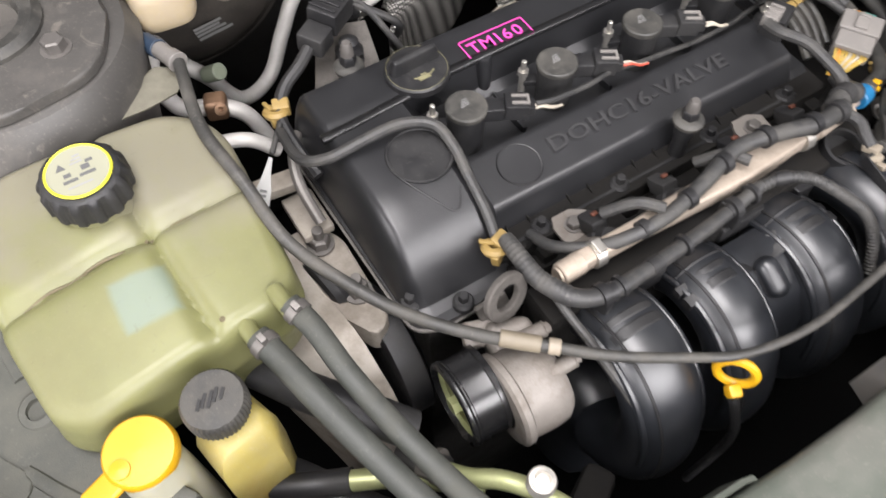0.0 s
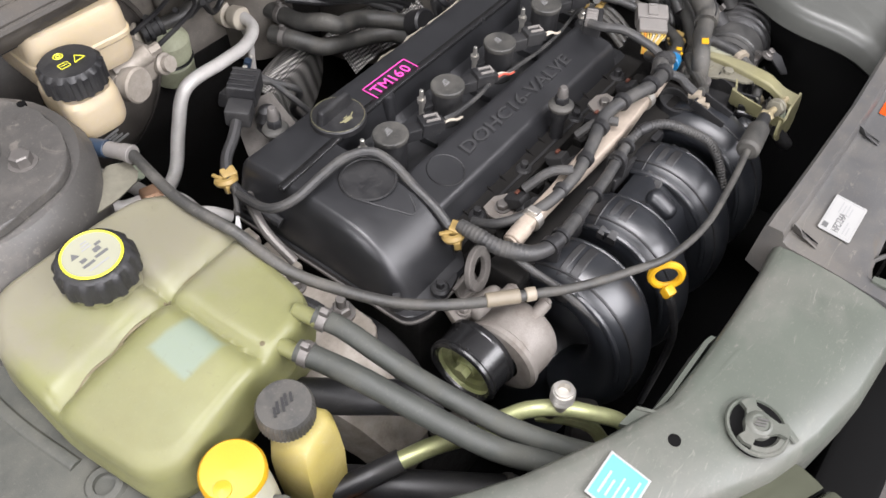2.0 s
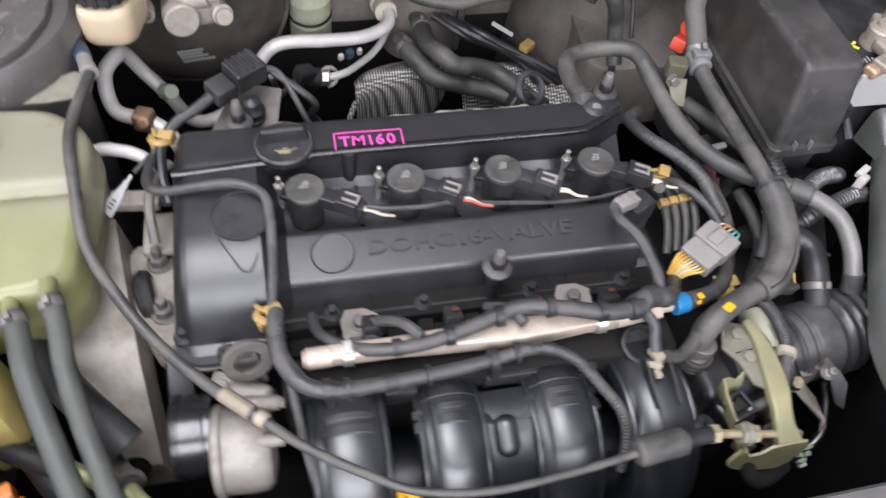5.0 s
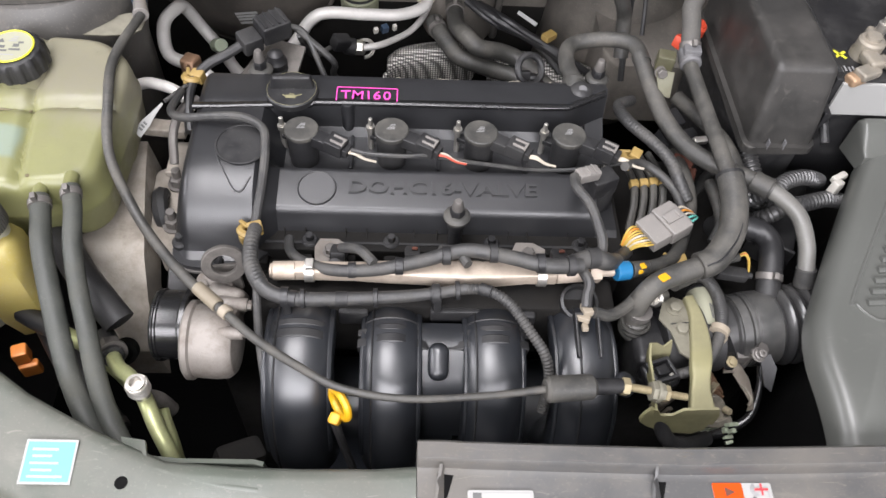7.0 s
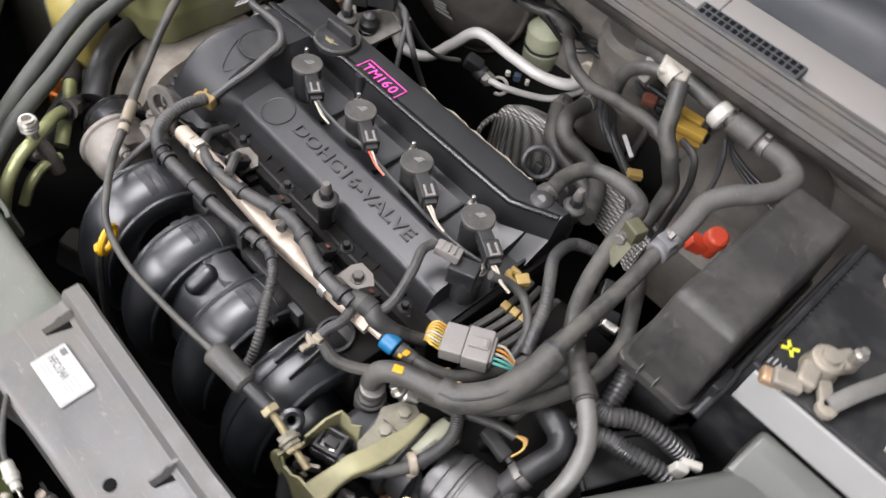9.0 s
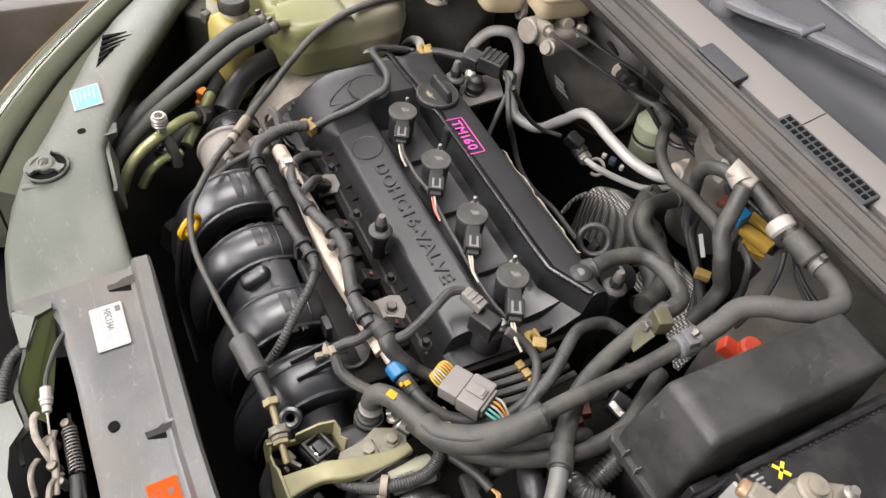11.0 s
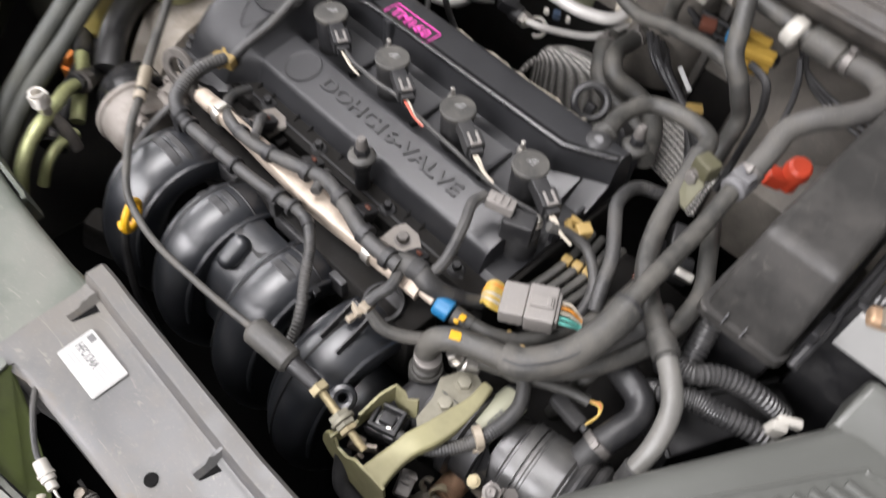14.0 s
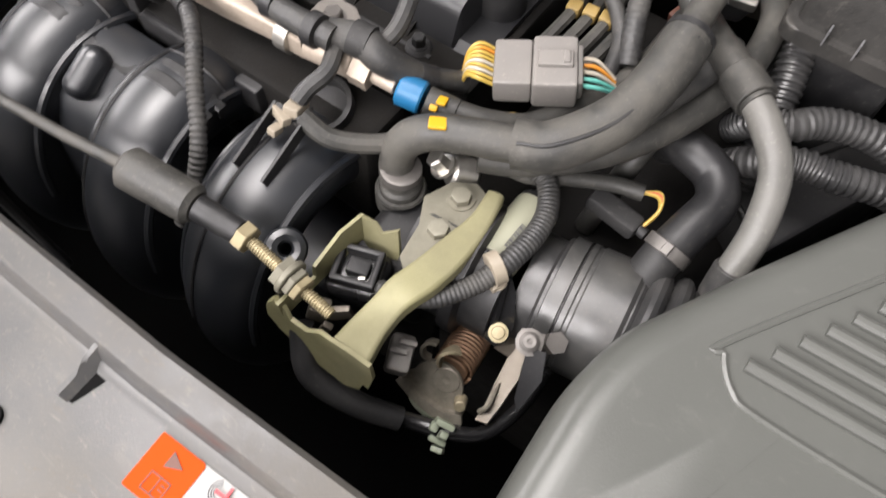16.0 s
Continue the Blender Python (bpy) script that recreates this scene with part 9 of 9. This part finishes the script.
rod(b, (0.248, 0.2665, 0.977), (0.283, 0.267, 0.974), 0.0145, None, 18, 0.002)
solo("hose_sleeve", b, "rubber", "grey sleeve on the hose", "sleeve")
b = B()
box(b, (0.165, 0.266, 0.99), (0.034, 0.03, 0.014), turn(20, 0, 20), 0.004, 3)
box(b, (0.188, 0.278, 1.0), (0.03, 0.014, 0.010), turn(20, 0, 30), 0.003, 3)
box(b, (0.196, 0.284, 1.004), (0.008, 0.02, 0.012), turn(20, 0, 30), 0.002)
lathe(b, (0.158, 0.262, 0.985), (1, -0.2, -0.1), [(0.0125, 0), (0.0125, 0.016)], 20)
solo("cowl_clamp", b, "clamp_plastic", "grey plastic clamp on the hose", "clamp")
b = B()
box(b, (0.135, 0.278, 0.966), (0.022, 0.014, 0.014), turn(10, 0, 30), 0.002)
box(b, (0.128, 0.284, 0.95), (0.012, 0.012, 0.02), turn(0, 15, 20), 0.002)
solo("white_plug", b, "white", "white plastic plug beside the clamp", "plug")
hose("braided_hose", [(0.285, 0.267, 0.974), (0.316, 0.262, 0.978), (0.336, 0.246, 0.978), (0.337, 0.220, 0.978), (0.325, 0.198, 0.974), (0.308, 0.179, 0.969), (0.295, 0.163, 0.956), (0.295, 0.145, 0.939), (0.294, 0.121, 0.920)], 0.0108, "braid", "braided grey hose curving behind the fuse box", "hose", 22, ends=(0, 8))
hose("drop_hose", [(0.185, 0.244, 0.994), (0.195, 0.230, 0.976), (0.205, 0.217, 0.954), (0.221, 0.213, 0.936), (0.231, 0.213, 0.917), (0.238, 0.218, 0.897), (0.240, 0.212, 0.877), (0.241, 0.196, 0.85)], 0.0095, "rubber", "grey hose dropping from the clamp", "hose", 14)
hose("loop_hose", [(0.092, 0.305, 0.87), (0.097, 0.29, 0.905), (0.108, 0.272, 0.94), (0.125, 0.262, 0.965), (0.145, 0.259, 0.978), (0.165, 0.262, 0.98)], 0.0085, "rubber", "grey hose looping up to the clamp", "hose", 14)
hose("black_wire", [(0.215, 0.25, 0.93), (0.238, 0.24, 0.93), (0.246, 0.238, 0.915), (0.25, 0.24, 0.89), (0.252, 0.23, 0.85), (0.255, 0.21, 0.8)], 0.0042, "rubber_dark", "black wire behind the drop hose", "wire", 8)
oc2 = thing("orange_connector", (0.19, 0.33, 0.86), "amber and blue wiring connector below the cowl", "connector")
for p, s, mt, a in (((0.203, 0.292, 0.914), (0.04, 0.014, 0.012), "amber", 15), ((0.19, 0.31, 0.916), (0.036, 0.011, 0.010), "amber", 5), ((0.206, 0.292, 0.900), (0.030, 0.020, 0.010), "amber", 35), ((0.2, 0.303, 0.906), (0.05, 0.012, 0.008), "plastic", 10), ((0.178, 0.28, 0.93), (0.016, 0.02, 0.014), "blue", 10), ((0.135, 0.31, 0.9), (0.018, 0.014, 0.012), "rust_red", 25)):
    b = B()
    box(b, p, s, turn(10, 0, a), 0.002)
    part("housing", b, mt, oc2)
for i in range(4):
    hose("dark_loom", [(0.05 + 0.009 * i, 0.36, 0.81 - 0.003 * i), (0.077 + 0.01 * i, 0.335 - 0.004 * i, 0.803 + 0.004 * (i % 2)), (0.1 + 0.012 * i, 0.328 - 0.005 * i, 0.793), (0.128 + 0.013 * i, 0.325 - 0.008 * i, 0.782), (0.158 + 0.014 * i, 0.31 - 0.01 * i, 0.773), (0.19 + 0.014 * i, 0.28, 0.75)], 0.0052 + 0.001 * (i % 3), "rubber_dark", "black wiring loom behind the engine", "loom", 10)
b = B()
m = on_plane((0.118, 0.315, 0.822), (0.030, -0.012, -0.014), (0.01, 0.012, 0.008))
card(b, m, 0, 0.002, 0.032, 0.0075, 0.001)
solo("white_wire_tag", b, "label", "white paper tag on the loom", "tag")
b = B()
box(b, (0.166, 0.296, 0.802), (0.02, 0.014, 0.01), turn(0, 0, 40), 0.002)
solo("beige_clip", b, "clip_yellow", "beige plastic loom clip behind the engine", "clip")

# bracket with bolt at the hose junction
jb = thing("hose_bracket", (0.262, 0.1, 0.88), "dark olive bracket at the hose junction", "bracket")
b = B()
box(b, (0.262, 0.105, 0.921), (0.021, 0.018, 0.02), turn(0, 0, -15), 0.003)
part("block", b, "olive_dark", jb)
b = B()
plate(b, [(0.251, 0.098, 0.914), (0.272, 0.094, 0.914), (0.270, 0.078, 0.89), (0.258, 0.081, 0.89)], (0, -0.8, 0.5), 0.0025)
part("tab", b, "olive_dark", jb)
b = B()
hexa(b, (0.258, 0.096, 0.912), (0, -1, 0.3), 0.006, 0.008)
part("bolt", b, "clamp", jb)
b = B()
rod(b, (0.318, 0.187, 0.9), (0.32, 0.183, 0.916), 0.013, 0.0115, 20, 0.003)
rod(b, (0.318, 0.187, 0.88), (0.318, 0.187, 0.9), 0.0085, 0.010, 16)
box(b, (0.305, 0.175, 0.893), (0.022, 0.018, 0.016), turn(0, 20, 40), 0.003)
solo("red_cap", b, "red", "bright red terminal cap behind the fuse box", "cap")
b = B()
box(b, (0.286, 0.016, 0.846), (0.024, 0.016, 0.014), turn(15, 0, -20), 0.002)
box(b, (0.293, 0.003, 0.838), (0.014, 0.02, 0.014), turn(15, 0, -20), 0.002)
solo("brown_connector", b, "rust_red", "brownish red connector between the hoses", "connector")
b = B()
for p in ((0.27, 0.045, 0.855), (0.3, 0.05, 0.85), (0.28, 0.07, 0.862)):
    box(b, p, (0.02, 0.024, 0.018), turn(15, 10, 30), 0.003)
solo("relay_block", b, "plastic", "black connectors beside the gearbox bracket", "connector")
b = B()
box(b, (0.308, 0.04, 0.86), (0.018, 0.008, 0.01), turn(20, 0, 10), 0.002)
solo("steel_clip", b, "zinc", "bright steel spring clip", "clip")

# ---- coolant hoses and steering pipes ----
hose("radiator_hose", [(-0.351, -0.098, 0.911), (-0.344, -0.122, 0.906), (-0.339, -0.156, 0.895), (-0.33, -0.191, 0.878), (-0.319, -0.224, 0.862), (-0.307, -0.259, 0.848), (-0.292, -0.292, 0.836), (-0.268, -0.330, 0.818), (-0.24, -0.372, 0.785)], [0.0086, 0.0086, 0.0086, 0.0087, 0.0089, 0.0092, 0.0092, 0.0092, 0.0092], "hose_green", "grey coolant hose from the tank to the radiator", "hose", 16, ends=(0,))
hose("radiator_hose", [(-0.38, -0.106, 0.904), (-0.373, -0.13, 0.901), (-0.366, -0.157, 0.897), (-0.357, -0.186, 0.885), (-0.348, -0.212, 0.872), (-0.338, -0.24, 0.859), (-0.326, -0.268, 0.846), (-0.304, -0.305, 0.832), (-0.275, -0.345, 0.80)], [0.0095, 0.0095, 0.0097, 0.0097, 0.0099, 0.0099, 0.0099, 0.0099, 0.0099], "hose_green", "grey coolant hose from the tank to the radiator", "hose", 16, ends=(0,))
acp = thing("refrigerant_line", (-0.26, -0.28, 0.8), "greenish aluminium refrigerant line with service port", "pipe")
b = B()
tube(b, [(-0.315, -0.215, 0.812), (-0.297, -0.243, 0.825), (-0.278, -0.26, 0.834), (-0.261, -0.281, 0.837), (-0.247, -0.305, 0.834), (-0.232, -0.328, 0.822), (-0.225, -0.345, 0.79)], 0.0072, 12)
part("tube", b, "green", acp)
b = B()
rod(b, (-0.261, -0.281, 0.84), (-0.261, -0.281, 0.854), 0.0065, None, 16)
for i in range(3):
    ring(b, (-0.261, -0.281, 0.855 + 0.0045 * i), (0, 0, 1), 0.0082, 0.0022, 18, 6)
lathe(b, (-0.261, -0.281, 0.852), (0, 0, 1), [(0.008, 0), (0.008, 0.017), (0.0055, 0.0172), (0.005, 0.01)], 18)
part("service_port", b, "zinc", acp, "bright steel service port")
b = B()
rod(b, (-0.326, -0.198, 0.802), (-0.305, -0.231, 0.82), 0.0105, None, 14)
part("sleeve", b, "rubber_dark", acp)
b = B()
lathe(b, (-0.3155, -0.2145, 0.8115), (0.55, -0.75, 0.4), [(0.0125, 0), (0.0125, 0.012), (0.010, 0.0125), (0.010, 0.02)], 6)
lathe(b, (-0.309, -0.223, 0.816), (0.55, -0.75, 0.4), [(0.0135, 0), (0.0135, 0.004)], 20)
part("union_nut", b, "alu_dark", acp, "dirty aluminium union nut")
b = B()
tube(b, [(-0.262, -0.278, 0.834), (-0.255, -0.272, 0.815), (-0.25, -0.27, 0.79)], 0.0075, 12)
part("drop_tube", b, "alu_dark", acp)
hose("refrigerant_branch", [(-0.26, -0.262, 0.80), (-0.25, -0.285, 0.806), (-0.24, -0.305, 0.8), (-0.235, -0.32, 0.78)], 0.0062, "green", "second greenish pipe below the line", "pipe", 10)
hose("lower_radiator_hose", [(-0.43, -0.13, 0.775), (-0.40, -0.165, 0.772), (-0.375, -0.2, 0.768), (-0.34, -0.245, 0.76), (-0.31, -0.28, 0.75)], 0.0155, "rubber_dark", "thick black lower hose", "hose", 16, ends=(4,))
hose("suction_hose", [(-0.39, -0.09, 0.83), (-0.365, -0.13, 0.835), (-0.335, -0.165, 0.83), (-0.31, -0.19, 0.815)], 0.0155, "rubber_dark", "black suction hose below the tank", "hose", 16)
hose("steering_line", [(-0.385, -0.185, 0.795), (-0.367, -0.195, 0.80), (-0.339, -0.21, 0.802), (-0.31, -0.23, 0.80), (-0.285, -0.25, 0.79)], 0.0082, "green", "oily greenish pipe between the hoses", "pipe", 16)
hose("steering_hose", [(-0.42, -0.165, 0.79), (-0.40, -0.177, 0.793), (-0.383, -0.186, 0.795), (-0.366, -0.1955, 0.80)], 0.0102, "rubber_dark", "black rubber hose on the greenish pipe", "hose", 16)
b = B()
box(b, (-0.2, -0.29, 0.7), (0.05, 0.03, 0.06), turn(0, 20, 30), 0.008)
solo("oily_bracket", b, "block", "dark oily bracket deep in the bay", "bracket")
b = B()
box(b, (-0.425, -0.195, 0.757), (0.016, 0.016, 0.02), turn(0, 0, 20), 0.003)
box(b, (-0.42, -0.201, 0.739), (0.02, 0.010, 0.02), turn(0, 0, 20), 0.003)
solo("orange_connector_small", b, "orange", "small orange connector by the headlight", "connector")
hose("lower_cable", [(0.211, -0.284, 0.815), (0.226, -0.298, 0.792), (0.252, -0.293, 0.773), (0.277, -0.2825, 0.762)], [0.0072, 0.0078, 0.0078, 0.0074], "rubber_dark", "black sleeved cable below the bracket", "cable", 14)
hose("lower_cable_tail", [(0.272, -0.2845, 0.764), (0.285, -0.278, 0.758), (0.306, -0.271, 0.760), (0.324, -0.261, 0.771), (0.333, -0.238, 0.787), (0.333, -0.221, 0.802)], [0.0052, 0.0052, 0.005, 0.0045, 0.004, 0.004], "shiny", "thin glossy black cable passing the lever clip", "cable", 12)
b = B()
box(b, (0.3015, -0.272, 0.772), (0.012, 0.004, 0.009), turn(20, 15, 12), 0.0012)
box(b, (0.2965, -0.275, 0.7655), (0.005, 0.006, 0.006), turn(20, 15, 12), 0.0012)
box(b, (0.303, -0.276, 0.7635), (0.005, 0.005, 0.012), turn(10, 15, 12), 0.0012)
box(b, (0.3015, -0.279, 0.757), (0.011, 0.004, 0.005), turn(20, 15, 12), 0.0012)
box(b, (0.304, -0.2815, 0.750), (0.008, 0.004, 0.007), turn(20, -10, 12), 0.0012)
solo("cable_clip", b, "pale_green", "pale grey green clip on the lower cable", "clip")
# sensor with barcode sticker beside the arm
sn = thing("flow_sensor", (0.287, -0.165, 0.8), "black sensor with barcode sticker", "sensor")
b = B()
rod(b, (0.276, -0.197, 0.824), (0.278, -0.144, 0.824), 0.0134, None, 24, 0.002)
part("body", b, "plastic", sn)
b = B()
rod(b, (0.2763, -0.194, 0.8245), (0.2778, -0.150, 0.8245), 0.0140, None, 24, 0)
part("sticker", b, "disc_label", sn, "beige barcode sticker")
b = B()
for i in range(9):
    w = (0.0011, 0.0006, 0.0014, 0.0005, 0.0009)[i % 5]
    box(b, (0.2815 + 0.00004 * i, -0.187 + i * 0.0020, 0.8378), (0.0065, w, 0.0008), turn(0, 22, -3), 0)
for k in range(6):
    box(b, (0.2872, -0.189 + k * 0.0034, 0.8345), (0.0016, 0.0024, 0.0008), turn(0, 45, -3), 0)
part("bar_print", b, "ink", sn)
hose("sensor_loom", [(0.235, -0.245, 0.826), (0.252, -0.241, 0.830), (0.266, -0.233, 0.832), (0.279, -0.213, 0.834), (0.2865, -0.193, 0.839), (0.289, -0.172, 0.84), (0.286, -0.155, 0.842), (0.276, -0.142, 0.846), (0.262, -0.142, 0.85)], [0.0054, 0.0054, 0.0056, 0.006, 0.0066, 0.0068, 0.0066, 0.0066, 0.0066], "conduit", "ribbed loom to the throttle sensor", "loom", 12, ribs=0.0026, depth=0.0004)
b = B()
lathe(b, (0.2805, -0.205, 0.8375), (0.5, 0.85, 0.1), [(0.0085, 0), (0.0098, 0.0005), (0.0098, 0.007), (0.0085, 0.0075)], 20)
box(b, (0.287, -0.206, 0.829), (0.008, 0.010, 0.010), turn(0, 0, -25), 0.002)
lathe(b, (0.287, -0.206, 0.83), (0.4, -0.3, 1), [(0.004, 0), (0.0035, 0.004)], 10)
solo("pale_loom_clip", b, "pale", "cream clip round the sensor loom", "clip")
hose("oxygen_wire", [(0.24, -0.15, 0.848), (0.265, -0.143, 0.842), (0.283, -0.13, 0.84), (0.306, -0.116, 0.838), (0.324, -0.11, 0.837)], 0.005, "rubber", "thin sleeved wire with open end", "wire", 14)
for i, mt in enumerate(("wire_yellow", "wire_red", "wire_yellow")):
    hose("loose_wire", [(0.324, -0.11, 0.838), (0.333, -0.105 - 0.0015 * i, 0.838), (0.337, -0.113, 0.834 - 0.001 * i), (0.334, -0.126, 0.83)], 0.0012, mt, "thin loose coloured wire", "wire", 6)
b = B()
box(b, (0.316, -0.126, 0.829), (0.034, 0.014, 0.012), turn(0, 5, -5), 0.003)
rod(b, (0.33, -0.127, 0.829), (0.338, -0.128, 0.828), 0.0035)
solo("black_plug", b, "plastic", "black plug above the air duct", "plug")

for i in range(3):
    hose("cowl_wire", [(0.235 + 0.004 * i, 0.30, 0.945), (0.252 + 0.005 * i, 0.302, 0.922 - 0.006 * i), (0.285 + 0.004 * i, 0.30, 0.91 - 0.007 * i), (0.313, 0.298, 0.907 - 0.008 * i), (0.345, 0.29, 0.91 - 0.008 * i), (0.38, 0.27, 0.9)], 0.0024, "rubber_dark", "thin black wire below the cowl", "wire", 8)
